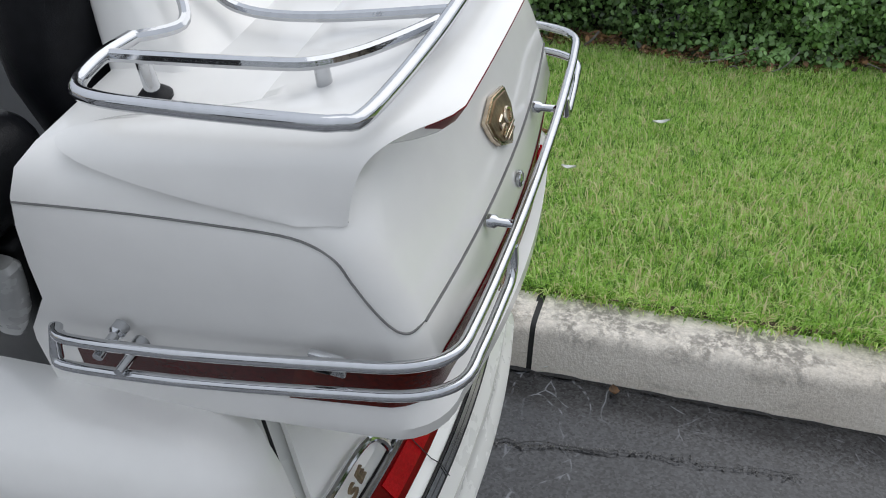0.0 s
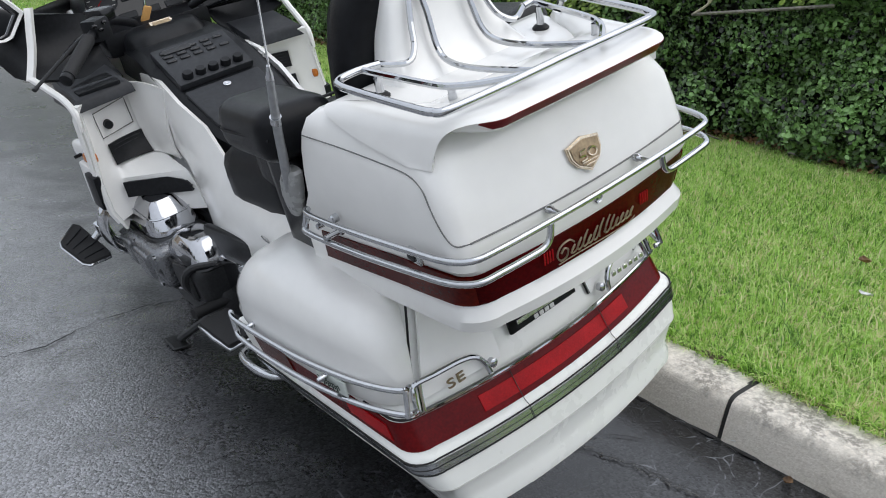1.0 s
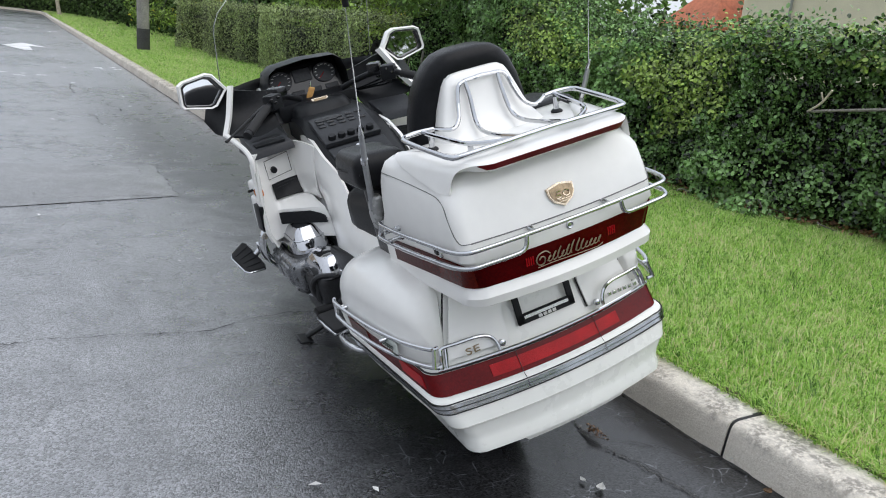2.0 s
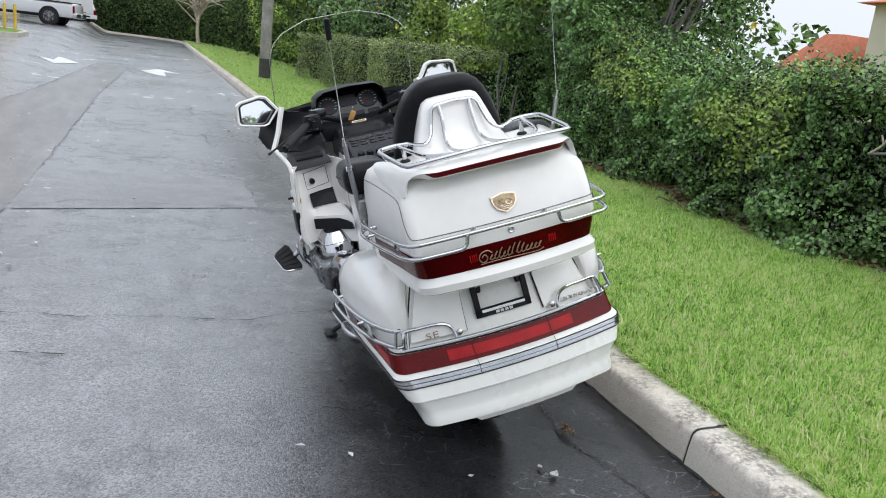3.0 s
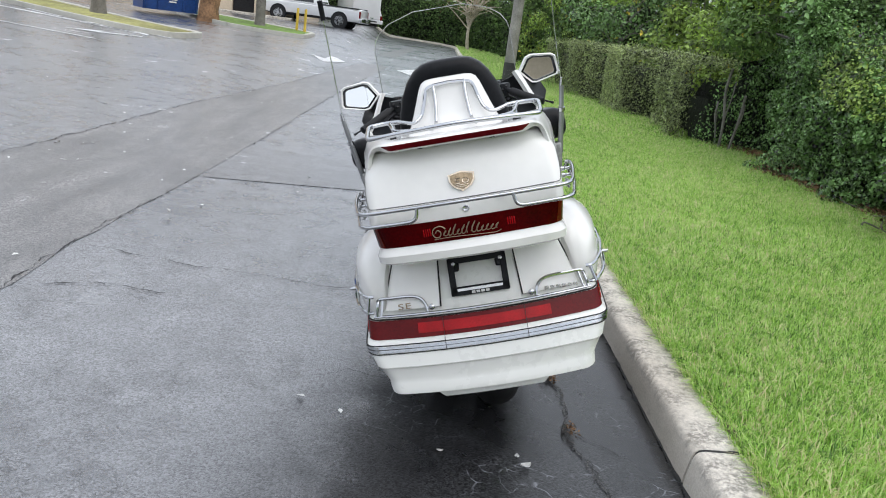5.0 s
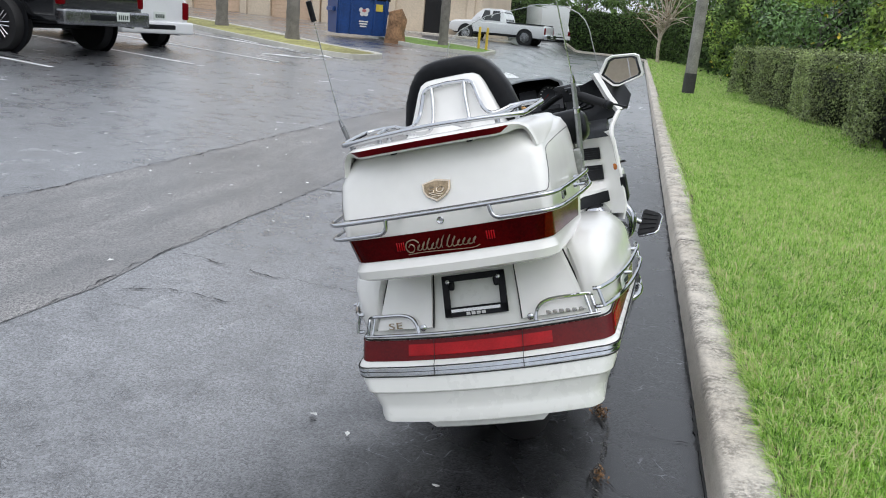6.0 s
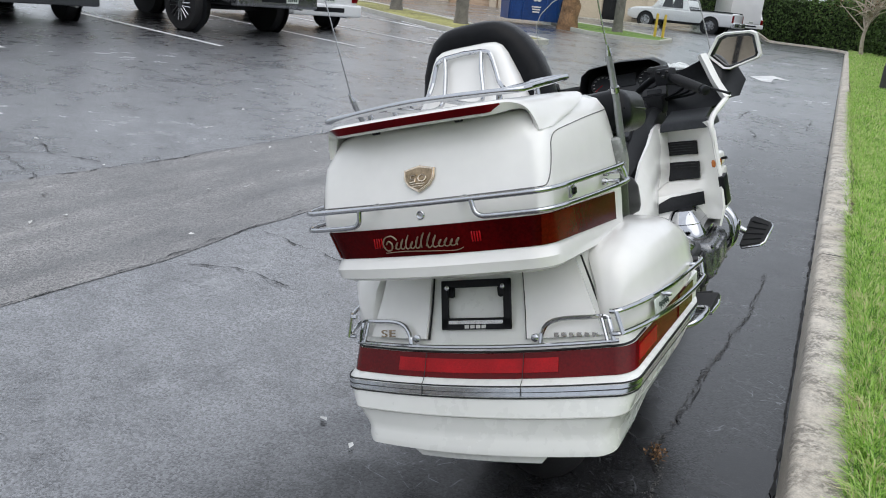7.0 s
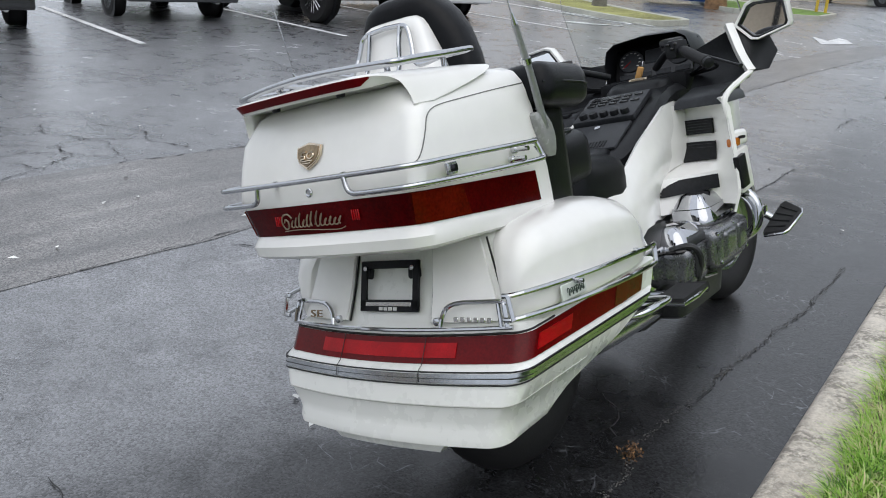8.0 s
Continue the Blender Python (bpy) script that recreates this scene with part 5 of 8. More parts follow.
# handlebars
for sg in (-1, 1):
    bar = part("handlebar", tube(glide([(0.08 * sg, 1.45, 0.995), (0.15 * sg, 1.365, 1.035), (0.20 * sg, 1.305, 1.042), (0.26 * sg, 1.245, 1.026), (0.345 * sg, 1.16, 0.988)], 5), 0.012, 10), PLASTIC, bike, "black handlebar with grip, lever and switches")
    g0, g1 = Vector((0.252 * sg, 1.255, 1.030)), Vector((0.358 * sg, 1.148, 0.982))
    pts = [g0.lerp(g1, k / 24) for k in range(25)]
    part("grip", tube(pts, [0.0175 if k % 2 else 0.0162 for k in range(25)], 12), RUBBER, bar, "ribbed rubber grip")
    part("bar_end", lathe([(0.014, 0), (0.017, 0.006), (0.016, 0.018), (0.008, 0.022)], 12, Matrix.Translation(g1) @ (g1 - g0).to_track_quat("Z", "Y").to_matrix().to_4x4()), PLASTIC, bar)
    part("switch_box", rbox((0.060, 0.052, 0.058), (0.215 * sg, 1.290, 1.040), 0.012, 2, (0, 0, -34 * sg)), PLASTIC, bar)
    for k in range(3):
        part("switch", rbox((0.012, 0.010, 0.010), (0.198 * sg + 0.016 * k * sg, 1.266 - 0.010 * k, 1.056 - 0.014 * (k % 2)), 0.003, 1), GLOSS_BLACK, bar)
    part("reservoir", rbox((0.05, 0.062, 0.036), (0.180 * sg, 1.345, 1.062), 0.008, 2, (0, 0, -30 * sg)), GLOSS_BLACK, bar)
    part("lever", tube(glide([(0.205 * sg, 1.340, 1.034), (0.26 * sg, 1.325, 1.018), (0.34 * sg, 1.290, 0.986), (0.426 * sg, 1.247, 0.952)], 4), [0.009, 0.009, 0.009, 0.009, 0.008, 0.0075, 0.007, 0.007, 0.0065, 0.0065, 0.006, 0.006, 0.009], 8, flat=0.7), PLASTIC, bar)
    for k in range(3):
        part("cable", tube(glide([((0.19 + 0.01 * k) * sg, 1.36, 1.02), ((0.24 + 0.02 * k) * sg, 1.46, 0.99 - 0.012 * k), ((0.14 + 0.01 * k) * sg, 1.56, 0.95), (0.08 * sg, 1.60, 0.93)], 5), 0.005, 6), PLASTIC, bar)

# ---- engine ----
block = part("engine_block", rbox((0.34, 0.56, 0.30), (0, 1.14, 0.36), 0.03, 2), ENGINE_DARK, bike, "black flat-six engine block")
for sg in (-1, 1):
    head = part("cylinder_head", rbox((0.14, 0.42, 0.15), (0.235 * sg, 1.17, 0.415), 0.025, 3, (0, 6 * sg, 0)), ENGINE_DARK, bike, "grey cast cylinder head")
    cover = part("valve_cover", rbox((0.130, 0.285, 0.135), (0.283 * sg, 1.225, 0.418), 0.040, 5, (0, 6 * sg, 0)), ENGINE, head, "dark grey cast valve cover")
    part("cover_boss", rbox((0.040, 0.105, 0.085), (0.337 * sg, 1.185, 0.420), 0.016, 4, (0, 6 * sg, 0)), ENGINE, cover)
    part("cover_boss", rbox((0.036, 0.085, 0.090), (0.337 * sg, 1.300, 0.420), 0.016, 4, (0, 6 * sg, 0)), ENGINE, cover)
    part("cover_gasket", rbox((0.012, 0.300, 0.142), (0.232 * sg, 1.225, 0.413), 0.004, 2, (0, 6 * sg, 0)), GLOSS_BLACK, cover)
    for y, z in ((1.10, 0.462), (1.24, 0.470), (1.35, 0.462), (1.11, 0.372), (1.34, 0.372)):
        part("cover_bolt", lathe([(0.007, 0), (0.007, 0.008), (0.002, 0.011)], 8, pose(0.338 * sg, y, z, 0, 90 * sg, 0)), CHROME, cover)
    # left housing coloured darker than its twin, for the shade on that side
    part("rear_casting", rbox((0.115, 0.150, 0.125), (0.262 * sg, 1.000, 0.400), 0.034, 4, (0, 4 * sg, 0)), ENGINE if sg > 0 else ENGINE_DARK, head, "dark grey cast housing")
    part("casting_rib", tube([(0.322 * sg, 0.965, 0.365), (0.322 * sg, 0.968, 0.435)], 0.010, 8), ENGINE_DARK, head)

    cap = part("chrome_cover", loft([gable(z, hw, y0, y1, 28, 4.5, 0.238 * sg) for z, hw, y0, y1 in ((0.470, 0.076, 1.130, 1.382), (0.490, 0.078, 1.128, 1.384), (0.506, 0.075, 1.132, 1.380), (0.534, 0.064, 1.146, 1.364), (0.540, 0.060, 1.150, 1.358), (0.566, 0.046, 1.172, 1.332), (0.576, 0.038, 1.184, 1.318), (0.580, 0.026, 1.20, 1.30))]), CHROME_BRIGHT, bike, "polished chrome engine cover with black trim", sharp=25)
    part("cover_trim", tube(gable(0.484, 0.083, 1.122, 1.390, 28, 4.5, 0.238 * sg), 0.006, 6, True), GLOSS_BLACK, cap, "black trim round the chrome cover")
    part("cover_ridge", tube(gable(0.537, 0.064, 1.146, 1.364, 28, 4.5, 0.238 * sg), 0.0028, 5, True), CHROME, cap)
    cap = part("rear_chrome_cover", loft([gable(z, hw, y0, y1, 28, 4.5, 0.236 * sg) for z, hw, y0, y1 in ((0.436, 0.070, 0.930, 1.116), (0.456, 0.072, 0.928, 1.118), (0.474, 0.068, 0.934, 1.114), (0.500, 0.052, 0.952, 1.100), (0.514, 0.038, 0.968, 1.086), (0.518, 0.026, 0.98, 1.07))]), CHROME_BRIGHT, bike, "chrome rear engine cover", sharp=25)
    part("cover_trim", tube(gable(0.450, 0.077, 0.922, 1.124, 28, 4.5, 0.236 * sg), 0.006, 6, True), GLOSS_BLACK, cap)
    for k in range(2):
        part("coolant_hose", tube(glide([((0.26 + 0.015 * k) * sg, 0.93 + 0.16 * k, 0.455), (0.318 * sg, 0.95 + 0.155 * k, 0.462), (0.335 * sg, 0.97 + 0.13 * k, 0.42), (0.31 * sg, 0.98 + 0.12 * k, 0.35)], 4), 0.010, 8), ENGINE_DARK, bike, "black coolant hose")
    part("lower_guard", loft([gable(z, hw, y0, y1, 24, 7.0, 0.215 * sg) for z, hw, y0, y1 in ((0.240, 0.05, 0.94, 1.24), (0.25, 0.065, 0.92, 1.27), (0.33, 0.078, 0.91, 1.28), (0.365, 0.070, 0.92, 1.26), (0.375, 0.055, 0.95, 1.22))]), ENGINE_DARK, bike, "black lower engine cover")
    # curved chrome guard in front of the head
    arc = [(0.285, 0.545), (0.330, 0.536), (0.362, 0.505), (0.371, 0.455), (0.362, 0.410), (0.330, 0.380)]
    part("head_guard", sheet([[((0.20 + (x - 0.20) * k) * sg, y, 0.455 + (z - 0.455) * k) for x, _, z in glide([(x, 0, z) for x, z in arc], 4)] for y, k in ((1.352, 1.03), (1.372, 0.97), (1.400, 1.0), (1.425, 0.97), (1.440, 0.90))], 0.004), CHROME, bike, "curved chrome guard round the cylinder head")
    # front crash bar, mount and highway board
    part("crash_bar", tube(glide([(0.22 * sg, 1.40, 0.56), (0.32 * sg, 1.41, 0.545), (0.366 * sg, 1.41, 0.50), (0.366 * sg, 1.40, 0.43), (0.32 * sg, 1.38, 0.385), (0.22 * sg, 1.36, 0.36)], 5), 0.0175, 12), CHROME, bike, "chrome engine crash bar")
    part("bar_clamp", rbox((0.035, 0.05, 0.04), (0.375 * sg, 1.425, 0.465), 0.008, 2), CHROME, bike, "chrome clamp")
    part("peg_arm", tube([(0.375 * sg, 1.43, 0.462), (0.405 * sg, 1.435, 0.440)], 0.012, 10), CHROME, bike, "chrome peg arm")
    corners = [(0.385, 1.372, 0.392), (0.470, 1.352, 0.405), (0.500, 1.462, 0.454), (0.425, 1.520, 0.478)]
    cs = [Vector((x * sg, y, z)) for x, y, z in corners]
    nrm = (cs[1] - cs[0]).cross(cs[3] - cs[0]).normalized() * (1 if sg > 0 else -1)
    mid = sum(cs, Vector()) / 4
    def plate_ring(k, d):
        out = []
        for a, b in zip(cs, cs[1:] + cs[:1]):
            for t in (0.12, 0.5, 0.88):
                out.append(mid + (a.lerp(b, t) - mid) * k + nrm * d)
        return out
    board = part("highway_board", loft([plate_ring(0.92, -0.012), plate_ring(1.0, -0.008), plate_ring(1.0, 0.004), plate_ring(0.94, 0.008)]), RUBBER, bike, "black rubber highway foot board with chrome edge")
    part("board_edge", tube([p + nrm * -0.002 for p in plate_ring(1.0, 0)], 0.0045, 6, True), CHROME, board)
    for k in range(1, 5):
        a, b = cs[0].lerp(cs[3], k / 5), cs[1].lerp(cs[2], k / 5)
        part("board_rib", tube([a.lerp(b, 0.12) + nrm * 0.009, a.lerp(b, 0.88) + nrm * 0.009], 0.0025, 5), PLASTIC, board)
    # passenger board and rider peg
    pb = part("floor_board", rbox((0.085, 0.16, 0.022), (0.360 * sg, 0.74, 0.378), 0.009, 2), RUBBER, bike, "black passenger floor board")
    part("board_bracket", rbox((0.10, 0.05, 0.035), (0.29 * sg, 0.74, 0.365), 0.01, 2), CHROME, pb)
    part("board_frame", tube([(x * sg, y, 0.372) for x, y in ((0.318, 0.66), (0.400, 0.66), (0.406, 0.74), (0.400, 0.82), (0.318, 0.82))], 0.006, 8), CHROME, pb)
    part("rider_peg", tube([(0.20 * sg, 0.93, 0.335), (0.36 * sg, 0.93, 0.345)], 0.016, 10), RUBBER, bike, "rider foot peg")
    part("frame_cover", rbox((0.03, 0.16, 0.12), (0.232 * sg, 0.85, 0.415), 0.015, 2), CHROME, bike, "chrome frame cover")
    part("heel_guard", rbox((0.03, 0.22, 0.16), (0.215 * sg, 0.90, 0.46), 0.02, 2), ENGINE_DARK, bike, "black frame casting")
    part("down_pipe", tube(glide([(0.20 * sg, 1.33, 0.36), (0.21 * sg, 1.30, 0.29), (0.20 * sg, 1.15, 0.265), (0.19 * sg, 0.98, 0.275)], 5), 0.022, 10), CHROME_DULL, bike, "dull chrome exhaust header")
    part("shift_linkage", tube([(0.25 * sg, 0.96, 0.36), (0.29 * sg, 1.10, 0.33), (0.30 * sg, 1.16, 0.325)], 0.007, 8), CHROME, bike, "chrome foot lever")
    part("lower_cowl", rbox((0.05, 0.30, 0.05), (0.262 * sg, 1.24, 0.335), 0.015, 2), ENGINE_DARK, bike, "black lower engine cowl")

# ---- wheels ----
def wheel(y, zc, ring, tube_r, width, name, steer=0.0):
    m = pose(0, y, zc, 0, 0, steer) @ pose(0, 0, 0, 0, 90, 0)
    prof = []
    for k in range(15):
        a = radians(-150 + 300 * k / 14)
        prof.append((ring + tube_r * math.cos(a), width * math.sin(a)))
    tyre = part(name, lathe(prof, 48, m, closed=False), RUBBER, bike, "black motorcycle tyre on a cast wheel")
    part("rim", lathe([(ring - tube_r * 0.80, -width * 0.6), (ring - tube_r * 0.95, -width * 0.55), (ring - tube_r * 1.15, 0), (ring - tube_r * 0.95, width * 0.55), (ring - tube_r * 0.80, width * 0.6)], 40, m, closed=False), CHROME_DULL, tyre)
    for k in range(5):
        a = 2 * math.pi * k / 5
        for da in (-0.16, 0.16):
            part("spoke", tube([m @ Vector((0.03 * math.cos(a), 0.03 * math.sin(a), 0.03)), m @ Vector(((ring - tube_r) * math.cos(a + da), (ring - tube_r) * math.sin(a + da), 0.01))], 0.011, 6), CHROME_DULL, tyre)
    part("hub", lathe([(0.05, -0.06), (0.06, -0.04), (0.06, 0.04), (0.05, 0.06)], 20, m), CHROME_DULL, tyre)
    for x in (-0.075, 0.075):
        part("brake_disc", lathe([(0.145, -0.003), (0.148, 0), (0.145, 0.003)], 36, m @ pose(0, 0, x)), STRIPE, tyre)
    return tyre


wheel(0.40, 0.330, 0.235, 0.090, 0.085, "rear_wheel")
wheel(1.985, 0.322, 0.250, 0.069, 0.066, "front_wheel", -6)
part("swingarm", rbox((0.26, 0.62, 0.07), (0, 0.60, 0.32), 0.02, 2), ENGINE_DARK, bike, "black swingarm")
part("under_fender", loft([[(x, y, z) for x in (-0.105, 0.105)] + [(0.105, y, z - 0.006), (-0.105, y, z - 0.006)] for y, z in ((0.08, 0.45), (0.16, 0.585), (0.30, 0.67), (0.46, 0.68), (0.6, 0.63))]), PLASTIC, bike, "black inner mudguard")
part("front_fender", loft([[(x * w, 1.985 + 0.345 * math.cos(a), 0.322 + (0.345 - d) * math.sin(a)) for x, w, d in ((-1, 0.085, 0.05), (-0.8, 0.085, 0.0), (0.8, 0.085, 0.0), (1, 0.085, 0.05))] for a in [radians(5 + 150 * k / 12) for k in range(13)]]), WHITE, bike, "white front mudguard")
for sg in (-1, 1):
    part("fork_leg", tube([(0.10 * sg, 1.985, 0.32), (0.10 * sg, 1.80, 0.80)], 0.026, 12), CHROME_DULL, bike, "fork leg")
# side stand, down on the asphalt
stand = part("side_stand", tube(glide([(-0.17, 1.02, 0.27), (-0.26, 1.10, 0.215), (-0.385, 1.185, 0.136)], 4), 0.0125, 8), ENGINE_DARK, bike, "black side stand resting on the asphalt")
part("stand_foot", rbox((0.05, 0.085, 0.010), (-0.397, 1.19, 0.127), 0.003, 1, (0, -LEAN_LEFT, 0)), ENGINE_DARK, stand)
part("stand_tang", tube([(-0.24, 1.08, 0.23), (-0.285, 1.03, 0.225)], 0.007, 6), ENGINE_DARK, stand)


def front_of(ob):
    for ch in ob.children:
        if ch.name.split(".")[0] in ("rear_wheel", "front_wheel", "side_stand"):
            continue
        yield ch
        yield from front_of(ch)


bpy.context.view_layer.update()
for ob in front_of(bike):
    if ob.type != "MESH":
        continue
    for v in ob.data.vertices:
        s = min(1.0, max(0.0, (v.co.y - 0.70) / 0.45))
        v.co.x -= 0.045 * s * s * (3 - 2 * s) * min(1.0, max(0.0, (0.16 - v.co.x) / 0.32))


# ---- ground ----
def asphalt(name, base, tint, wet, film=0.9, relief=1.0, chips=0.6, kerbside=0.0, veins=0.0, streaks=0.0):
    m = bpy.data.materials.new(name)
    m.use_nodes = True
    n, l = m.node_tree.nodes, m.node_tree.links
    b = n["Principled BSDF"]
    tc = n.new("ShaderNodeTexCoord")

    def noise_at(sc, det=5.0):
        t = n.new("ShaderNodeTexNoise")
        t.inputs["Scale"].default_value, t.inputs["Detail"].default_value = sc, det
        l.new(tc.outputs["Object"], t.inputs["Vector"])
        return t.outputs["Fac"]

    def math_(op, a, c, d=None):
        t = n.new("ShaderNodeMath")
        t.operation = op
        for k, v in enumerate((a, c, d)):
            if v is None:
                continue
            if isinstance(v, (int, float)):
                t.inputs[k].default_value = v
            else:
                l.new(v, t.inputs[k])
        return t.outputs[0]

    big, mid, fine = noise_at(0.55), noise_at(5.0), noise_at(150.0, 4.0)
    vor = n.new("ShaderNodeTexVoronoi")
    vor.inputs["Scale"].default_value = 165.0
    l.new(tc.outputs["Object"], vor.inputs["Vector"])
    tone = math_("ADD", math_("MULTIPLY", big, 0.5), math_("MULTIPLY", mid, 0.5))
    if streaks:
        # broom and roller streaks along the trench
        mp = n.new("ShaderNodeMapping")
        mp.inputs["Scale"].default_value, mp.inputs["Rotation"].default_value = (5.0, 0.9, 1.0), (0, 0, -0.12)
        l.new(tc.outputs["Object"], mp.inputs["Vector"])
        st = n.new("ShaderNodeTexNoise")
        st.inputs["Scale"].default_value, st.inputs["Detail"].default_value = 1.0, 6.0
        l.new(mp.outputs["Vector"], st.inputs["Vector"])
        tone = math_("ADD", math_("MULTIPLY", tone, 1.0 - streaks), math_("MULTIPLY", st.outputs["Fac"], streaks))

    # a smooth coat of sealer along the kerb, worn away towards the lane
    def fade(value, lo, hi):
        t = n.new("ShaderNodeMapRange")
        t.interpolation_type = "SMOOTHSTEP"
        t.inputs["From Min"].default_value, t.inputs["From Max"].default_value = lo, hi
        l.new(value, t.inputs["Value"])
        return t.outputs["Result"]

    place = n.new("ShaderNodeSeparateXYZ")
    l.new(tc.outputs["Object"], place.inputs[0])
    wander = math_("MULTIPLY_ADD", mid, 0.9, -0.45)
    broad = math_("MULTIPLY_ADD", fade(place.outputs["Y"], 1.2, -0.8), 0.5, wander)
    # reaches under the motorcycle, so its dark tone also holds the shade there
    sealed_shade = math_("MULTIPLY", fade(math_("ADD", place.outputs["X"], broad), -0.72, 0.0), fade(math_("ADD", place.outputs["Y"], math_("MULTIPLY", wander, 2.0)), 13.0, 4.0))
    sealed_shade = math_("MULTIPLY", sealed_shade, kerbside)
    bare = math_("SUBTRACT", 1.0, sealed_shade)
    ramp = n.new("ShaderNodeValToRGB")
    ramp.color_ramp.elements[0].position, ramp.color_ramp.elements[1].position = 0.36, 0.64
    ramp.color_ramp.elements[0].color, ramp.color_ramp.elements[1].color = (*base, 1), (*tint, 1)
    l.new(tone, ramp.inputs["Fac"])
    # each stone has its own tone
    cell = n.new("ShaderNodeSeparateColor")
    l.new(vor.outputs["Color"], cell.inputs[0])
    stone = n.new("ShaderNodeMapRange")
    stone.inputs["To Min"].default_value, stone.inputs["To Max"].default_value = 0.2, 1.8
    l.new(cell.outputs[0], stone.inputs["Value"])
    grain = n.new("ShaderNodeVectorMath")
    grain.operation = "SCALE"
    l.new(ramp.outputs["Color"], grain.inputs[0])
    l.new(math_("MULTIPLY", stone.outputs["Result"], math_("MULTIPLY_ADD", bare, 0.82, 0.18)), grain.inputs["Scale"])
    # light stone chips among the binder
    chip = n.new("ShaderNodeMapRange")
    chip.inputs["From Min"].default_value, chip.inputs["From Max"].default_value = 0.60, 0.74
    l.new(fine, chip.inputs["Value"])
    mix = n.new("ShaderNodeMix")
    mix.data_type = "RGBA"
    mix.inputs["B"].default_value = (0.42, 0.425, 0.43, 1)
    l.new(math_("MULTIPLY", math_("MULTIPLY", chip.outputs["Result"], chips), math_("MULTIPLY_ADD", bare, 0.85, 0.15)), mix.inputs["Factor"])
    l.new(grain.outputs["Vector"], mix.inputs["A"])
    # hairline cracks where the surface is old
    warp = n.new("ShaderNodeVectorMath")
    warp.operation = "ADD"
    wob = n.new("ShaderNodeTexNoise")
    wob.inputs["Scale"].default_value = 4.0
    l.new(tc.outputs["Object"], wob.inputs["Vector"])
    sc_ = n.new("ShaderNodeVectorMath")
    sc_.operation = "SCALE"
    sc_.inputs["Scale"].default_value = 0.22
    l.new(wob.outputs["Color"], sc_.inputs[0])
    l.new(tc.outputs["Object"], warp.inputs[0])
    l.new(sc_.outputs["Vector"], warp.inputs[1])
    cr = n.new("ShaderNodeTexVoronoi")
    cr.feature = "DISTANCE_TO_EDGE"
    cr.inputs["Scale"].default_value = 7.0
    l.new(warp.outputs["Vector"], cr.inputs["Vector"])
    hair = n.new("ShaderNodeMapRange")
    hair.inputs["From Min"].default_value, hair.inputs["From Max"].default_value = 0.020, 0.004
    l.new(cr.outputs["Distance"], hair.inputs["Value"])
    where = n.new("ShaderNodeMapRange")
    where.inputs["From Min"].default_value, where.inputs["From Max"].default_value = 0.52, 0.62
    l.new(noise_at(0.9, 3.0), where.inputs["Value"])
    crack = math_("MULTIPLY", hair.outputs["Result"], where.outputs["Result"])
    # a closer net of crazing between them
    cr2 = n.new("ShaderNodeTexVoronoi")
    cr2.feature = "DISTANCE_TO_EDGE"
    cr2.inputs["Scale"].default_value = 38.0
    l.new(warp.outputs["Vector"], cr2.inputs["Vector"])
    craze = math_("MULTIPLY", fade(cr2.outputs["Distance"], 0.075, 0.020), math_("MULTIPLY", fade(noise_at(1.7, 4.0), 0.38, 0.60), fade(noise_at(11.0, 3.0), 0.44, 0.62)))
    crack = math_("MULTIPLY", bare, math_("MAXIMUM", math_("MULTIPLY", crack, 0.30), math_("MULTIPLY", craze, 0.55)))
    mix2 = n.new("ShaderNodeMix")
    mix2.data_type = "RGBA"
    mix2.inputs["B"].default_value = (0.012, 0.012, 0.013, 1)
    l.new(math_("MULTIPLY", crack, 0.75), mix2.inputs["Factor"])
    l.new(mix.outputs["Result"], mix2.inputs["A"])
    # pale mineral veins where the sealer has crazed
    cr3 = n.new("ShaderNodeTexVoronoi")
    cr3.feature = "DISTANCE_TO_EDGE"
    cr3.inputs["Scale"].default_value = 11.0
    l.new(warp.outputs["Vector"], cr3.inputs["Vector"])
    vein = math_("MULTIPLY", fade(cr3.outputs["Distance"], 0.030, 0.004), math_("MULTIPLY", fade(noise_at(2.6, 4.0), 0.50, 0.64), fade(noise_at(30.0, 3.0), 0.42, 0.60)))
    mix3 = n.new("ShaderNodeMix")
    mix3.data_type = "RGBA"
    mix3.inputs["B"].default_value = (0.22, 0.23, 0.25, 1)
    l.new(math_("MULTIPLY", math_("MULTIPLY", vein, sealed_shade), veins), mix3.inputs["Factor"])
    l.new(mix2.outputs["Result"], mix3.inputs["A"])
    l.new(mix3.outputs["Result"], b.inputs["Base Color"])
    rg = n.new("ShaderNodeMapRange")
    rg.inputs["From Min"].default_value, rg.inputs["From Max"].default_value = 0.3, 0.7
    rg.inputs["To Min"].default_value, rg.inputs["To Max"].default_value = wet - 0.09, wet + 0.12
    l.new(tone, rg.inputs["Value"])
    l.new(rg.outputs["Result"], b.inputs["Roughness"])
    bp = n.new("ShaderNodeBump")
    bp.inputs["Strength"].default_value, bp.inputs["Distance"].default_value = 0.75 * relief, 0.005
    l.new(math_("MULTIPLY", math_("MULTIPLY_ADD", bare, 0.78, 0.22), 0.75 * relief), bp.inputs["Strength"])
    l.new(math_("SUBTRACT", math_("SUBTRACT", fine, math_("MULTIPLY", vor.outputs["Distance"], 0.8)), math_("MULTIPLY", crack, 1.4)), bp.inputs["Height"])
    l.new(bp.outputs["Normal"], b.inputs["Normal"])
    # the film of rain water on the stones
    b.inputs["Coat IOR"].default_value = 1.85
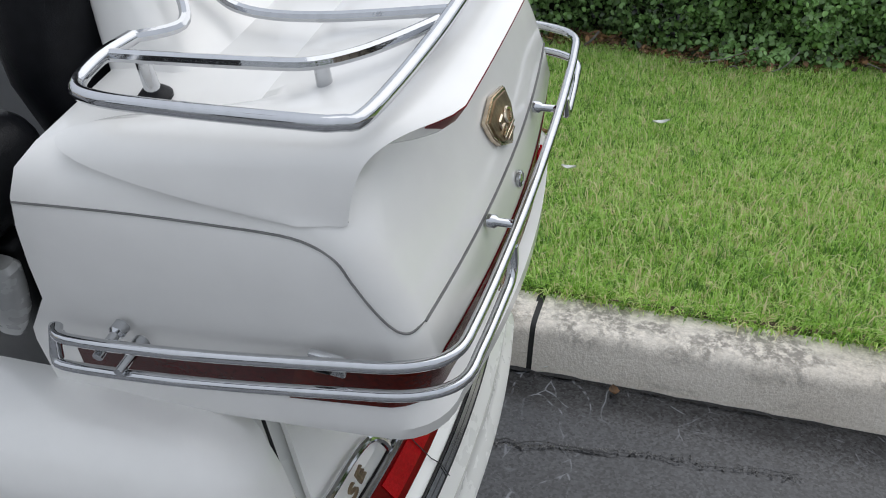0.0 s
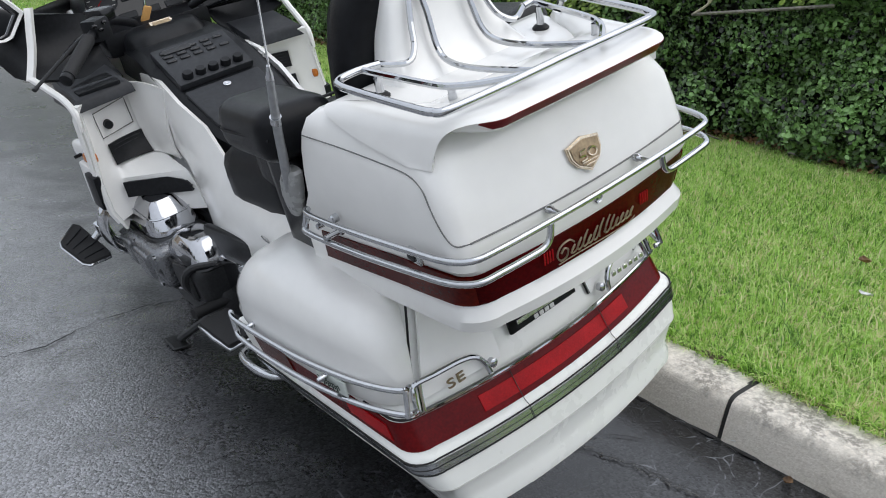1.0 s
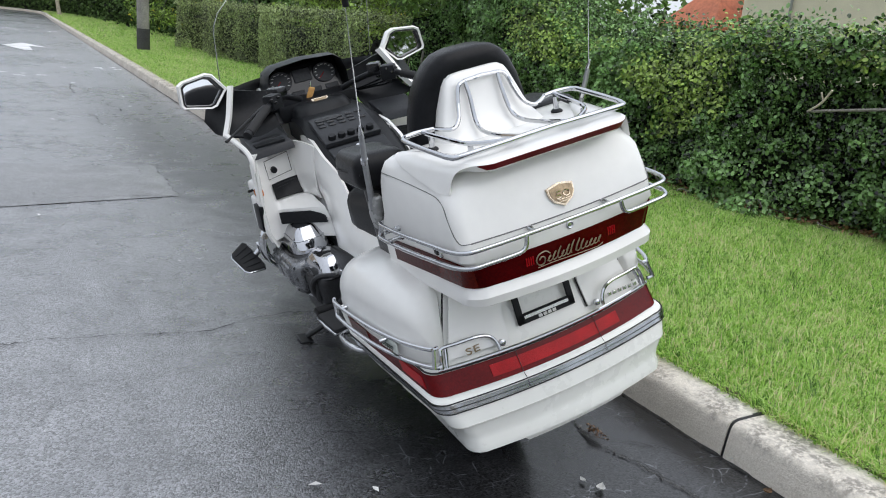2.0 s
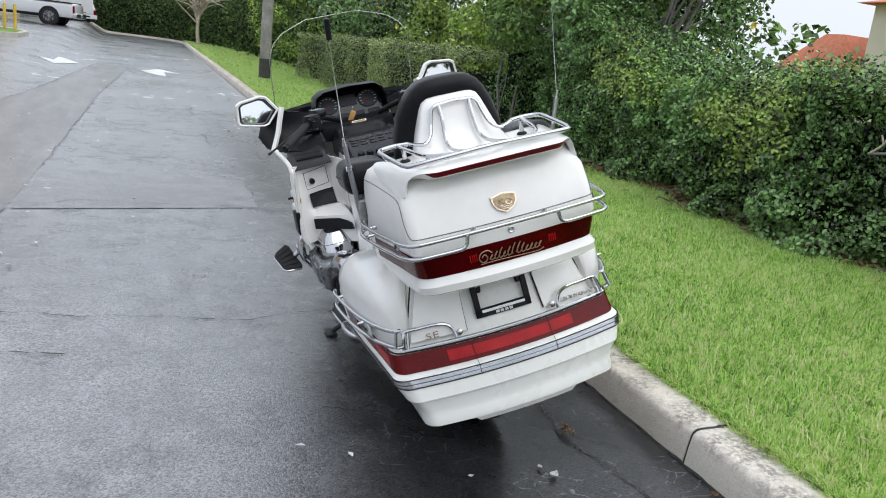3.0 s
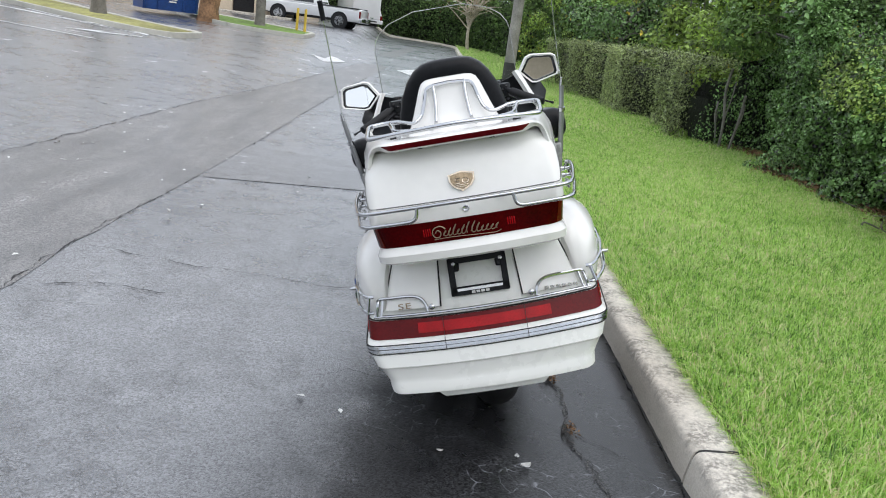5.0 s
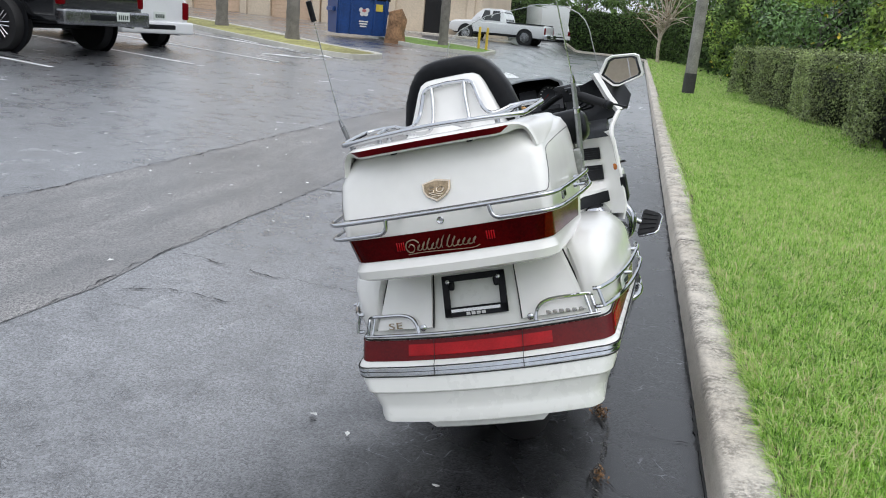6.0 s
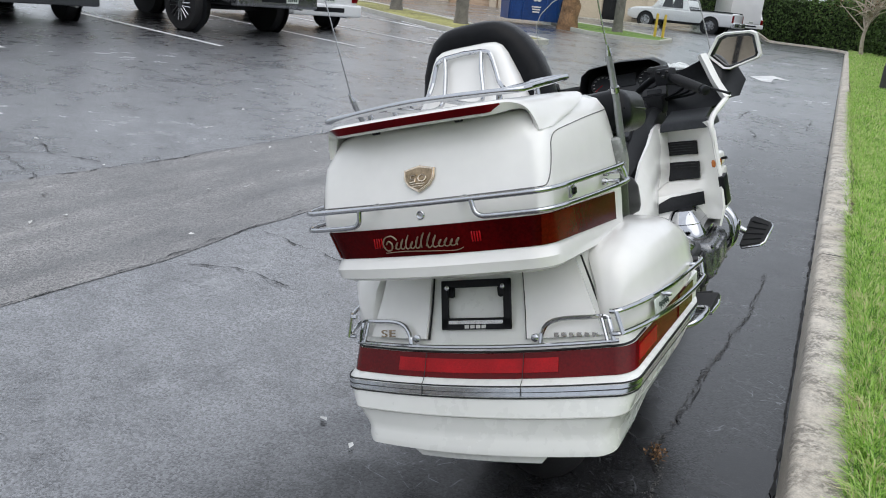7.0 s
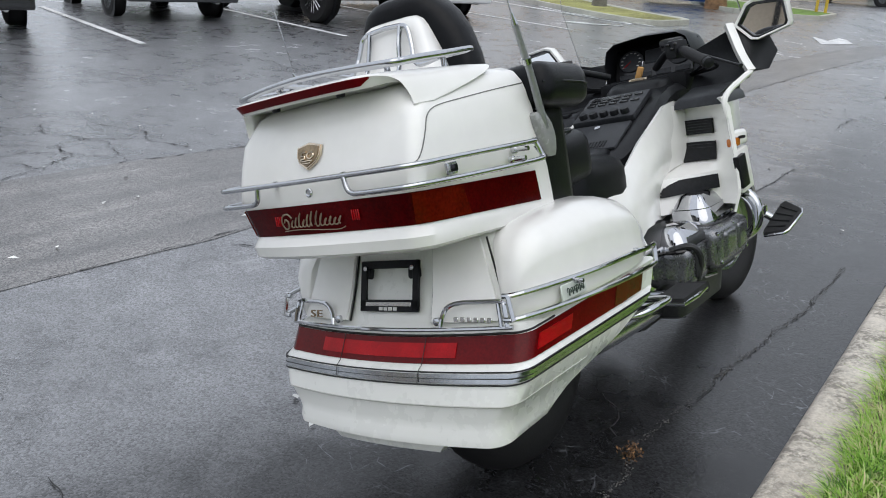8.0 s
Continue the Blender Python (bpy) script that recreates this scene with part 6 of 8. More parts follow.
    l.new(math_("MULTIPLY", math_("MULTIPLY", math_("MULTIPLY_ADD", bare, 0.72, 0.28), math_("SUBTRACT", 1.0, math_("MULTIPLY", crack, 0.8))), film), b.inputs["Coat Weight"])
    l.new(math_("MULTIPLY_ADD", bare, 0.5, 0.25), b.inputs["Specular IOR Level"])
    cr_ = n.new("ShaderNodeMapRange")
    cr_.inputs["From Min"].default_value, cr_.inputs["From Max"].default_value = 0.3, 0.7
    cr_.inputs["To Min"].default_value, cr_.inputs["To Max"].default_value = 0.14, 0.30
    l.new(tone, cr_.inputs["Value"])
    l.new(cr_.outputs["Result"], b.inputs["Coat Roughness"])
    bc = n.new("ShaderNodeBump")
    bc.inputs["Strength"].default_value, bc.inputs["Distance"].default_value = 0.42 * relief, 0.005
    l.new(math_("MULTIPLY", math_("MULTIPLY_ADD", bare, 0.78, 0.22), 0.42 * relief), bc.inputs["Strength"])
    l.new(math_("SUBTRACT", math_("SUBTRACT", fine, math_("MULTIPLY", vor.outputs["Distance"], 0.7)), math_("MULTIPLY", crack, 1.2)), bc.inputs["Height"])
    l.new(bc.outputs["Normal"], b.inputs["Coat Normal"])
    return m


ASPHALT = asphalt("damp_dark_asphalt", (0.057, 0.059, 0.065), (0.176, 0.179, 0.191), 0.28, 1.0, 0.72, kerbside=1.0, veins=0.8)
ASPHALT_OLD = asphalt("worn_brown_asphalt", (0.050, 0.047, 0.045), (0.195, 0.184, 0.176), 0.42, 0.66, 0.65, streaks=0.6)
ASPHALT_MID = asphalt("repaired_grey_asphalt", (0.060, 0.060, 0.065), (0.175, 0.175, 0.183), 0.36, 0.9, 0.8)


def axis_steps(lo, hi, near_lo, near_hi, fine, coarse):
    a = list(np.arange(near_lo, near_hi + 1e-6, fine))
    x = near_lo
    left = []
    while x > lo:
        x -= coarse
        left.append(max(x, lo))
    x = near_hi
    right = []
    while x < hi:
        x += coarse
        right.append(min(x, hi))
    return np.array(left[::-1] + a + right)


def height_sheet(name, xs, ys, zf, material):
    X, Y = np.meshgrid(xs, ys)
    v = np.stack([X, Y, zf(X, Y)], -1).reshape(-1, 3)
    nx, ny = len(xs), len(ys)
    i = (np.arange(ny - 1)[:, None] * nx + np.arange(nx - 1)[None]).reshape(-1, 1)
    return mesh_from(name, v, i + [0, 1, nx + 1, nx], material, True)


ground = tagged(height_sheet("ground", axis_steps(-500, 500, -40, 6, 0.25, 40), axis_steps(-500, 600, -8, 60, 0.5, 40), rise, ASPHALT),
                "damp dark asphalt of a parking lot and driveway", "asphalt", kind="structure")


def overlay(name, outline, material, lift=0.004, cell=0.2, label="", kind="structure", parent=None):
    """A thin layer lying on the ground inside an outline."""
    bm = bmesh.new()
    f = bm.faces.new([bm.verts.new((x, y, 0)) for x, y in outline])
    bmesh.ops.triangulate(bm, faces=[f])
    for _ in range(7):
        es = [e for e in bm.edges if e.calc_length() > cell * 4]
        if not es:
            break
        bmesh.ops.subdivide_edges(bm, edges=es, cuts=1)
        bmesh.ops.triangulate(bm, faces=[f for f in bm.faces if len(f.verts) > 3])
    for v in bm.verts:
        v.co.z = float(rise(v.co.x, v.co.y)) + lift
    bmesh.ops.recalc_face_normals(bm, faces=bm.faces)
    if sum(f.normal.z for f in bm.faces) < 0:
        bmesh.ops.reverse_faces(bm, faces=bm.faces)
    ob = part(name, bm, material, parent, label)
    if kind:
        tagged(ob, kind=kind)
    return ob


def ragged(pts, amp=0.02, steps=10):
    out = []
    for (x0, y0), (x1, y1) in zip(pts, pts[1:] + pts[:1]):
        n_ = max(2, min(steps, int(math.hypot(x1 - x0, y1 - y0) / 0.25)))
        for k in range(n_):
            t = k / n_
            j = noise.noise_vector((x0 + (x1 - x0) * t * 3.0, y0 + (y1 - y0) * t * 3.0, 3.0))
            out.append((x0 + (x1 - x0) * t + j.x * amp, y0 + (y1 - y0) * t + j.y * amp))
    return out


tagged(overlay("trench_patch", ragged([(-3.75, -1.2), (-2.25, -1.2), (-2.13, 0.24), (-2.03, 1.0), (-2.06, 1.6), (-1.93, 3.5), (-1.86, 5.2), (-1.65, 11.9), (-1.2, 20.1), (-1.55, 20.7), (-2.0, 20.0), (-2.66, 11.0), (-3.07, 7.3), (-3.25, 4.4), (-3.4, 2.4), (-3.55, 1.5)], 0.03, 14), ASPHALT_OLD, 0.0022),
       "worn brownish asphalt trench patch", "asphalt patch")
tagged(overlay("far_patch", ragged([(-1.9, 26.3), (-1.2, 26.6), (-0.6, 36.0), (-0.75, 41.0), (-1.2, 36.0)], 0.03, 8), ASPHALT_OLD, 0.0036), "worn asphalt repair patch", "asphalt patch")
tagged(overlay("square_patch", ragged([(-1.90, 3.52), (-1.56, 3.86), (-0.31, 3.80), (-0.27, 4.85), (-1.84, 5.0)], 0.02, 8), ASPHALT_MID, 0.0036), "worn asphalt repair patch", "asphalt patch")



def crack_line(pts, w, seed=0, amp=0.025, lift=0.0052):
    """A ragged dark ribbon for an open crack."""
    line = []
    for (x0, y0), (x1, y1) in zip(pts, pts[1:]):
        n_ = max(3, int(math.hypot(x1 - x0, y1 - y0) / 0.022))
        for k in range(n_):
            t = k / n_
            x, y = x0 + (x1 - x0) * t, y0 + (y1 - y0) * t
            j = noise.noise_vector((x * 7, y * 7, seed))
            i = noise.noise_vector((x * 45, y * 45, seed + 9))
            line.append((x + j.x * amp + i.x * amp * 0.5, y + j.y * amp + i.y * amp * 0.5))
    rows = []
    for k, (x, y) in enumerate(line):
        a, b = line[max(0, k - 1)], line[min(len(line) - 1, k + 1)]
        t = Vector((b[0] - a[0], b[1] - a[1], 0)).normalized()
        ww = w * (0.15 + 2.2 * abs(noise.noise((x * 9, y * 9, seed))) * (0.6 + abs(noise.noise((x * 50, y * 50, seed)))))
        z = float(rise(x, y)) + lift
        rows.append([(x - t.y * ww, y + t.x * ww, z), (x + t.y * ww, y - t.x * ww, z)])
    bm = bmesh.new()
    v = [[bm.verts.new(p) for p in r] for r in rows]
    for a, b in zip(v, v[1:]):
        bm.faces.new((a[0], a[1], b[1], b[0]))
    return bm


CRACKS = [
    ([(-2.06, 0.97), (-1.91, 1.02), (-1.73, 1.10), (-1.40, 1.06)], 0.006),
    ([(-1.98, 1.62), (-1.79, 1.57), (-1.17, 1.45), (-1.02, 1.48), (-0.78, 1.38), (-0.45, 1.49), (-0.2, 1.50), (0.1, 1.6)], 0.005),
    ([(-2.13, 0.24), (-2.05, 1.0), (-2.07, 1.6), (-1.93, 3.5), (-1.56, 3.86)], 0.005),
    ([(0.42, 2.76), (0.40, 2.13), (0.33, 1.6), (0.295, 1.30), (0.26, 0.95), (0.225, 0.63), (0.27, 0.50), (0.24, 0.24), (0.22, 0.17), (0.28, -0.14), (0.32, -0.36), (0.34, -0.7)], 0.0055),
    ([(0.26, 0.51), (0.42, 0.50), (0.56, 0.49)], 0.004),
    ([(0.225, 0.63), (0.16, 0.72), (0.05, 0.86), (-0.04, 0.98)], 0.004),
    ([(0.23, 0.20), (0.30, 0.12), (0.38, 0.02)], 0.004),
    ([(-3.55, 1.5), (-3.4, 2.4), (-3.25, 4.4), (-3.07, 7.3), (-2.66, 11.0), (-2.0, 20.0)], 0.007),
    ([(-1.86, 5.2), (-1.65, 11.9), (-1.2, 20.0)], 0.006),
    ([(-5.2, 1.3), (-4.6, 1.65), (-4.1, 1.75), (-3.55, 1.55)], 0.005),
    ([(-1.1, -0.6), (-0.9, -0.45), (-0.75, -0.5), (-0.5, -0.35)], 0.003),
    ([(-0.30, 11.1), (-0.34, 10.5), (-0.36, 9.8)], 0.008),
    ([(-0.11, 8.8), (-0.04, 8.5), (-0.02, 8.3), (0.02, 8.0)], 0.008),
    ([(-0.37, 7.8), (-0.36, 7.45), (-0.39, 7.2), (-0.38, 7.0)], 0.007),
    ([(-1.08, 8.38), (-0.92, 8.42)], 0.006),
    ([(0.56, 10.9), (0.54, 10.2), (0.51, 9.5)], 0.008),
    ([(-9.05, 4.73), (-8.3, 4.93), (-8.32, 4.5), (-7.6, 4.27)], 0.010),
    ([(-6.97, 5.51), (-6.58, 5.61), (-6.22, 5.41), (-5.9, 5.38), (-5.6, 5.32), (-5.15, 5.14)], 0.009),
    ([(-5.16, 6.53), (-4.9, 6.4), (-4.62, 6.23)], 0.008),
    ([(-4.6, 2.05), (-4.2, 2.15), (-3.95, 2.0), (-3.6, 2.1)], 0.008),
    ([(-4.45, 1.15), (-4.2, 1.45), (-4.25, 1.72), (-4.0, 2.0)], 0.008),
    ([(-4.2, 1.45), (-3.9, 1.4), (-3.7, 1.6)], 0.008),
    ([(-3.9, 1.4), (-3.75, 1.1), (-3.62, 0.8)], 0.008),
    ([(-4.5, 0.95), (-4.1, 1.0), (-3.75, 1.1)], 0.007),
    ([(-4.1, 1.0), (-4.15, 1.25), (-3.9, 1.4)], 0.007),
    ([(-4.9, 1.75), (-4.55, 1.6), (-4.2, 1.72)], 0.007),
    ([(-0.75, 0.35), (-0.55, 0.5), (-0.35, 0.42), (-0.2, 0.55)], 0.003),
    ([(-1.56, 3.86), (-0.31, 3.80), (-0.27, 4.85), (-1.0, 4.93), (-1.84, 5.0)], 0.0028),
]
for k, (pts, w) in enumerate(CRACKS):
    tagged(part("crack", crack_line(pts, w * (0.55 if k in (2, 3, 8) else 1.0 if k == 7 else 0.75), seed=k * 3.7, amp=0.035), ASPHALT_CRACK, ground), kind="structure")

# painted lines: stall lines, hatching and lane arrows
def stripe(name, x0, y0, x1, y1, w, parent=None):
    t = Vector((x1 - x0, y1 - y0, 0)).normalized() * (w / 2)
    return overlay(name, [(x0 - t.y, y0 + t.x), (x1 - t.y, y1 + t.x), (x1 + t.y, y1 - t.x), (x0 + t.y, y0 - t.x)], LINE, 0.008, 0.12, kind="")


for (x0, y0, x1, y1) in ((-8.66, 5.25, -14.2, 6.95), (-8.1, 8.65, -13.6, 10.35), (-7.40, 11.58, -12.9, 13.65), (-6.80, 14.12, -12.3, 16.35), (-6.15, 17.15, -13.6, 20.9)):
    tagged(stripe("stall_line", x0, y0, x1, y1, 0.11), "white painted parking stall line", "road marking", "stall lines", "structure")
for x0, y0, x1, y1 in ((-12.2, 20.2, -6.7, 17.05), (-11.0, 20.3, -9.6, 19.1), (-9.5, 19.5, -8.1, 18.0), (-8.1, 18.55, -6.75, 17.15)):
    tagged(stripe("hatch_line", x0, y0, x1, y1, 0.10), "white hatching beside the island", "road marking", "hatching", "structure")


def arrow(x, y, turn, k=1.0):
    pts = [(-0.07, -1.0), (0.07, -1.0), (0.07, 0.1), (0.36, 0.0), (0.0, 1.0), (-0.36, 0.0), (-0.07, 0.1)]
    c, s = math.cos(radians(turn)), math.sin(radians(turn))
    return tagged(overlay("lane_arrow", [(x + k * (c * a - s * b), y + k * (s * a + c * b)) for a, b in pts], LINE, 0.008, 0.12, kind=""), "white painted lane arrow", "road marking", "lane arrows", "structure")


arrow(-0.46, 19.3, 0, 1.3)
arrow(-2.8, 19.95, 180, 1.3)
arrow(-7.35, 16.05, 108, 0.8)

# ---- kerb of cast sections ----
PROFILE = [(0.0, 0.0), (0.007, 0.05), (0.014, 0.094), (0.019, 0.108), (0.030, 0.118), (0.048, 0.1225), (0.120, 0.125), (0.172, 0.125), (0.184, 0.119), (0.190, 0.0)]


def kerb_section(line):
    """A length of kerb along ground points; the roadway lies on the line's left."""
    rows = []
    for k, (x, y) in enumerate(line):
        a, b = line[max(0, k - 1)], line[min(len(line) - 1, k + 1)]
        t = Vector((b[0] - a[0], b[1] - a[1], 0)).normalized()
        z = float(rise(x, y)) - 0.02
        rough = noise.noise((x * 6, y * 6, 0)) * 0.003
        rows.append([(x + t.y * d, y - t.x * d, z + (h + 0.02 if h else 0) + (rough if h > 0.09 else 0)) for d, h in PROFILE])
    return loft(rows)


kerb = tagged(new("kerb"), "weathered grey concrete kerb along the lawn", "kerb", kind="structure")
joints = [-6.22, -3.15, -0.088] + [-0.088 + 3.06 * k for k in range(1, 16)]
for a, b in zip(joints, joints[1:]):
    a, b = a + 0.007, b - 0.007
    part("kerb_section", kerb_section([(kerb_x(a + (b - a) * k / 24), a + (b - a) * k / 24) for k in range(25)]), CONCRETE, kerb)
for y in joints[1:-1]:
    part("kerb_joint", kerb_section([(kerb_x(y) + 0.007, y - 0.009), (kerb_x(y) + 0.007, y + 0.009)]), SEAM, kerb)
far = [(kerb_x(45.9), 45.9), (1.90, 49.0), (1.75, 52.0), (0.9, 55.0), (-0.8, 57.2), (-3.5, 58.8), (-9.0, 61.5)]
far = [(p.x, p.y) for p in glide([(x, y, 0) for x, y in far], 5)]
for k in range(0, len(far) - 1, 5):
    part("kerb_section", kerb_section(far[k:k + 6]), CONCRETE, kerb)
tagged(part("kerb_gutter", crack_line([(kerb_x(y) - 0.006, y) for y in (-6, -3, 0, 3, 6, 12, 20, 45)], 0.007, seed=5, amp=0.004), ASPHALT_CRACK, kerb), kind="structure")

# ---- lawn ----
def lawn_z(x, y):
    return rise(x, y) + 0.105 + 0.012 * np.sin(x * 2.3 + y * 0.9) * np.clip(x - 1.0, 0, 1)


lawn_ys = axis_steps(-200, 62, -8, 52, 0.5, 10)
lawn_us = np.concatenate([np.linspace(0.17, 6, 24), np.array([9, 14, 25, 60, 200])])
U, Y = np.meshgrid(lawn_us, lawn_ys)
X = kerb_x(np.clip(Y, -10, 60)) + U
v = np.stack([X, Y, lawn_z(X, Y)], -1).reshape(-1, 3)
nx, ny = len(lawn_us), len(lawn_ys)
i = (np.arange(ny - 1)[:, None] * nx + np.arange(nx - 1)[None]).reshape(-1, 1)
tagged(mesh_from("lawn_ground", v, i + [0, 1, nx + 1, nx], SOIL, True), "soil and thatch under the lawn", "lawn", kind="structure")


def blades(name, n, x_range, y_range, tall, width, bent=True, edge=False):
    """Mown blades that lie over every which way; bent ones have a knee, far ones are single slips."""
    y = rng.uniform(*y_range, n)
    u = rng.uniform(*x_range, n)
    x = kerb_x(y) + u
    z = lawn_z(x, y)
    h = tall * rng.uniform(0.45, 1.25, n) * (1 + 0.18 * np.sin(x * 5.1 + 2 * np.sin(y * 3.7)) * np.sin(y * 4.3 + 1.7 * np.sin(x * 2.9)))
    a = rng.uniform(0, 2 * np.pi, n)
    lean = rng.uniform(0.35, 1.35, n) * h
    lx, ly = np.cos(a) * lean, np.sin(a) * lean
    if edge:
        lx = -np.abs(lx) * 1.3
    b = a + rng.uniform(0.8, 2.2, n)
    k_ = width * rng.uniform(0.6, 1.3, n)
    base = np.stack([x, y, z - 0.01], -1)
    W = np.stack([np.cos(b) * k_, np.sin(b) * k_, 0 * x], -1)
    tip = np.stack([x + lx, y + ly, z + h * np.where(lean > h, 0.72, 0.95)], -1)
    if bent:
        mid = np.stack([x + lx * 0.35, y + ly * 0.35, z + h * 0.66], -1)
        v = np.stack([base - W, base + W, mid + W * 0.8, mid - W * 0.8, tip], 1).reshape(-1, 3)
        k = np.arange(n)[:, None] * 5
        f = np.concatenate([k + [0, 1, 2], k + [0, 2, 3], k + [3, 2, 4]])
    else:
        v = np.stack([base - W, base + W, tip], 1).reshape(-1, 3)
        f = np.arange(n)[:, None] * 3 + [0, 1, 2]
    return tagged(mesh_from(name, v, f, GRASS), "bright green mown lawn grass", "grass", kind="stuff")


blades("grass", 215000, (0.20, 2.9), (-2.0, 3.0), 0.036, 0.0022)
blades("grass", 42000, (0.20, 2.9), (-2.0, 3.4), 0.062, 0.0024)
blades("grass", 90000, (2.9, 4.0), (-2.4, 3.4), 0.038, 0.0030, False)
blades("grass", 240000, (0.20, 4.1), (3.0, 9.0), 0.038, 0.0040, False)
blades("grass", 130000, (0.20, 4.2), (9.0, 24.0), 0.050, 0.0080, False)
blades("grass", 30000, (0.20, 5.0), (24.0, 54.0), 0.07, 0.016, False)
blades("grass", 60000, (0.20, 4.2), (-9.0, -2.0), 0.045, 0.0062, False)
blades("edge_grass", 9000, (0.165, 0.235), (-2.4, 4.0), 0.060, 0.0022, True, True)
blades("edge_grass", 6000, (0.165, 0.25), (4.0, 16.0), 0.060, 0.0040, False, True)
tagged(part("soil_edge", crack_line([(kerb_x(y) + 0.192, y) for y in (-6, -3, 0, 3, 6, 12, 20)], 0.016, seed=11, amp=0.012, lift=0.127), surface("bare_brown_soil", (0.10, 0.07, 0.045), 0.95, vary=0.5, scales=(9, 70), bump=0.8, bump_scale=120, depth=0.006), kerb), kind="structure")

# ---- hedge and trees ----
def front_x(y):
    return 3.80 + 0.38 * np.clip((y - 7.4) / 0.6, 0, 1) * np.clip((9.75 - y) / 0.3, 0, 1) + 0.30 * np.clip((y - 4.8) / 0.8, 0, 1) * np.clip((9.6 - y) / 0.5, 0, 1) + 0.16 * np.sin(y * 1.7) + 0.10 * np.sin(y * 4.1 + 1) - 0.035 * np.clip(y - 9, 0, 13)


def hedge_top(y):
    base = 1.48 - 0.26 * np.clip((y - 2.3) / 1.2, 0, 1) + 0.06 * np.sin(y * 1.9 + 0.6) + 0.05 * np.sin(y * 4.7) + 0.80 * np.clip((y - 5.2) / 1.8, 0, 1)
    return np.where(y > 9.6, 1.30 + 0.02 * np.sin(y * 3), base)


def hedge(name, y0, y1, n, size, material, label, thick=1.1, rough=0.16, oval=False):
    """A leafy wall: a dark core, coloured as the shade within, inside a skin of leaves."""
    top = tagged(new(name), label, "hedge")
    ys = np.linspace(y0, y1, max(6, int((y1 - y0) / 0.4)))
    rows = []
    for y in ys:
        fx, ht, g = float(front_x(y)) + 0.42, float(hedge_top(y)) - 0.30, float(rise(4, y)) + 0.08
        end = 0.25 if y in (ys[0], ys[-1]) else 1.0
        rows.append([(fx + 0.08, y, g), (fx, y, g + 0.3), (fx + 0.02, y, g + (ht - g) * 0.75), (fx + 0.15, y, g + (ht - g) * end), (fx + thick - 0.15, y, g + (ht - g) * end), (fx + thick, y, g)])
    part("thicket", loft(rows), SHADE_CORE, top)
    y = rng.uniform(y0, y1, n)
    face = rng.random(n)
    on_top = face > 0.74
    g = rise(4, y) + 0.12
    ht = hedge_top(y)
    zz = g + (ht - g) * rng.uniform(0.0, 1.0, n) ** 0.9
    bump = np.array([noise.noise((a * 1.6, b * 1.6, 2.0)) + 0.55 * noise.noise((a * 4.6, b * 4.6, 5.0)) + 0.3 * noise.noise((a * 9, b * 9, 7.0)) for a, b in zip(y, zz)])
    x = front_x(y) + 0.10 - rough * bump + np.abs(rng.normal(0, 0.10, n)) - 0.05 + 0.22 * np.clip((zz - g) / (ht - g) - 0.8, 0, 1) - 0.10 * np.clip(1 - (zz - g) / 0.5, 0, 1) * (rough > 0.2)
    x = np.where(on_top, front_x(y) + rng.uniform(0.0, thick, n), x)
    zz = np.where(on_top, ht + (0.25 if rough > 0.2 else 0.05) * bump + rng.normal(0, 0.05, n), zz)
    nor = np.where(on_top[:, None], [-0.2, 0, 1.0], [-1.0, -0.15, 0.35])
    lv = leaves("leaves", np.stack([x, y, zz], -1), nor, size, material, 0.75, oval=oval)
    lv.parent = top
    return top


first = hedge("wild_hedge", -4.0, 5.2, 128000, 0.037, LEAF, "overgrown dark green hedge of glossy leaves along the lawn", rough=0.44, oval=True)
n = 34000
yy, kk = rng.uniform(-4, 6.5, n), rng.random(n) ** 0.8
spot = np.array([noise.noise((a * 0.8, b * 2.2, 8.0)) for a, b in zip(yy, kk)])
keep = (spot > 0.26 - 0.65 * np.clip((kk - 0.70) / 0.25, 0, 1)) & (kk > 0.36 + 0.2 * np.sin(yy * 1.1)) & (rng.random(n) < 0.55 + 0.45 * kk)
yy, kk = yy[keep], kk[keep]
crown = np.clip((kk - 0.80) / 0.2, 0, 1)
zz = 0.25 + (hedge_top(yy) + 0.05 - 0.25) * kk + rng.uniform(-0.02, 0.16, len(yy)) * crown
young = leaves("young_leaves", np.stack([front_x(yy) + 0.02 - 0.30 * spot[keep] + rng.normal(0, 0.06, len(yy)) + rng.uniform(0, 0.55, len(yy)) * crown, yy, zz], -1), np.tile([-1.0, -0.2, 0.5], (len(yy), 1)) + crown[:, None] * [0.6, 0, 0.6], 0.036, LEAF_YOUNG, oval=True)
young.parent = first
hedge("wild_hedge", 5.2, 9.6, 48000, 0.046, LEAF, "overgrown dark green hedge, taller and darker, along the lawn", rough=0.40)
hedge("clipped_hedge", 9.8, 21.4, 62000, 0.040, LEAF_OLIVE, "neatly clipped box-shaped hedge", 1.2, 0.05)


BARK_PALE = surface("bleached_dead_wood", (0.50, 0.44, 0.35), 0.85, vary=0.25, scales=(8, 60), bump=0.5, bump_scale=90, depth=0.004)


def twig(points, r, parent, bark=BARK):
    return part("twig", tube(glide(points, 4), r, 6), bark, parent)


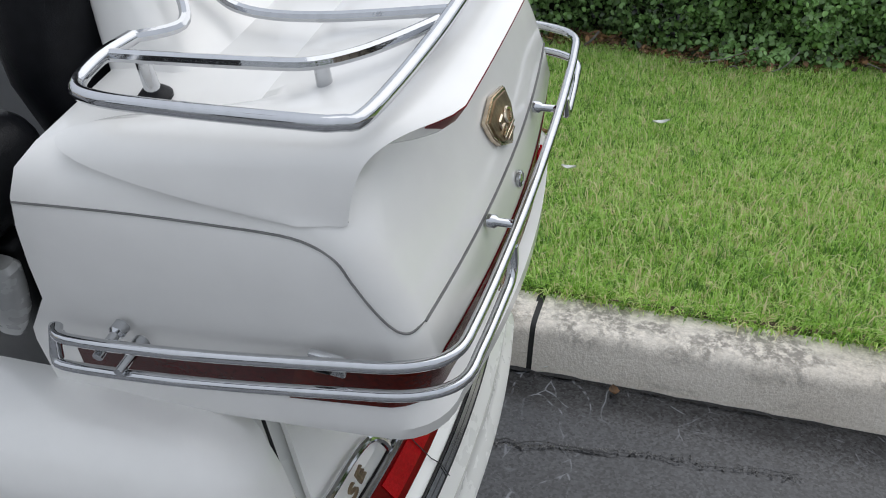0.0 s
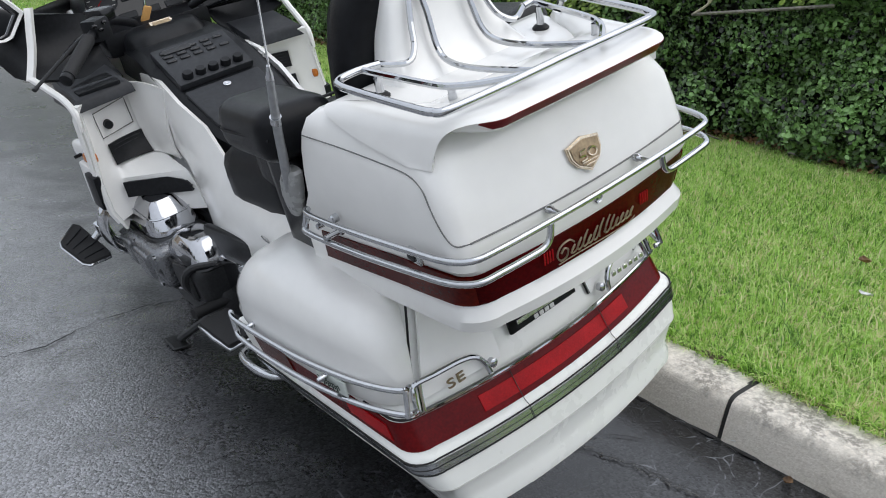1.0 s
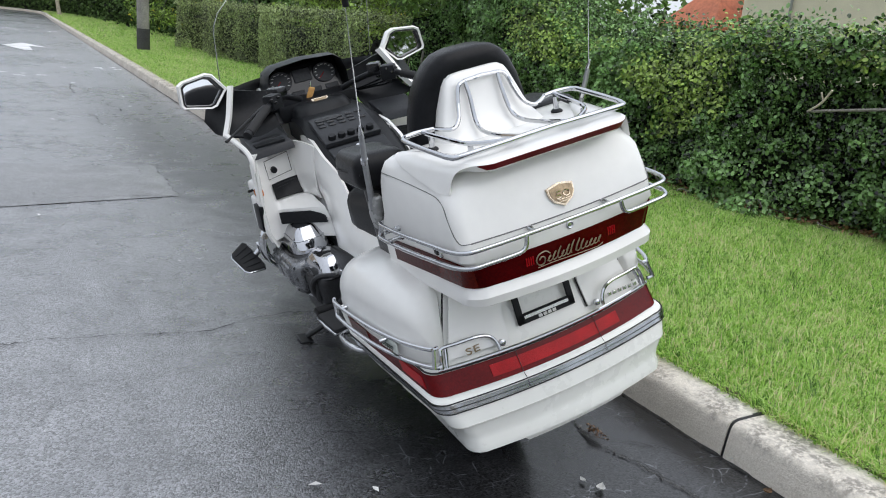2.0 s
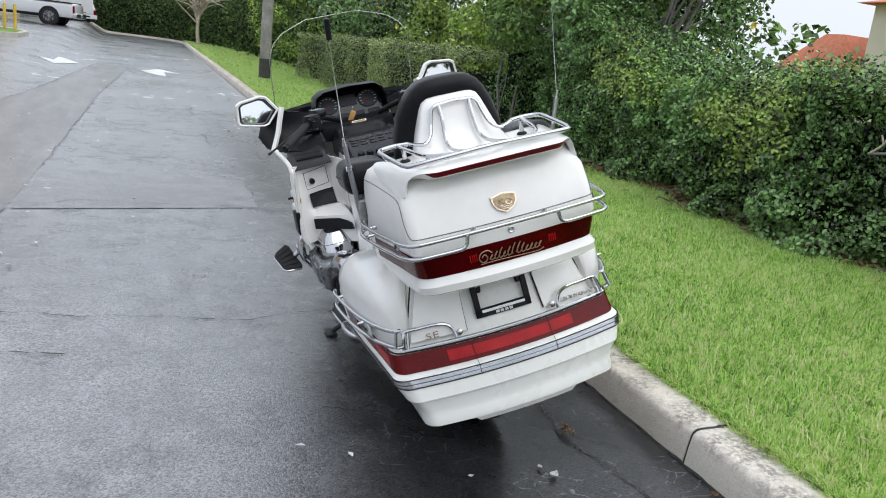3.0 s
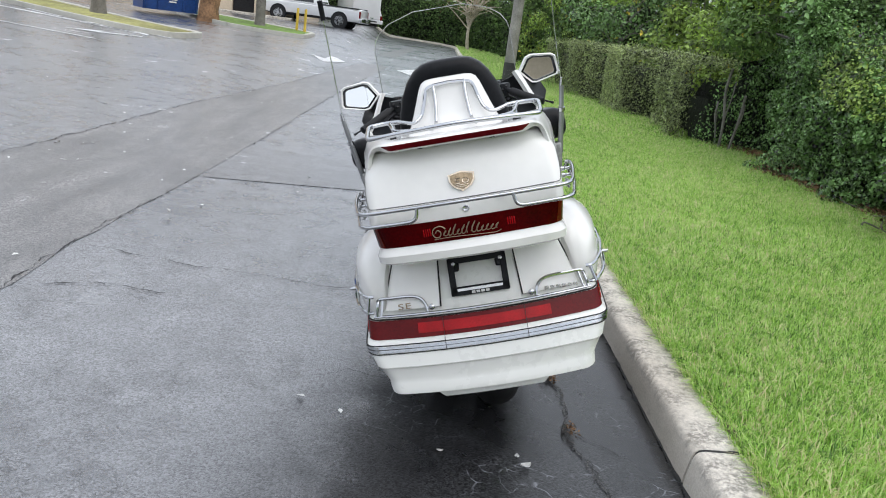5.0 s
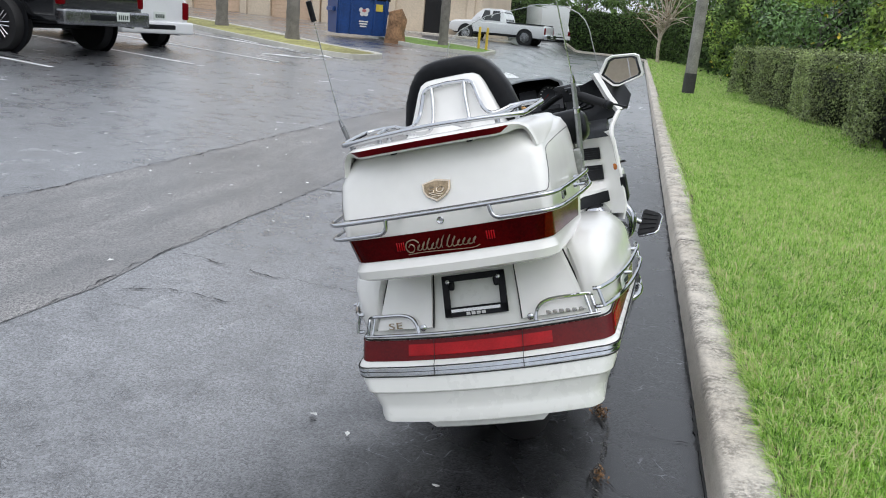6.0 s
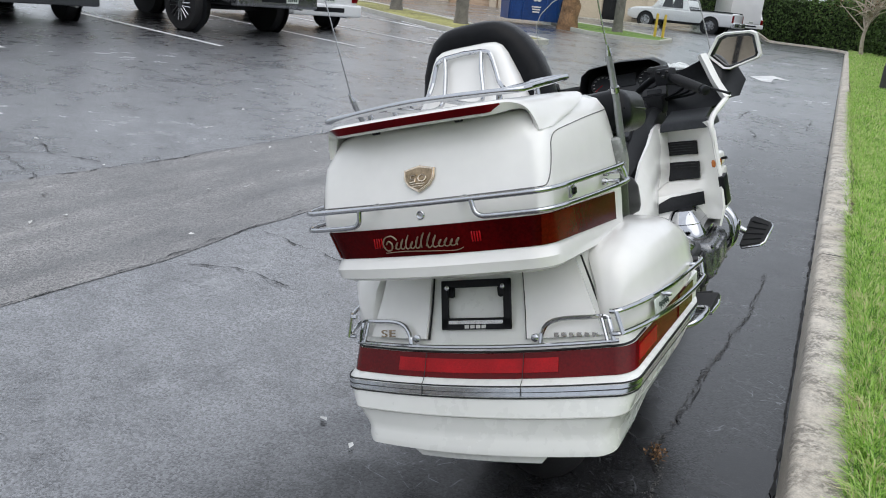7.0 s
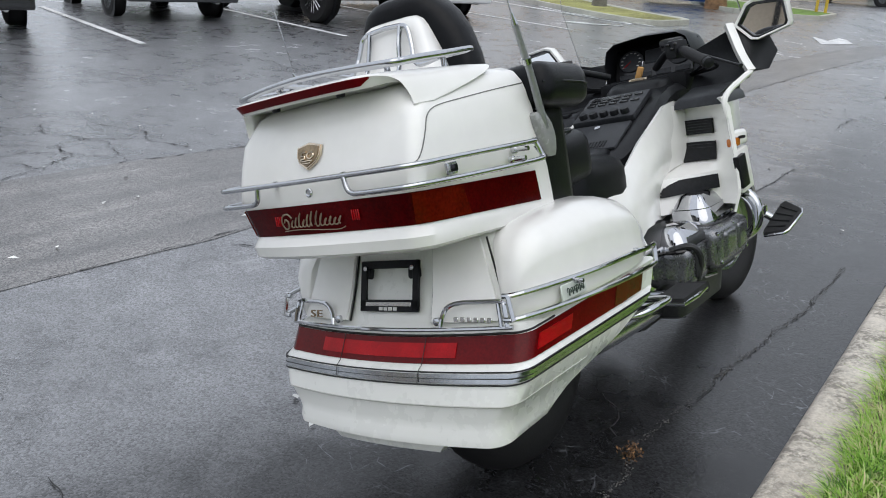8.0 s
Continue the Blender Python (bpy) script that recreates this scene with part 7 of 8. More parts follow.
roots = tagged(new("dead_twigs"), "dry fallen twigs at the foot of the hedge", "twigs", kind="stuff")
for k in range(26):
    y = -1.5 + k * 0.27 + rng.uniform(-0.1, 0.1)
    x = float(front_x(y)) - rng.uniform(0.02, 0.22)
    a = rng.uniform(0, 6.28)
    L = rng.uniform(0.12, 0.4)
    twig([(x, y, float(lawn_z(x, y)) + 0.02), (x + 0.5 * L * math.cos(a), y + 0.5 * L * math.sin(a), float(lawn_z(x, y)) + 0.06), (x + L * math.cos(a) * 0.8 + 0.06, y + L * math.sin(a), float(lawn_z(x, y)) + rng.uniform(0.02, 0.16))], rng.uniform(0.003, 0.008), roots)
n = 9000
yy = rng.uniform(-2.5, 9.5, n)
xx = front_x(yy) + rng.normal(0.05, 0.11, n)
ltr = leaves("leaf_litter", np.stack([xx, yy, lawn_z(xx, yy) + rng.uniform(0.0, 0.05, n)], -1), np.tile([0.0, 0, 1.0], (n, 1)), 0.045, LEAF_DRY, 0.5)
tagged(ltr, "dry brown leaf litter under the hedge", "leaf litter", kind="stuff")
branch = tagged(new("dead_branch"), "bare pale branch sticking out of the hedge", "branch")
twig([(3.90, 1.25, 1.04), (3.55, 1.54, 0.982), (3.51, 1.78, 0.945), (3.50, 1.963, 0.916)], 0.011, branch)
twig([(3.50, 1.963, 0.916), (3.485, 1.86, 0.985), (3.47, 1.79, 1.077)], 0.008, branch, BARK_PALE)
twig([(3.485, 1.85, 0.995), (3.47, 1.865, 1.055)], 0.006, branch, BARK_PALE)


stems = tagged(new("hedge_stems"), "gnarled bare stems at the gap between the hedges", "stems")
for k, (x, y, dx, dy, h) in enumerate(((4.16, 9.30, -0.08, -0.06, 1.15), (4.24, 9.12, 0.05, -0.10, 0.80), (4.16, 9.46, -0.08, 0.06, 0.65))):
    g = float(lawn_z(x, y))
    twig([(x, y, g), (x + dx * 0.3, y + dy * 0.6, g + h * 0.35), (x + dx, y + dy * 0.4, g + h * 0.7), (x + dx * 0.8, y + dy, g + h)], 0.022 - 0.003 * k, stems)
    twig([(x + dx * 0.3, y + dy * 0.6, g + h * 0.35), (x + dx * 0.2, y + dy * 2.0, g + h * 0.6), (x, y + dy * 2.4, g + h * 0.85)], 0.010, stems)


def tree(x, y, tall, spread, n, size, material, label, trunk_r=0.12, clumps=26, low=0.35, name="tree", flowers=0, bark=BARK):
    """A tapered trunk with limbs and a crown of leaf clumps."""
    g = float(rise(x, y)) + 0.05
    top = tagged(new(name), label, "tree")
    limbs = []
    r = random.Random(int(x * 31 + y * 17))
    trunk_pts = [(x, y, g), (x + r.uniform(-0.1, 0.1), y + r.uniform(-0.1, 0.1), g + tall * 0.25), (x + r.uniform(-0.3, 0.3), y + r.uniform(-0.3, 0.3), g + tall * 0.55)]
    bm = tube(glide(trunk_pts, 5), [trunk_r * (1 - 0.55 * k / 10) for k in range(11)], 9)
    ends = []
    for k in range(clumps):
        a, b = r.uniform(0, 6.283), r.uniform(low, 1.0)
        rad = spread * math.sqrt(r.random()) * (0.55 + 0.45 * math.sin(math.pi * min(1, max(0.1, b))))
        e = Vector((x + rad * math.cos(a), y + rad * math.sin(a), g + tall * b))
        ends.append(e)
        if k % 2 == 0:
            s = Vector(trunk_pts[1]).lerp(Vector(trunk_pts[2]), r.random())
            m = s.lerp(e, 0.5) + Vector((r.uniform(-0.2, 0.2), r.uniform(-0.2, 0.2), 0.15))
            line_ = glide([s, m, e], 3)
            bm = tube(line_, [trunk_r * 0.4 * (1 - 0.8 * q / (len(line_) - 1)) for q in range(len(line_))], 6, bm=bm)
    part("trunk", bm, bark, top)
    per = n // clumps
    P, N = [], []
    for e in ends:
        d = rng.normal(0, 1, (per, 3))
        d /= np.linalg.norm(d, axis=1, keepdims=True)
        rr = (spread * 0.34 * rng.uniform(0.7, 1.2)) * rng.uniform(0.35, 1.0, per)[:, None] ** 0.6
        P.append(np.array(e) + d * rr * [1, 1, 0.75])
        N.append(d + [0, 0, 0.4])
    if n:
        lv = leaves("crown", np.concatenate(P), np.concatenate(N), size, material)
        lv.parent = top
    if flowers:
        pick = np.concatenate(P)[rng.integers(0, per * clumps, flowers)] + rng.normal(0, 0.12, (flowers, 3))
        fl = leaves("blossom", np.repeat(pick, 5, 0) + rng.normal(0, 0.02, (flowers * 5, 3)), rng.normal(0, 1, (flowers * 5, 3)), 0.085, PETAL)
        fl.parent = top
    return top


SHRUB = "tall leafy shrub rising behind the hedge"
for x, y, h, s, nl, sz, m_, fl in ((5.3, 6.9, 3.6, 1.25, 12000, 0.075, LEAF, 30), (5.0, 8.3, 4.6, 1.5, 15000, 0.08, LEAF_DARK, 20), (6.4, 8.6, 3.9, 1.3, 9000, 0.08, LEAF, 12),
                                   (5.6, 10.6, 3.9, 1.6, 12000, 0.085, LEAF_LIGHT, 60), (6.1, 13.6, 3.6, 1.7, 12000, 0.09, LEAF_LIGHT, 70), (6.0, 17.0, 4.2, 1.9, 12000, 0.10, LEAF_LIGHT, 60),
                                   (7.2, 10.6, 5.6, 1.9, 12000, 0.10, LEAF_DARK, 0), (5.2, 20.5, 4.0, 1.8, 10000, 0.11, LEAF, 30), (8.0, 11.5, 6.5, 2.4, 12000, 0.12, LEAF_DARK, 0), (8.5, 17.0, 7.0, 2.8, 12000, 0.14, LEAF_DARK, 0)):
    tree(x, y, h, s, nl, sz, m_, SHRUB + (" with yellow blossoms" if fl else ""), 0.07, 24, 0.15, "shrub", fl)
for x, y, h, s in ((5.7, 23.5, 3.3, 1.5), (5.5, 27.0, 3.6, 1.6), (5.5, 31.0, 3.8, 1.7), (5.6, 35.5, 4.0, 1.8)):
    tree(x, y, h, s, 11000, 0.10, LEAF_LIGHT, SHRUB + " with yellow blossoms", 0.07, 24, 0.12, "shrub", 60)
for x, y, h, s in ((6.4, 28, 4.8, 2.2), (6.8, 34, 5.0, 2.4), (7.2, 41, 5.4, 2.6), (6.2, 48, 5.6, 2.6), (4.6, 55, 5.8, 2.8), (1.2, 61.5, 5.8, 3.0), (-2.8, 63.5, 5.6, 3.0), (-7.5, 66, 5.2, 3.0), (10, 46, 7.0, 3.2), (10.5, 32, 6.4, 3.0), (4.5, 66, 7.0, 3.4), (-12, 69, 6.0, 3.2)):
    tree(x, y, h, s, 9000, 0.17, LEAF_DARK, "dark green broadleaf tree at the end of the road", 0.18, 26, 0.12, "woodland_tree")
tree(2.6, 47.5, 4.8, 2.1, 900, 0.08, LEAF_DRY, "sparse grey bare-branched tree beside the road", 0.12, 84, 0.40, "bare_tree", bark=BARK_PALE)
# trees behind the walk, which the mirrors and the chrome show
for x, y, h, s in ((3.2, -19.5, 4.6, 1.6), (6.2, -20.5, 5.0, 1.9), (9.5, -16, 3.6, 1.7), (12.5, -11, 3.8, 1.8), (14, -18, 5.2, 2.2), (-33, -14, 5.0, 2.0)):
    tree(x, y, h, s, 6000, 0.2, LEAF_DARK, "dark green broadleaf tree across the lot", 0.18, 26, 0.22, "lot_tree")
# woods all round, far off
P, N = [], []
for a in np.linspace(0, 2 * np.pi, 90, endpoint=False):
    d = 75 + 12 * math.sin(a * 7)
    if 0.45 < (a / np.pi) < 0.56:
        d = 66
    c = np.array([math.cos(a) * d - 4, math.sin(a) * d + 10, 1.2 + 1.2 * math.sin(a * 11)])
    q = rng.normal(0, 1, (260, 3))
    q /= np.linalg.norm(q, axis=1, keepdims=True)
    P.append(c + q * [4.5, 4.5, 4.5])
    N.append(q + [0, 0, 0.4])
tagged(leaves("far_woods", np.concatenate(P), np.concatenate(N), 0.9, LEAF_DARK), "distant dark green woods round the lot", "woods", kind="stuff")

# undergrowth closing the wood's edge
def undergrowth(line_, tall, n_, size, label):
    top = tagged(new("undergrowth"), label, "bushes", kind="stuff")
    rows = [[(x, y, float(rise(x, y)) + z + 0.25 * noise.noise((x, y, z))) for z in (0.0, tall * 0.5, tall)] for x, y in line_]
    # dark sheet added behind the leaves, coloured as the shade within
    part("thicket", sheet(rows, 0.6), SHADE_CORE, top)
    k = rng.integers(0, len(line_) - 1, n_)
    t = rng.random(n_)[:, None]
    L = np.array(line_)
    p = L[k] * (1 - t) + L[k + 1] * t + rng.normal(0, 0.5, (n_, 2))
    z = rng.uniform(0.1, tall + 0.4, n_)
    # leaves in the darker copy, its shade held in the colour
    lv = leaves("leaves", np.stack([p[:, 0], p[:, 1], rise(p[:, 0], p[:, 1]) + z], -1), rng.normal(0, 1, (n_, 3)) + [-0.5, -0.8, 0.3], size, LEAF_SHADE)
    lv.parent = top
    return top


undergrowth([(5.6, 21.5), (5.5, 28), (5.4, 35), (5.2, 42), (4.7, 48), (3.6, 54), (1.0, 58.6), (-3, 61.0), (-9, 64.0)], 2.6, 52000, 0.15, "dark tangled undergrowth at the wood's edge")

# utility pole
px, py = 1.97, 18.5
pole = part("utility_pole", tube([(px, py, float(rise(px, py)) - 0.1), (px - 0.01, py, 3.0), (px - 0.02, py, 9.0)], [0.140, 0.132, 0.11], 18), POLE)
tagged(pole, "weathered grey wooden utility pole in the lawn", "pole")
part("pole_base", lathe([(0.148, 0), (0.147, 0.55), (0.141, 0.57)], 18, pose(px, py, float(rise(px, py)) + 0.05)), surface("dark_pole_foot", (0.05, 0.05, 0.048), 0.8, vary=0.3), pole)

# loose bits
n = 120
xx, yy = rng.uniform(-5.5, 0.5, n), rng.uniform(-1.6, 11, n)
xx[70:], yy[70:] = rng.normal(-3.6, 0.7, 50), rng.normal(4.2, 1.3, 50)
lt = leaves("petal_litter", np.stack([xx, yy, rise(xx, yy) + 0.010], -1), np.tile([0.0, 0, 1.0], (n, 1)), 0.036, PALE, 0.15, 0)
tagged(lt, "scattered pale petals and specks on the asphalt", "litter", kind="stuff")
def dry_leaf(x, y, z, s, turn, m_=LEAF_DRY, lab="curled dry brown leaf on the ground"):
    rows = [[(s * 0.5 * t, s * 0.28 * w * (1 - t * t), s * (0.10 * w * w + 0.12 * t * t)) for w in (-1, -0.5, 0, 0.5, 1)] for t in (-1, -0.5, 0, 0.5, 1)]
    ob = part("dry_leaf", sheet(rows, 0.001), m_, None)
    ob.matrix_world = pose(x, y, z, 0, 8, turn)
    return tagged(ob, lab, "leaf")


dry_leaf(1.95, 0.10, 0.155, 0.09, 30)
dry_leaf(1.56, -0.05, 0.165, 0.06, 70, PALE, "small pale leaf in the grass")
dry_leaf(0.516, -0.30, 0.010, 0.045, 10, LEAF_DRY)
dry_leaf(0.57, -0.12, 0.010, 0.04, 60, PALE, "small pale leaf on the asphalt")
dry_leaf(0.05, -0.095, 0.008, 0.05, 40, PALE, "small pale leaf on the asphalt")
dry_leaf(0.03, -0.04, 0.008, 0.03, 80, PALE, "small pale leaf on the asphalt")
dry_leaf(-0.22, -0.05, 0.008, 0.022, 10, PALE, "small pale leaf on the asphalt")
dry_leaf(2.2, -0.35, 0.165, 0.07, 100, PALE, "small pale leaf in the grass")
def grit(name, pts, spread, count, size, material, parent=None):
    """Crumbs of loose stone strewn along a line on the road."""
    verts, faces = [], []
    for _ in range(count):
        k = int(rng.integers(0, len(pts) - 1))
        t = rng.uniform(0, 1)
        x = pts[k][0] + (pts[k + 1][0] - pts[k][0]) * t + rng.normal(0, spread)
        y = pts[k][1] + (pts[k + 1][1] - pts[k][1]) * t + rng.normal(0, spread)
        r, b0 = size * rng.uniform(0.5, 1.5), len(verts)
        z = float(rise(x, y)) + 0.0045
        for m_ in range(4):
            a = m_ * math.pi / 2 + rng.uniform(-0.5, 0.5)
            verts.append((x + r * math.cos(a), y + r * math.sin(a), z))
        verts.append((x + rng.normal(0, r * 0.3), y + rng.normal(0, r * 0.3), z + r * rng.uniform(0.6, 1.1)))
        faces += [(b0, b0 + 1, b0 + 4), (b0 + 1, b0 + 2, b0 + 4), (b0 + 2, b0 + 3, b0 + 4), (b0 + 3, b0, b0 + 4)]
    me = bpy.data.meshes.new(name)
    me.from_pydata(verts, [], faces)
    me.materials.append(material)
    return new(name, me)


GRIT = surface("grey_road_grit", (0.10, 0.098, 0.094), 0.8, vary=0.6, scales=(60, 300), bump=0.3)
tagged(grit("crack_grit", CRACKS[3][0], 0.006, 900, 0.0026, GRIT), "loose grey grit lying along the open crack", "grit", kind="stuff")
n = 130
t_ = rng.uniform(0, 1, n)
weeds = leaves("crack_weeds", np.stack([0.235 + rng.normal(0, 0.014, n), 0.57 + 0.06 * t_ + rng.normal(0, 0.014, n), 0.010 + rng.uniform(0, 0.012, n)], -1), np.tile([0.0, 0, 1.0], (n, 1)), 0.011, LEAF_DRY, 0.8)
tagged(weeds, "brown weeds and debris caught in the crack", "weeds", kind="stuff")
n = 90
weeds = leaves("crack_weeds", np.stack([0.245 + rng.normal(0, 0.010, n), 0.16 + rng.normal(0, 0.020, n), 0.012 + rng.uniform(0, 0.02, n)], -1), np.tile([0.0, 0, 1.0], (n, 1)), 0.011, LEAF_DRY, 0.8)
tagged(weeds, "withered weeds growing in the crack", "weeds", kind="stuff")


# ---- across the lot: islands, building, bins, vehicles ----
PALE_CONCRETE = surface("pale_island_concrete", (0.50, 0.485, 0.43), 0.85, vary=0.12, scales=(0.8, 9), bump=0.3, bump_scale=80, depth=0.004)


def island(name, outline, top, label):
    line_ = [(p.x, p.y) for p in glide([(x, y, 0) for x, y in outline], 4, True)]
    ob = tagged(new(name), label, "kerbed island", kind="structure")
    closed_line = line_ + [line_[0]]
    step = 20
    for k in range(0, len(closed_line) - 1, step):
        part("kerb_section", kerb_section(closed_line[k:k + step + 1]), PALE_CONCRETE, ob)
    bm = bmesh.new()
    f = bm.faces.new([bm.verts.new((x, y, float(rise(x, y)) + 0.10)) for x, y in line_])
    c = bm.verts.new((sum(p[0] for p in line_) / len(line_), sum(p[1] for p in line_) / len(line_), float(rise(*[sum(p[i] for p in line_) / len(line_) for i in (0, 1)])) + 0.16))
    vs = list(f.verts)
    bm.faces.remove(f)
    for a, b in zip(vs, vs[1:] + vs[:1]):
        bm.faces.new((a, b, c))
    bmesh.ops.recalc_face_normals(bm, faces=bm.faces)
    if sum(q.normal.z for q in bm.faces) < 0:
        bmesh.ops.reverse_faces(bm, faces=bm.faces)
    part("island_bed", bm, top, ob)
    return ob


island("island", [(-6.2, 18.2), (-6.6, 17.6), (-8.5, 18.7), (-13.4, 22.8), (-17.0, 26.5), (-17.5, 27.8), (-16.5, 28.0), (-12.5, 24.8), (-8.0, 20.4), (-6.3, 19.2)][::-1], MULCH, "raised island of dry tan grass in a concrete kerb")
island("grass_island", [(-4.5, 27.0), (-4.7, 26.0), (-7.0, 26.8), (-9.8, 31.0), (-10.4, 33.0), (-9.2, 33.2), (-6.0, 30.4), (-4.6, 28.8)][::-1], surface("island_turf", (0.16, 0.26, 0.05), 0.9, vary=0.35, scales=(1.5, 20), bump=0.8, bump_scale=60, depth=0.03), "raised grassy island in a concrete kerb")
for x, y, r in ((-9.3, 20.8, 0.19), (-13.2, 24.0, 0.2), (-6.3, 28.2, 0.17)):
    g = float(rise(x, y)) + 0.1
    tr = tagged(new("palm_tree"), "palm with a ringed grey trunk on the island", "tree")
    part("trunk", tube([(x, y, g + 0.25 * k) for k in range(22)], [r * (1.25 if k == 0 else 1.0 + 0.05 * (k % 2)) for k in range(22)], 12), BARK, tr)
    for k in range(14):
        a = 2 * math.pi * k / 14
        pts = [Vector((x, y, g + 5.2)), Vector((x + 0.8 * math.cos(a), y + 0.8 * math.sin(a), g + 5.9)), Vector((x + 1.8 * math.cos(a), y + 1.8 * math.sin(a), g + 5.5)), Vector((x + 2.3 * math.cos(a), y + 2.3 * math.sin(a), g + 4.6))]
        line_ = glide(pts, 5)
        bm = bmesh.new()
        for q, p in enumerate(line_[2:]):
            w = 0.42 * math.sin(math.pi * (q + 1.5) / len(line_)) + 0.05
            d = Vector((-math.sin(a), math.cos(a), -0.35))
            d2 = Vector((math.sin(a), -math.cos(a), -0.35))
            f = Vector((math.cos(a), math.sin(a), 0)) * 0.1
            for dd in (d, d2):
                bm.faces.new([bm.verts.new(p - f * 0.35), bm.verts.new(p + f * 0.35), bm.verts.new(p + dd * w + f * 1.6)])
        part("frond", bm, LEAF_DARK, tr)
for x, y in ((-5.05, 28.9), (-4.72, 28.7)):
    tagged(part("bollard", lathe([(0.050, 0), (0.050, 0.88), (0.04, 0.92), (0.012, 0.93)], 16, pose(x, y, float(rise(x, y)))), YELLOW), "yellow painted steel bollard", "bollard", "bollards")

# long low building with roll-up doors
by_, g = 43.6, 0.55
hall = tagged(new("building"), "long beige stucco commercial building with roll-up doors", "building", kind="structure")
DOORS = [(-40, 3.2), (-34.5, 3.2), (-29, 3.2), (-23.5, 3.2), (-18.5, 3.2), (-13.6, 1.2), (-10.2, 1.2)]
x0 = -46.0
for xc, w in DOORS + [(-7.5, 0)]:
    x1 = xc - w / 2
    part("wall_pier", rbox((x1 - x0, 0.3, 6.0), ((x0 + x1) / 2, by_, g + 3.0), 0, 1), STUCCO, hall, smooth=False)
    x0 = xc + w / 2
    if w:
        part("wall_head", rbox((w, 0.3, 3.0), (xc, by_ + 0.003, g + 4.5), 0, 1), STUCCO, hall, smooth=False)
        dr = part("rollup_door", rbox((w, 0.06, 3.0), (xc, by_ + 0.10, g + 1.5), 0.01, 1), DOOR_TAN if w > 2 else GLOSS_BLACK, hall, "tan roll-up door" if w > 2 else "dark glazed door")
        if w > 2:
            for k in range(14):
                part("door_slat", rbox((w - 0.05, 0.03, 0.18), (xc, by_ + 0.06, g + 0.12 + k * 0.21), 0.008, 1), DOOR_TAN, dr)
part("side_wall", rbox((0.3, 12, 6.0), (-7.65, by_ + 6.15, g + 3.0), 0, 1), STUCCO, hall, smooth=False)
part("flat_roof", rbox((38.8, 12.4, 0.25), (-26.8, by_ + 6.1, g + 6.125), 0.03, 1), STUCCO, hall)
part("back_wall", rbox((38.0, 0.3, 6.0), (-26.8, by_ + 12.4, g + 3.0), 0, 1), STUCCO, hall, smooth=False)
for k in range(9):
    part("pilaster", rbox((0.45, 0.12, 5.9), (-44.5 + k * 4.55, by_ - 0.21, g + 2.95), 0.02, 1), STUCCO, hall)
part("walkway", rbox((39, 2.0, 0.14), (-26.8, by_ - 1.2, g + 0.02), 0.02, 1), CONCRETE, hall)

# a beige building behind the camera's walk, seen in the mirrors
back = tagged(new("rear_building"), "beige stucco building with dark windows", "building", kind="structure")
part("wall", rbox((36, 0.3, 3.5), (-15, -24, 1.8), 0, 1), STUCCO, back, smooth=False)
part("roof_band", rbox((37, 1.2, 0.55), (-15, -23.7, 3.8), 0.05, 1), surface("dark_roof_fascia", (0.05, 0.045, 0.04), 0.7), back)
for k in range(8):
    part("window", rbox((1.1, 0.08, 0.9), (-29 + k * 4.1, -23.83, 1.5), 0.01, 1), CAR_GLASS, back)
    part("post", rbox((0.16, 0.16, 3.4), (-30.5 + k * 4.1, -23.3, 1.8), 0.02, 1), GLOSS_BLACK, back)

# house with a terracotta roof beyond the hedge
house = tagged(new("house"), "cream house with a terracotta tiled roof", "house")
CREAM = surface("cream_render", (0.74, 0.66, 0.55), 0.9, vary=0.06, bump=0.2)
part("wall", rbox((9, 2.0, 1.9), (22.5, 16.75, 0.95), 0, 1), CREAM, house, smooth=False)
part("roof", loft([[(17.6, 15.7, 1.9), (27.4, 15.7, 1.9), (27.4, 18.0, 1.9), (17.6, 18.0, 1.9)], [(17.6, 15.7, 2.02), (27.4, 15.7, 2.02), (27.4, 18.0, 2.02), (17.6, 18.0, 2.02)], [(18.6, 16.5, 3.1), (26.4, 16.5, 3.1), (26.4, 17.2, 3.1), (18.6, 17.2, 3.1)]]), TERRACOTTA, house, smooth=False)
part("gable_wing", rbox((8, 8.2, 3.9), (22.2, 11.2, 1.95), 0.02, 1), CREAM, house, smooth=False)
part("wing_roof", loft([[(17.8, 6.6, 3.9), (26.6, 6.6, 3.9), (26.6, 15.6, 3.9), (17.8, 15.6, 3.9)], [(21.9, 10.8, 5.0), (22.5, 10.8, 5.0), (22.5, 11.6, 5.0), (21.9, 11.6, 5.0)]]), TERRACOTTA, house, smooth=False)
for y in (8.6, 12.2, 16.75):
    part("window", rbox((0.06, 1.1, 1.0), (18.18 if y < 15 else 17.98, y, 1.35), 0.01, 1), CAR_GLASS, house)
for y in (7.3, 13.6):
    part("downpipe", tube([(18.14, y, 0.0), (18.14, y, 3.85)], 0.04, 8), GREY, house)

# rubbish container
bin_m = pose(-9.9, 28.7, 0.42, 0, 0, 32)
skip = tagged(new("rubbish_container"), "blue steel rubbish container with white sticker", "dumpster")
skip.matrix_world = bin_m
part("body", loft([[(x * w, y * d, z) for x, y in ((-1, -1), (1, -1), (1, 1), (-1, 1))] for z, w, d in ((0.12, 0.98, 0.72), (1.45, 1.0, 0.90), (1.52, 1.03, 0.93))]), BIN_BLUE, skip, smooth=False)
part("lid", rbox((2.1, 1.9, 0.08), (0, 0, 1.56), 0.03, 2, (6, 0, 0)), PLASTIC, skip)
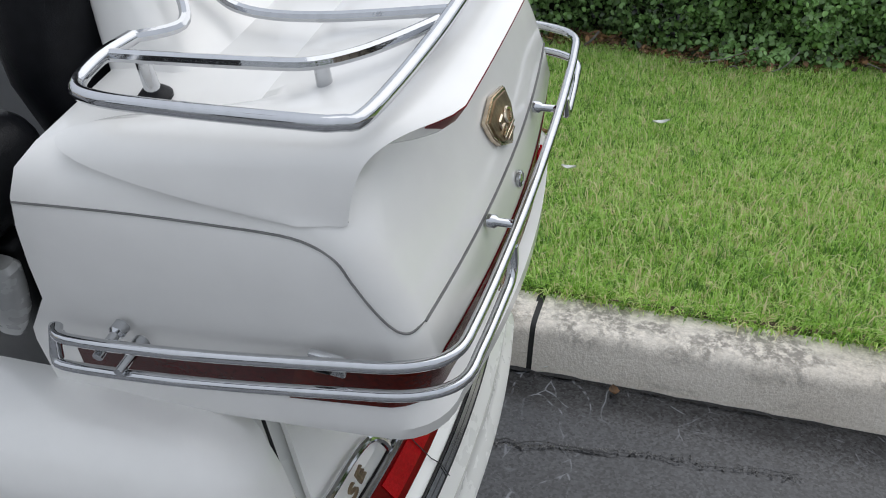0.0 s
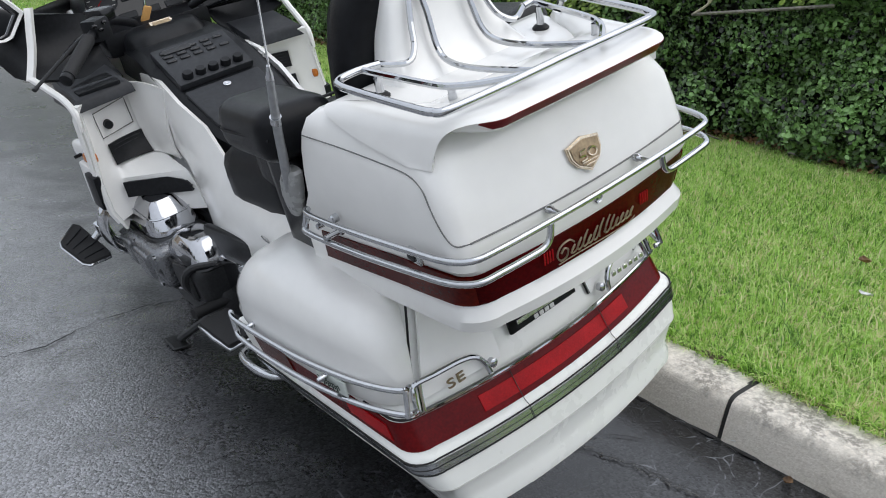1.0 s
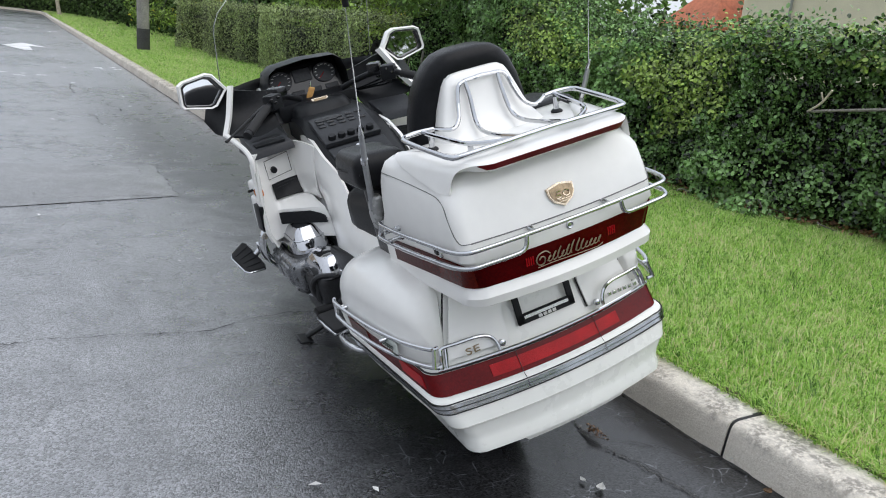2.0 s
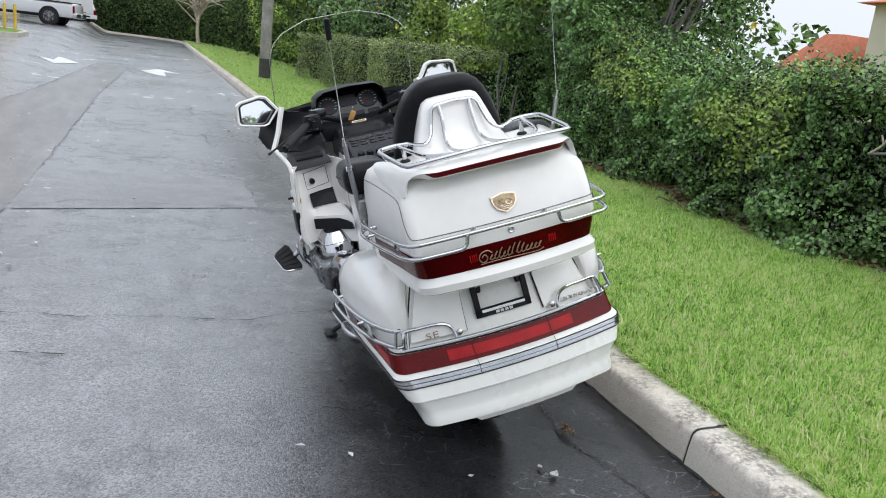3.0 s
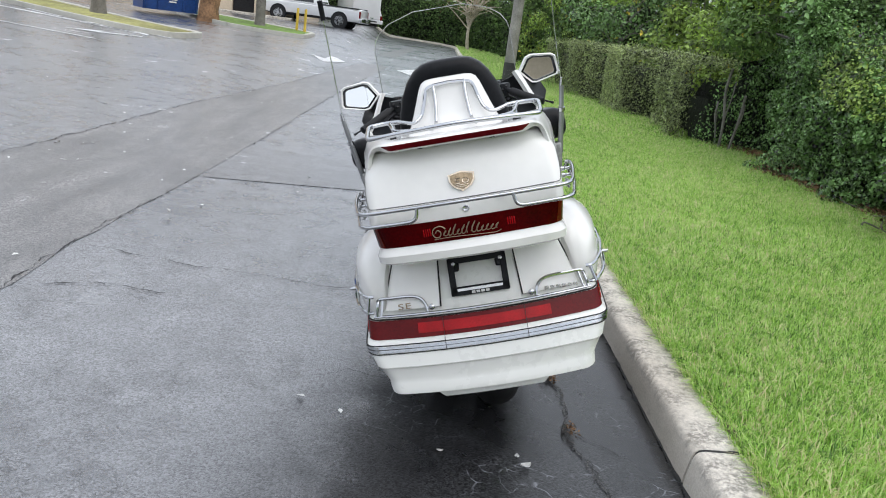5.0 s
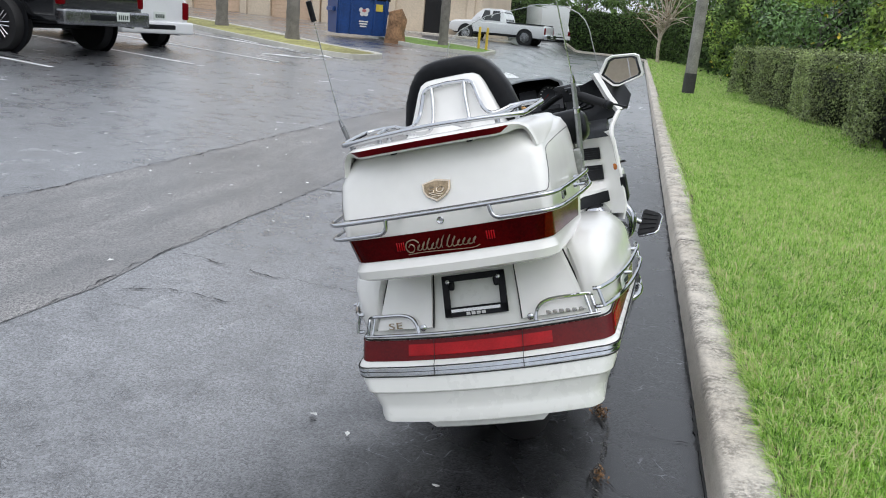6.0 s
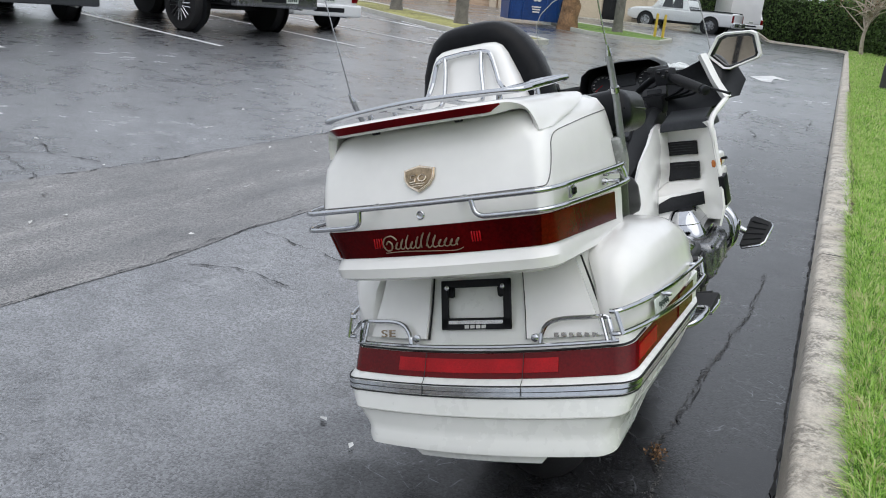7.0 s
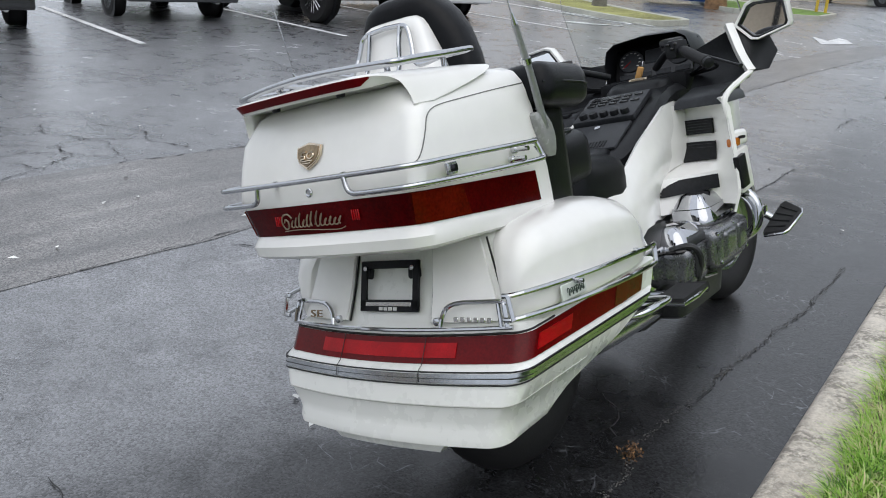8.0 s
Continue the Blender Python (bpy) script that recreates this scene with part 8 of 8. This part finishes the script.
for x in (-0.9, -0.45, 0.45, 0.9):
    part("rib", rbox((0.07, 0.06, 1.3), (x, -0.84, 0.82), 0.01, 1, (7.5, 0, 0)), BIN_BLUE, skip)
for k in range(5):
    q = radians(90 + 72 * k)
    part("sticker_petal", lathe([(0.055, 0), (0.085, 0), (0.085, 0.012), (0.055, 0.012)], 14, pose(0.05 + 0.125 * math.cos(q), -0.842, 1.0 + 0.125 * math.sin(q), 97.5, 0, 0)), OFFWHITE, skip)
part("sticker_disc", lathe([(0.085, 0), (0.085, 0.014), (0.001, 0.015)], 16, pose(0.05, -0.842, 1.0, 97.5, 0, 0)), surface("pale_red_print", (0.55, 0.16, 0.16), 0.5), skip, "round pale red sticker")
for k in range(3):
    part("sticker_bar", rbox((0.36 - 0.05 * k, 0.012, 0.05), (0.05, -0.815 + 0.006 * k, 0.62 - 0.09 * k), 0.003, 1), OFFWHITE, skip)
part("sticker_plate", rbox((0.30, 0.012, 0.26), (0.62, -0.875, 1.16), 0.003, 1), surface("yellow_warning_sticker", (0.65, 0.5, 0.06), 0.5), skip)
for x in (-1.05, 1.05):
    part("lift_pocket", rbox((0.12, 1.1, 0.16), (x, 0, 1.0), 0.02, 1), BIN_BLUE, skip)
stump = part("tree_stump", tube([(-8.1, 27.9, 0.35), (-8.1, 27.9, 0.8), (-8.05, 27.95, 1.2), (-8.15, 27.9, 1.55)], [0.42, 0.34, 0.36, 0.26], 12), surface("brown_stump_bark", (0.30, 0.17, 0.09), 0.9, vary=0.4, scales=(3, 14), bump=0.9, bump_scale=25, depth=0.05))
tagged(stump, "rough brown palm stump beside the container", "stump")
trailer = tagged(new("box_trailer"), "white box trailer parked by the building", "trailer")
part("box", rbox((2.0, 4.4, 1.95), (-5.0, 57.5, float(rise(-5.0, 57.5)) + 1.45), 0.04, 2, (0, 0, 20)), CAR_WHITE, trailer)
part("skid", rbox((1.7, 4.0, 0.47), (-5.0, 57.5, float(rise(-5.0, 57.5)) + 0.24), 0.03, 1, (0, 0, 20)), PLASTIC, trailer)


def road_wheel(parent, x, y, r, w, dark=False, sg=1):
    m = pose(x, y, r, 0, 90 * sg, 0)
    tyre = part("wheel", lathe([(r * 0.66, -w / 2), (r * 0.93, -w / 2), (r, -w * 0.36), (r, w * 0.36), (r * 0.93, w / 2), (r * 0.66, w / 2)], 32, m), RUBBER, parent, "black tyre on an alloy rim")
    part("rim", lathe([(r * 0.66, w * 0.50), (r * 0.63, w * 0.46), (r * 0.58, w * 0.25), (0.02, w * 0.25)], 28, m), RIM_DARK if dark else RIM, tyre)
    for k in range(8 if dark else 6):
        a = 2 * math.pi * k / (8 if dark else 6)
        arm = rbox((r * 0.50, r * 0.15, w * 0.14), (r * 0.38, 0, w * 0.40), 0.012, 1)
        bmesh.ops.transform(arm, matrix=m @ pose(0, 0, 0, 0, 0, math.degrees(a)), verts=arm.verts)
        spoke = part("spoke", arm, RIM_DARK if dark else CHROME_DULL, tyre)
        for side in (-1, 1):
            edge = tube([m @ pose(0, 0, 0, 0, 0, math.degrees(a)) @ Vector((r * u, side * r * h, w * z)) for u, h, z in ((0.15, 0.055, 0.47), (0.40, 0.070, 0.475), (0.61, 0.085, 0.48))], r * (0.034 if dark else 0.020), 5)
            part("milled_edge", edge, CHROME_DULL, tyre)
    part("hub", lathe([(r * 0.16, w * 0.3), (r * 0.14, w * 0.5), (0.005, w * 0.52)], 14, m), RIM, tyre)


TRUCK_CHROME = surface("dark_bumper_chrome", (0.27, 0.275, 0.285), 0.26, 1.0, vary=0.12, scales=(4, 50), bump=0.05)


def vehicle(name, label, m, paint, length, width, tall, clear, r, base, overhang, pickup=False, dark=False):
    """A car: y ahead, origin on the ground under the rear axle."""
    car = tagged(new(name), label, "pickup truck" if pickup else "car")
    car.matrix_world = m
    y0, y1 = -overhang, length - overhang
    hw = width / 2
    deck = clear + (tall - clear) * (0.50 if pickup else 0.52)

    def sec(y, w, zb, zt, k=0.09):
        return [(-w + k, y, zb), (w - k, y, zb), (w, y, zb + k * 1.2), (w, y, zt - k), (w - k, y, zt), (-w + k, y, zt), (-w, y, zt - k), (-w, y, zb + k * 1.2)]

    body = part("body", loft([sec(y0, hw - 0.06, clear + 0.08, deck - 0.04), sec(y0 + 0.06, hw, clear, deck), sec(y0 + 0.5, hw, clear, deck), sec(y1 - 1.3, hw, clear, deck), sec(y1 - 0.4, hw - 0.02, clear, deck - 0.06), sec(y1, hw - 0.14, clear + 0.1, deck - 0.2)]), paint, car)
    if pickup:
        c0, c1 = length * 0.40 - overhang, length * 0.76 - overhang
        part("bed_liner", rbox((width - 0.2, length * 0.36, 0.02), (0, y0 + length * 0.21, deck + 0.005), 0, 1), PLASTIC, body)
        for sg in (-1, 1):
            part("bed_rail", rbox((0.09, length * 0.38, 0.05), (sg * (hw - 0.05), y0 + length * 0.2, deck + 0.02), 0.015, 2), PLASTIC, body)
        part("tailgate", rbox((width - 0.26, 0.04, (deck - clear) * 0.62), (0, y0 - 0.004, deck - (deck - clear) * 0.36), 0.015, 2), paint, body)
    else:
        c0, c1 = y0 + 0.08, length * 0.72 - overhang
    cab = part("cabin", loft([[(sx * w, y, z) for sx, y in ((-1, a), (1, a), (1, b), (-1, b))] for z, w, a, b in ((deck - 0.02, hw - 0.04, c0, c1), (deck + (tall - deck) * 0.5, hw - 0.10, c0 + 0.12, c1 - 0.28), (tall - 0.05, hw - 0.18, c0 + 0.28, c1 - 0.62), (tall, hw - 0.26, c0 + 0.40, c1 - 0.75))]), paint, car)
    for sg in (-1, 1):
        for a, b in ((0.10, 0.50), (0.54, 0.90)):
            y_a, y_b = c0 + 0.2 + (c1 - c0 - 0.75) * a, c0 + 0.2 + (c1 - c0 - 0.75) * b
            part("window", sheet([[(sg * (hw - 0.040), y_a, deck + 0.05), (sg * (hw - 0.040), y_b + 0.1, deck + 0.05)], [(sg * (hw - 0.138), y_a + 0.1, tall - 0.11), (sg * (hw - 0.138), y_b - 0.05, tall - 0.11)]], 0.012), CAR_GLASS, cab, smooth=False)
    part("rear_window", sheet([[(-hw + 0.2, c0 + 0.025, deck + 0.08), (hw - 0.2, c0 + 0.025, deck + 0.08)], [(-hw + 0.28, c0 + 0.23, tall - 0.12), (hw - 0.28, c0 + 0.23, tall - 0.12)]], 0.012), CAR_GLASS, cab, smooth=False)
    bumper = part("rear_bumper", rbox((width - 0.02, 0.22, 0.26), (0, y0 - 0.06, clear + 0.10), 0.05, 3), TRUCK_CHROME if dark else CHROME_DULL if pickup else paint, car)
    part("bumper_step", rbox((width * 0.45, 0.10, 0.10), (0, y0 - 0.13, clear + 0.11), 0.02, 2), PLASTIC, bumper)
    part("number_plate", rbox((0.31, 0.012, 0.155), ((0.3 if dark else 0.0), y0 - 0.178, clear + (0.14 if pickup else 0.34)), 0.004, 1), PAPER, bumper, "pale number plate")
    for k in range(5):
        part("plate_bar", rbox((0.032, 0.006, 0.075), ((0.2 if dark else -0.1) + k * 0.05, y0 - 0.186, clear + (0.13 if pickup else 0.33)), 0.002, 1), INK, bumper)
    for sg in (-1, 1):
        part("tail_lamp", rbox((0.16, 0.10, 0.36), (sg * (hw - 0.10), y0 + 0.02, deck - 0.28), 0.03, 2), RED_STRIP, car, "red tail lamp")
        part("head_lamp", rbox((0.34, 0.12, 0.18), (sg * (hw - 0.28), y1 - 0.10, deck - 0.26), 0.04, 2), LENS_CLEAR, car)
        part("side_mirror", rbox((0.20, 0.12, 0.16), (sg * (hw + 0.09), c1 - 0.45, deck + 0.12), 0.03, 2), paint, car)
        part("sill", rbox((0.06, base - 2 * r - 0.05, 0.10), (sg * (hw - 0.03), base / 2, clear + 0.03), 0.02, 1), PLASTIC, car)
        for y in (0, base):
            part("wheel_arch", lathe([(r * 1.20, 0), (r * 1.20, 0.012), (r * 1.10, 0.014)], 28, pose(sg * (hw - 0.006), y, r * 1.02, 0, 90 * sg, 0)), PLASTIC, car)
            road_wheel(car, sg * (hw - 0.10 + (0.08 if dark else 0)), y, r, 0.34 if dark else 0.23, dark, sg)
    part("axle", tube([(-hw + 0.2, 0, r), (hw - 0.2, 0, r)], 0.06, 8), PLASTIC, car)
    part("underbody", rbox((width - 0.3, length - 0.6, 0.2), (0, (y0 + y1) / 2, clear + 0.05), 0.03, 1), PLASTIC, car)
    part("exhaust_tip", tube([(hw * 0.6, y0 - 0.12, clear - 0.02), (hw * 0.6, y0 + 0.5, clear)], 0.04, 10), CHROME_DULL, car)
    return car


def parked(x, y, turn):
    return pose(x, y, float(rise(x, y)), 0, 0, turn)


vehicle("pickup_truck", "lifted black pickup truck on big black wheels, parked", parked(-9.85, 11.0, 81.0), CAR_BLACK, 5.8, 2.02, 2.05, 0.56, 0.45, 3.7, 1.15, True, True)
vehicle("suv", "white sport utility car parked in a stall", parked(-10.4, 13.95, 72), CAR_WHITE, 4.9, 1.90, 1.75, 0.34, 0.36, 2.9, 1.0)
vehicle("suv", "dark grey sport utility car parked in a stall", parked(-11.95, 8.0, 72.5), CAR_GREY, 4.9, 1.92, 1.78, 0.34, 0.38, 2.9, 1.0)
vehicle("suv", "black sport utility car parked in a stall", parked(-11.6, 4.15, 72.5), CAR_BLACK, 4.9, 1.90, 1.75, 0.32, 0.38, 2.9, 1.0)
vehicle("pickup_truck", "white crew-cab pickup truck parked by the building", parked(-4.6, 42.8, 80), CAR_WHITE, 5.6, 1.92, 1.74, 0.40, 0.385, 3.4, 1.1, True)
vehicle("sedan", "white car parked beside the trailer", parked(-4.4, 56.5, 30), CAR_WHITE, 4.6, 1.8, 1.45, 0.22, 0.33, 2.7, 0.95)
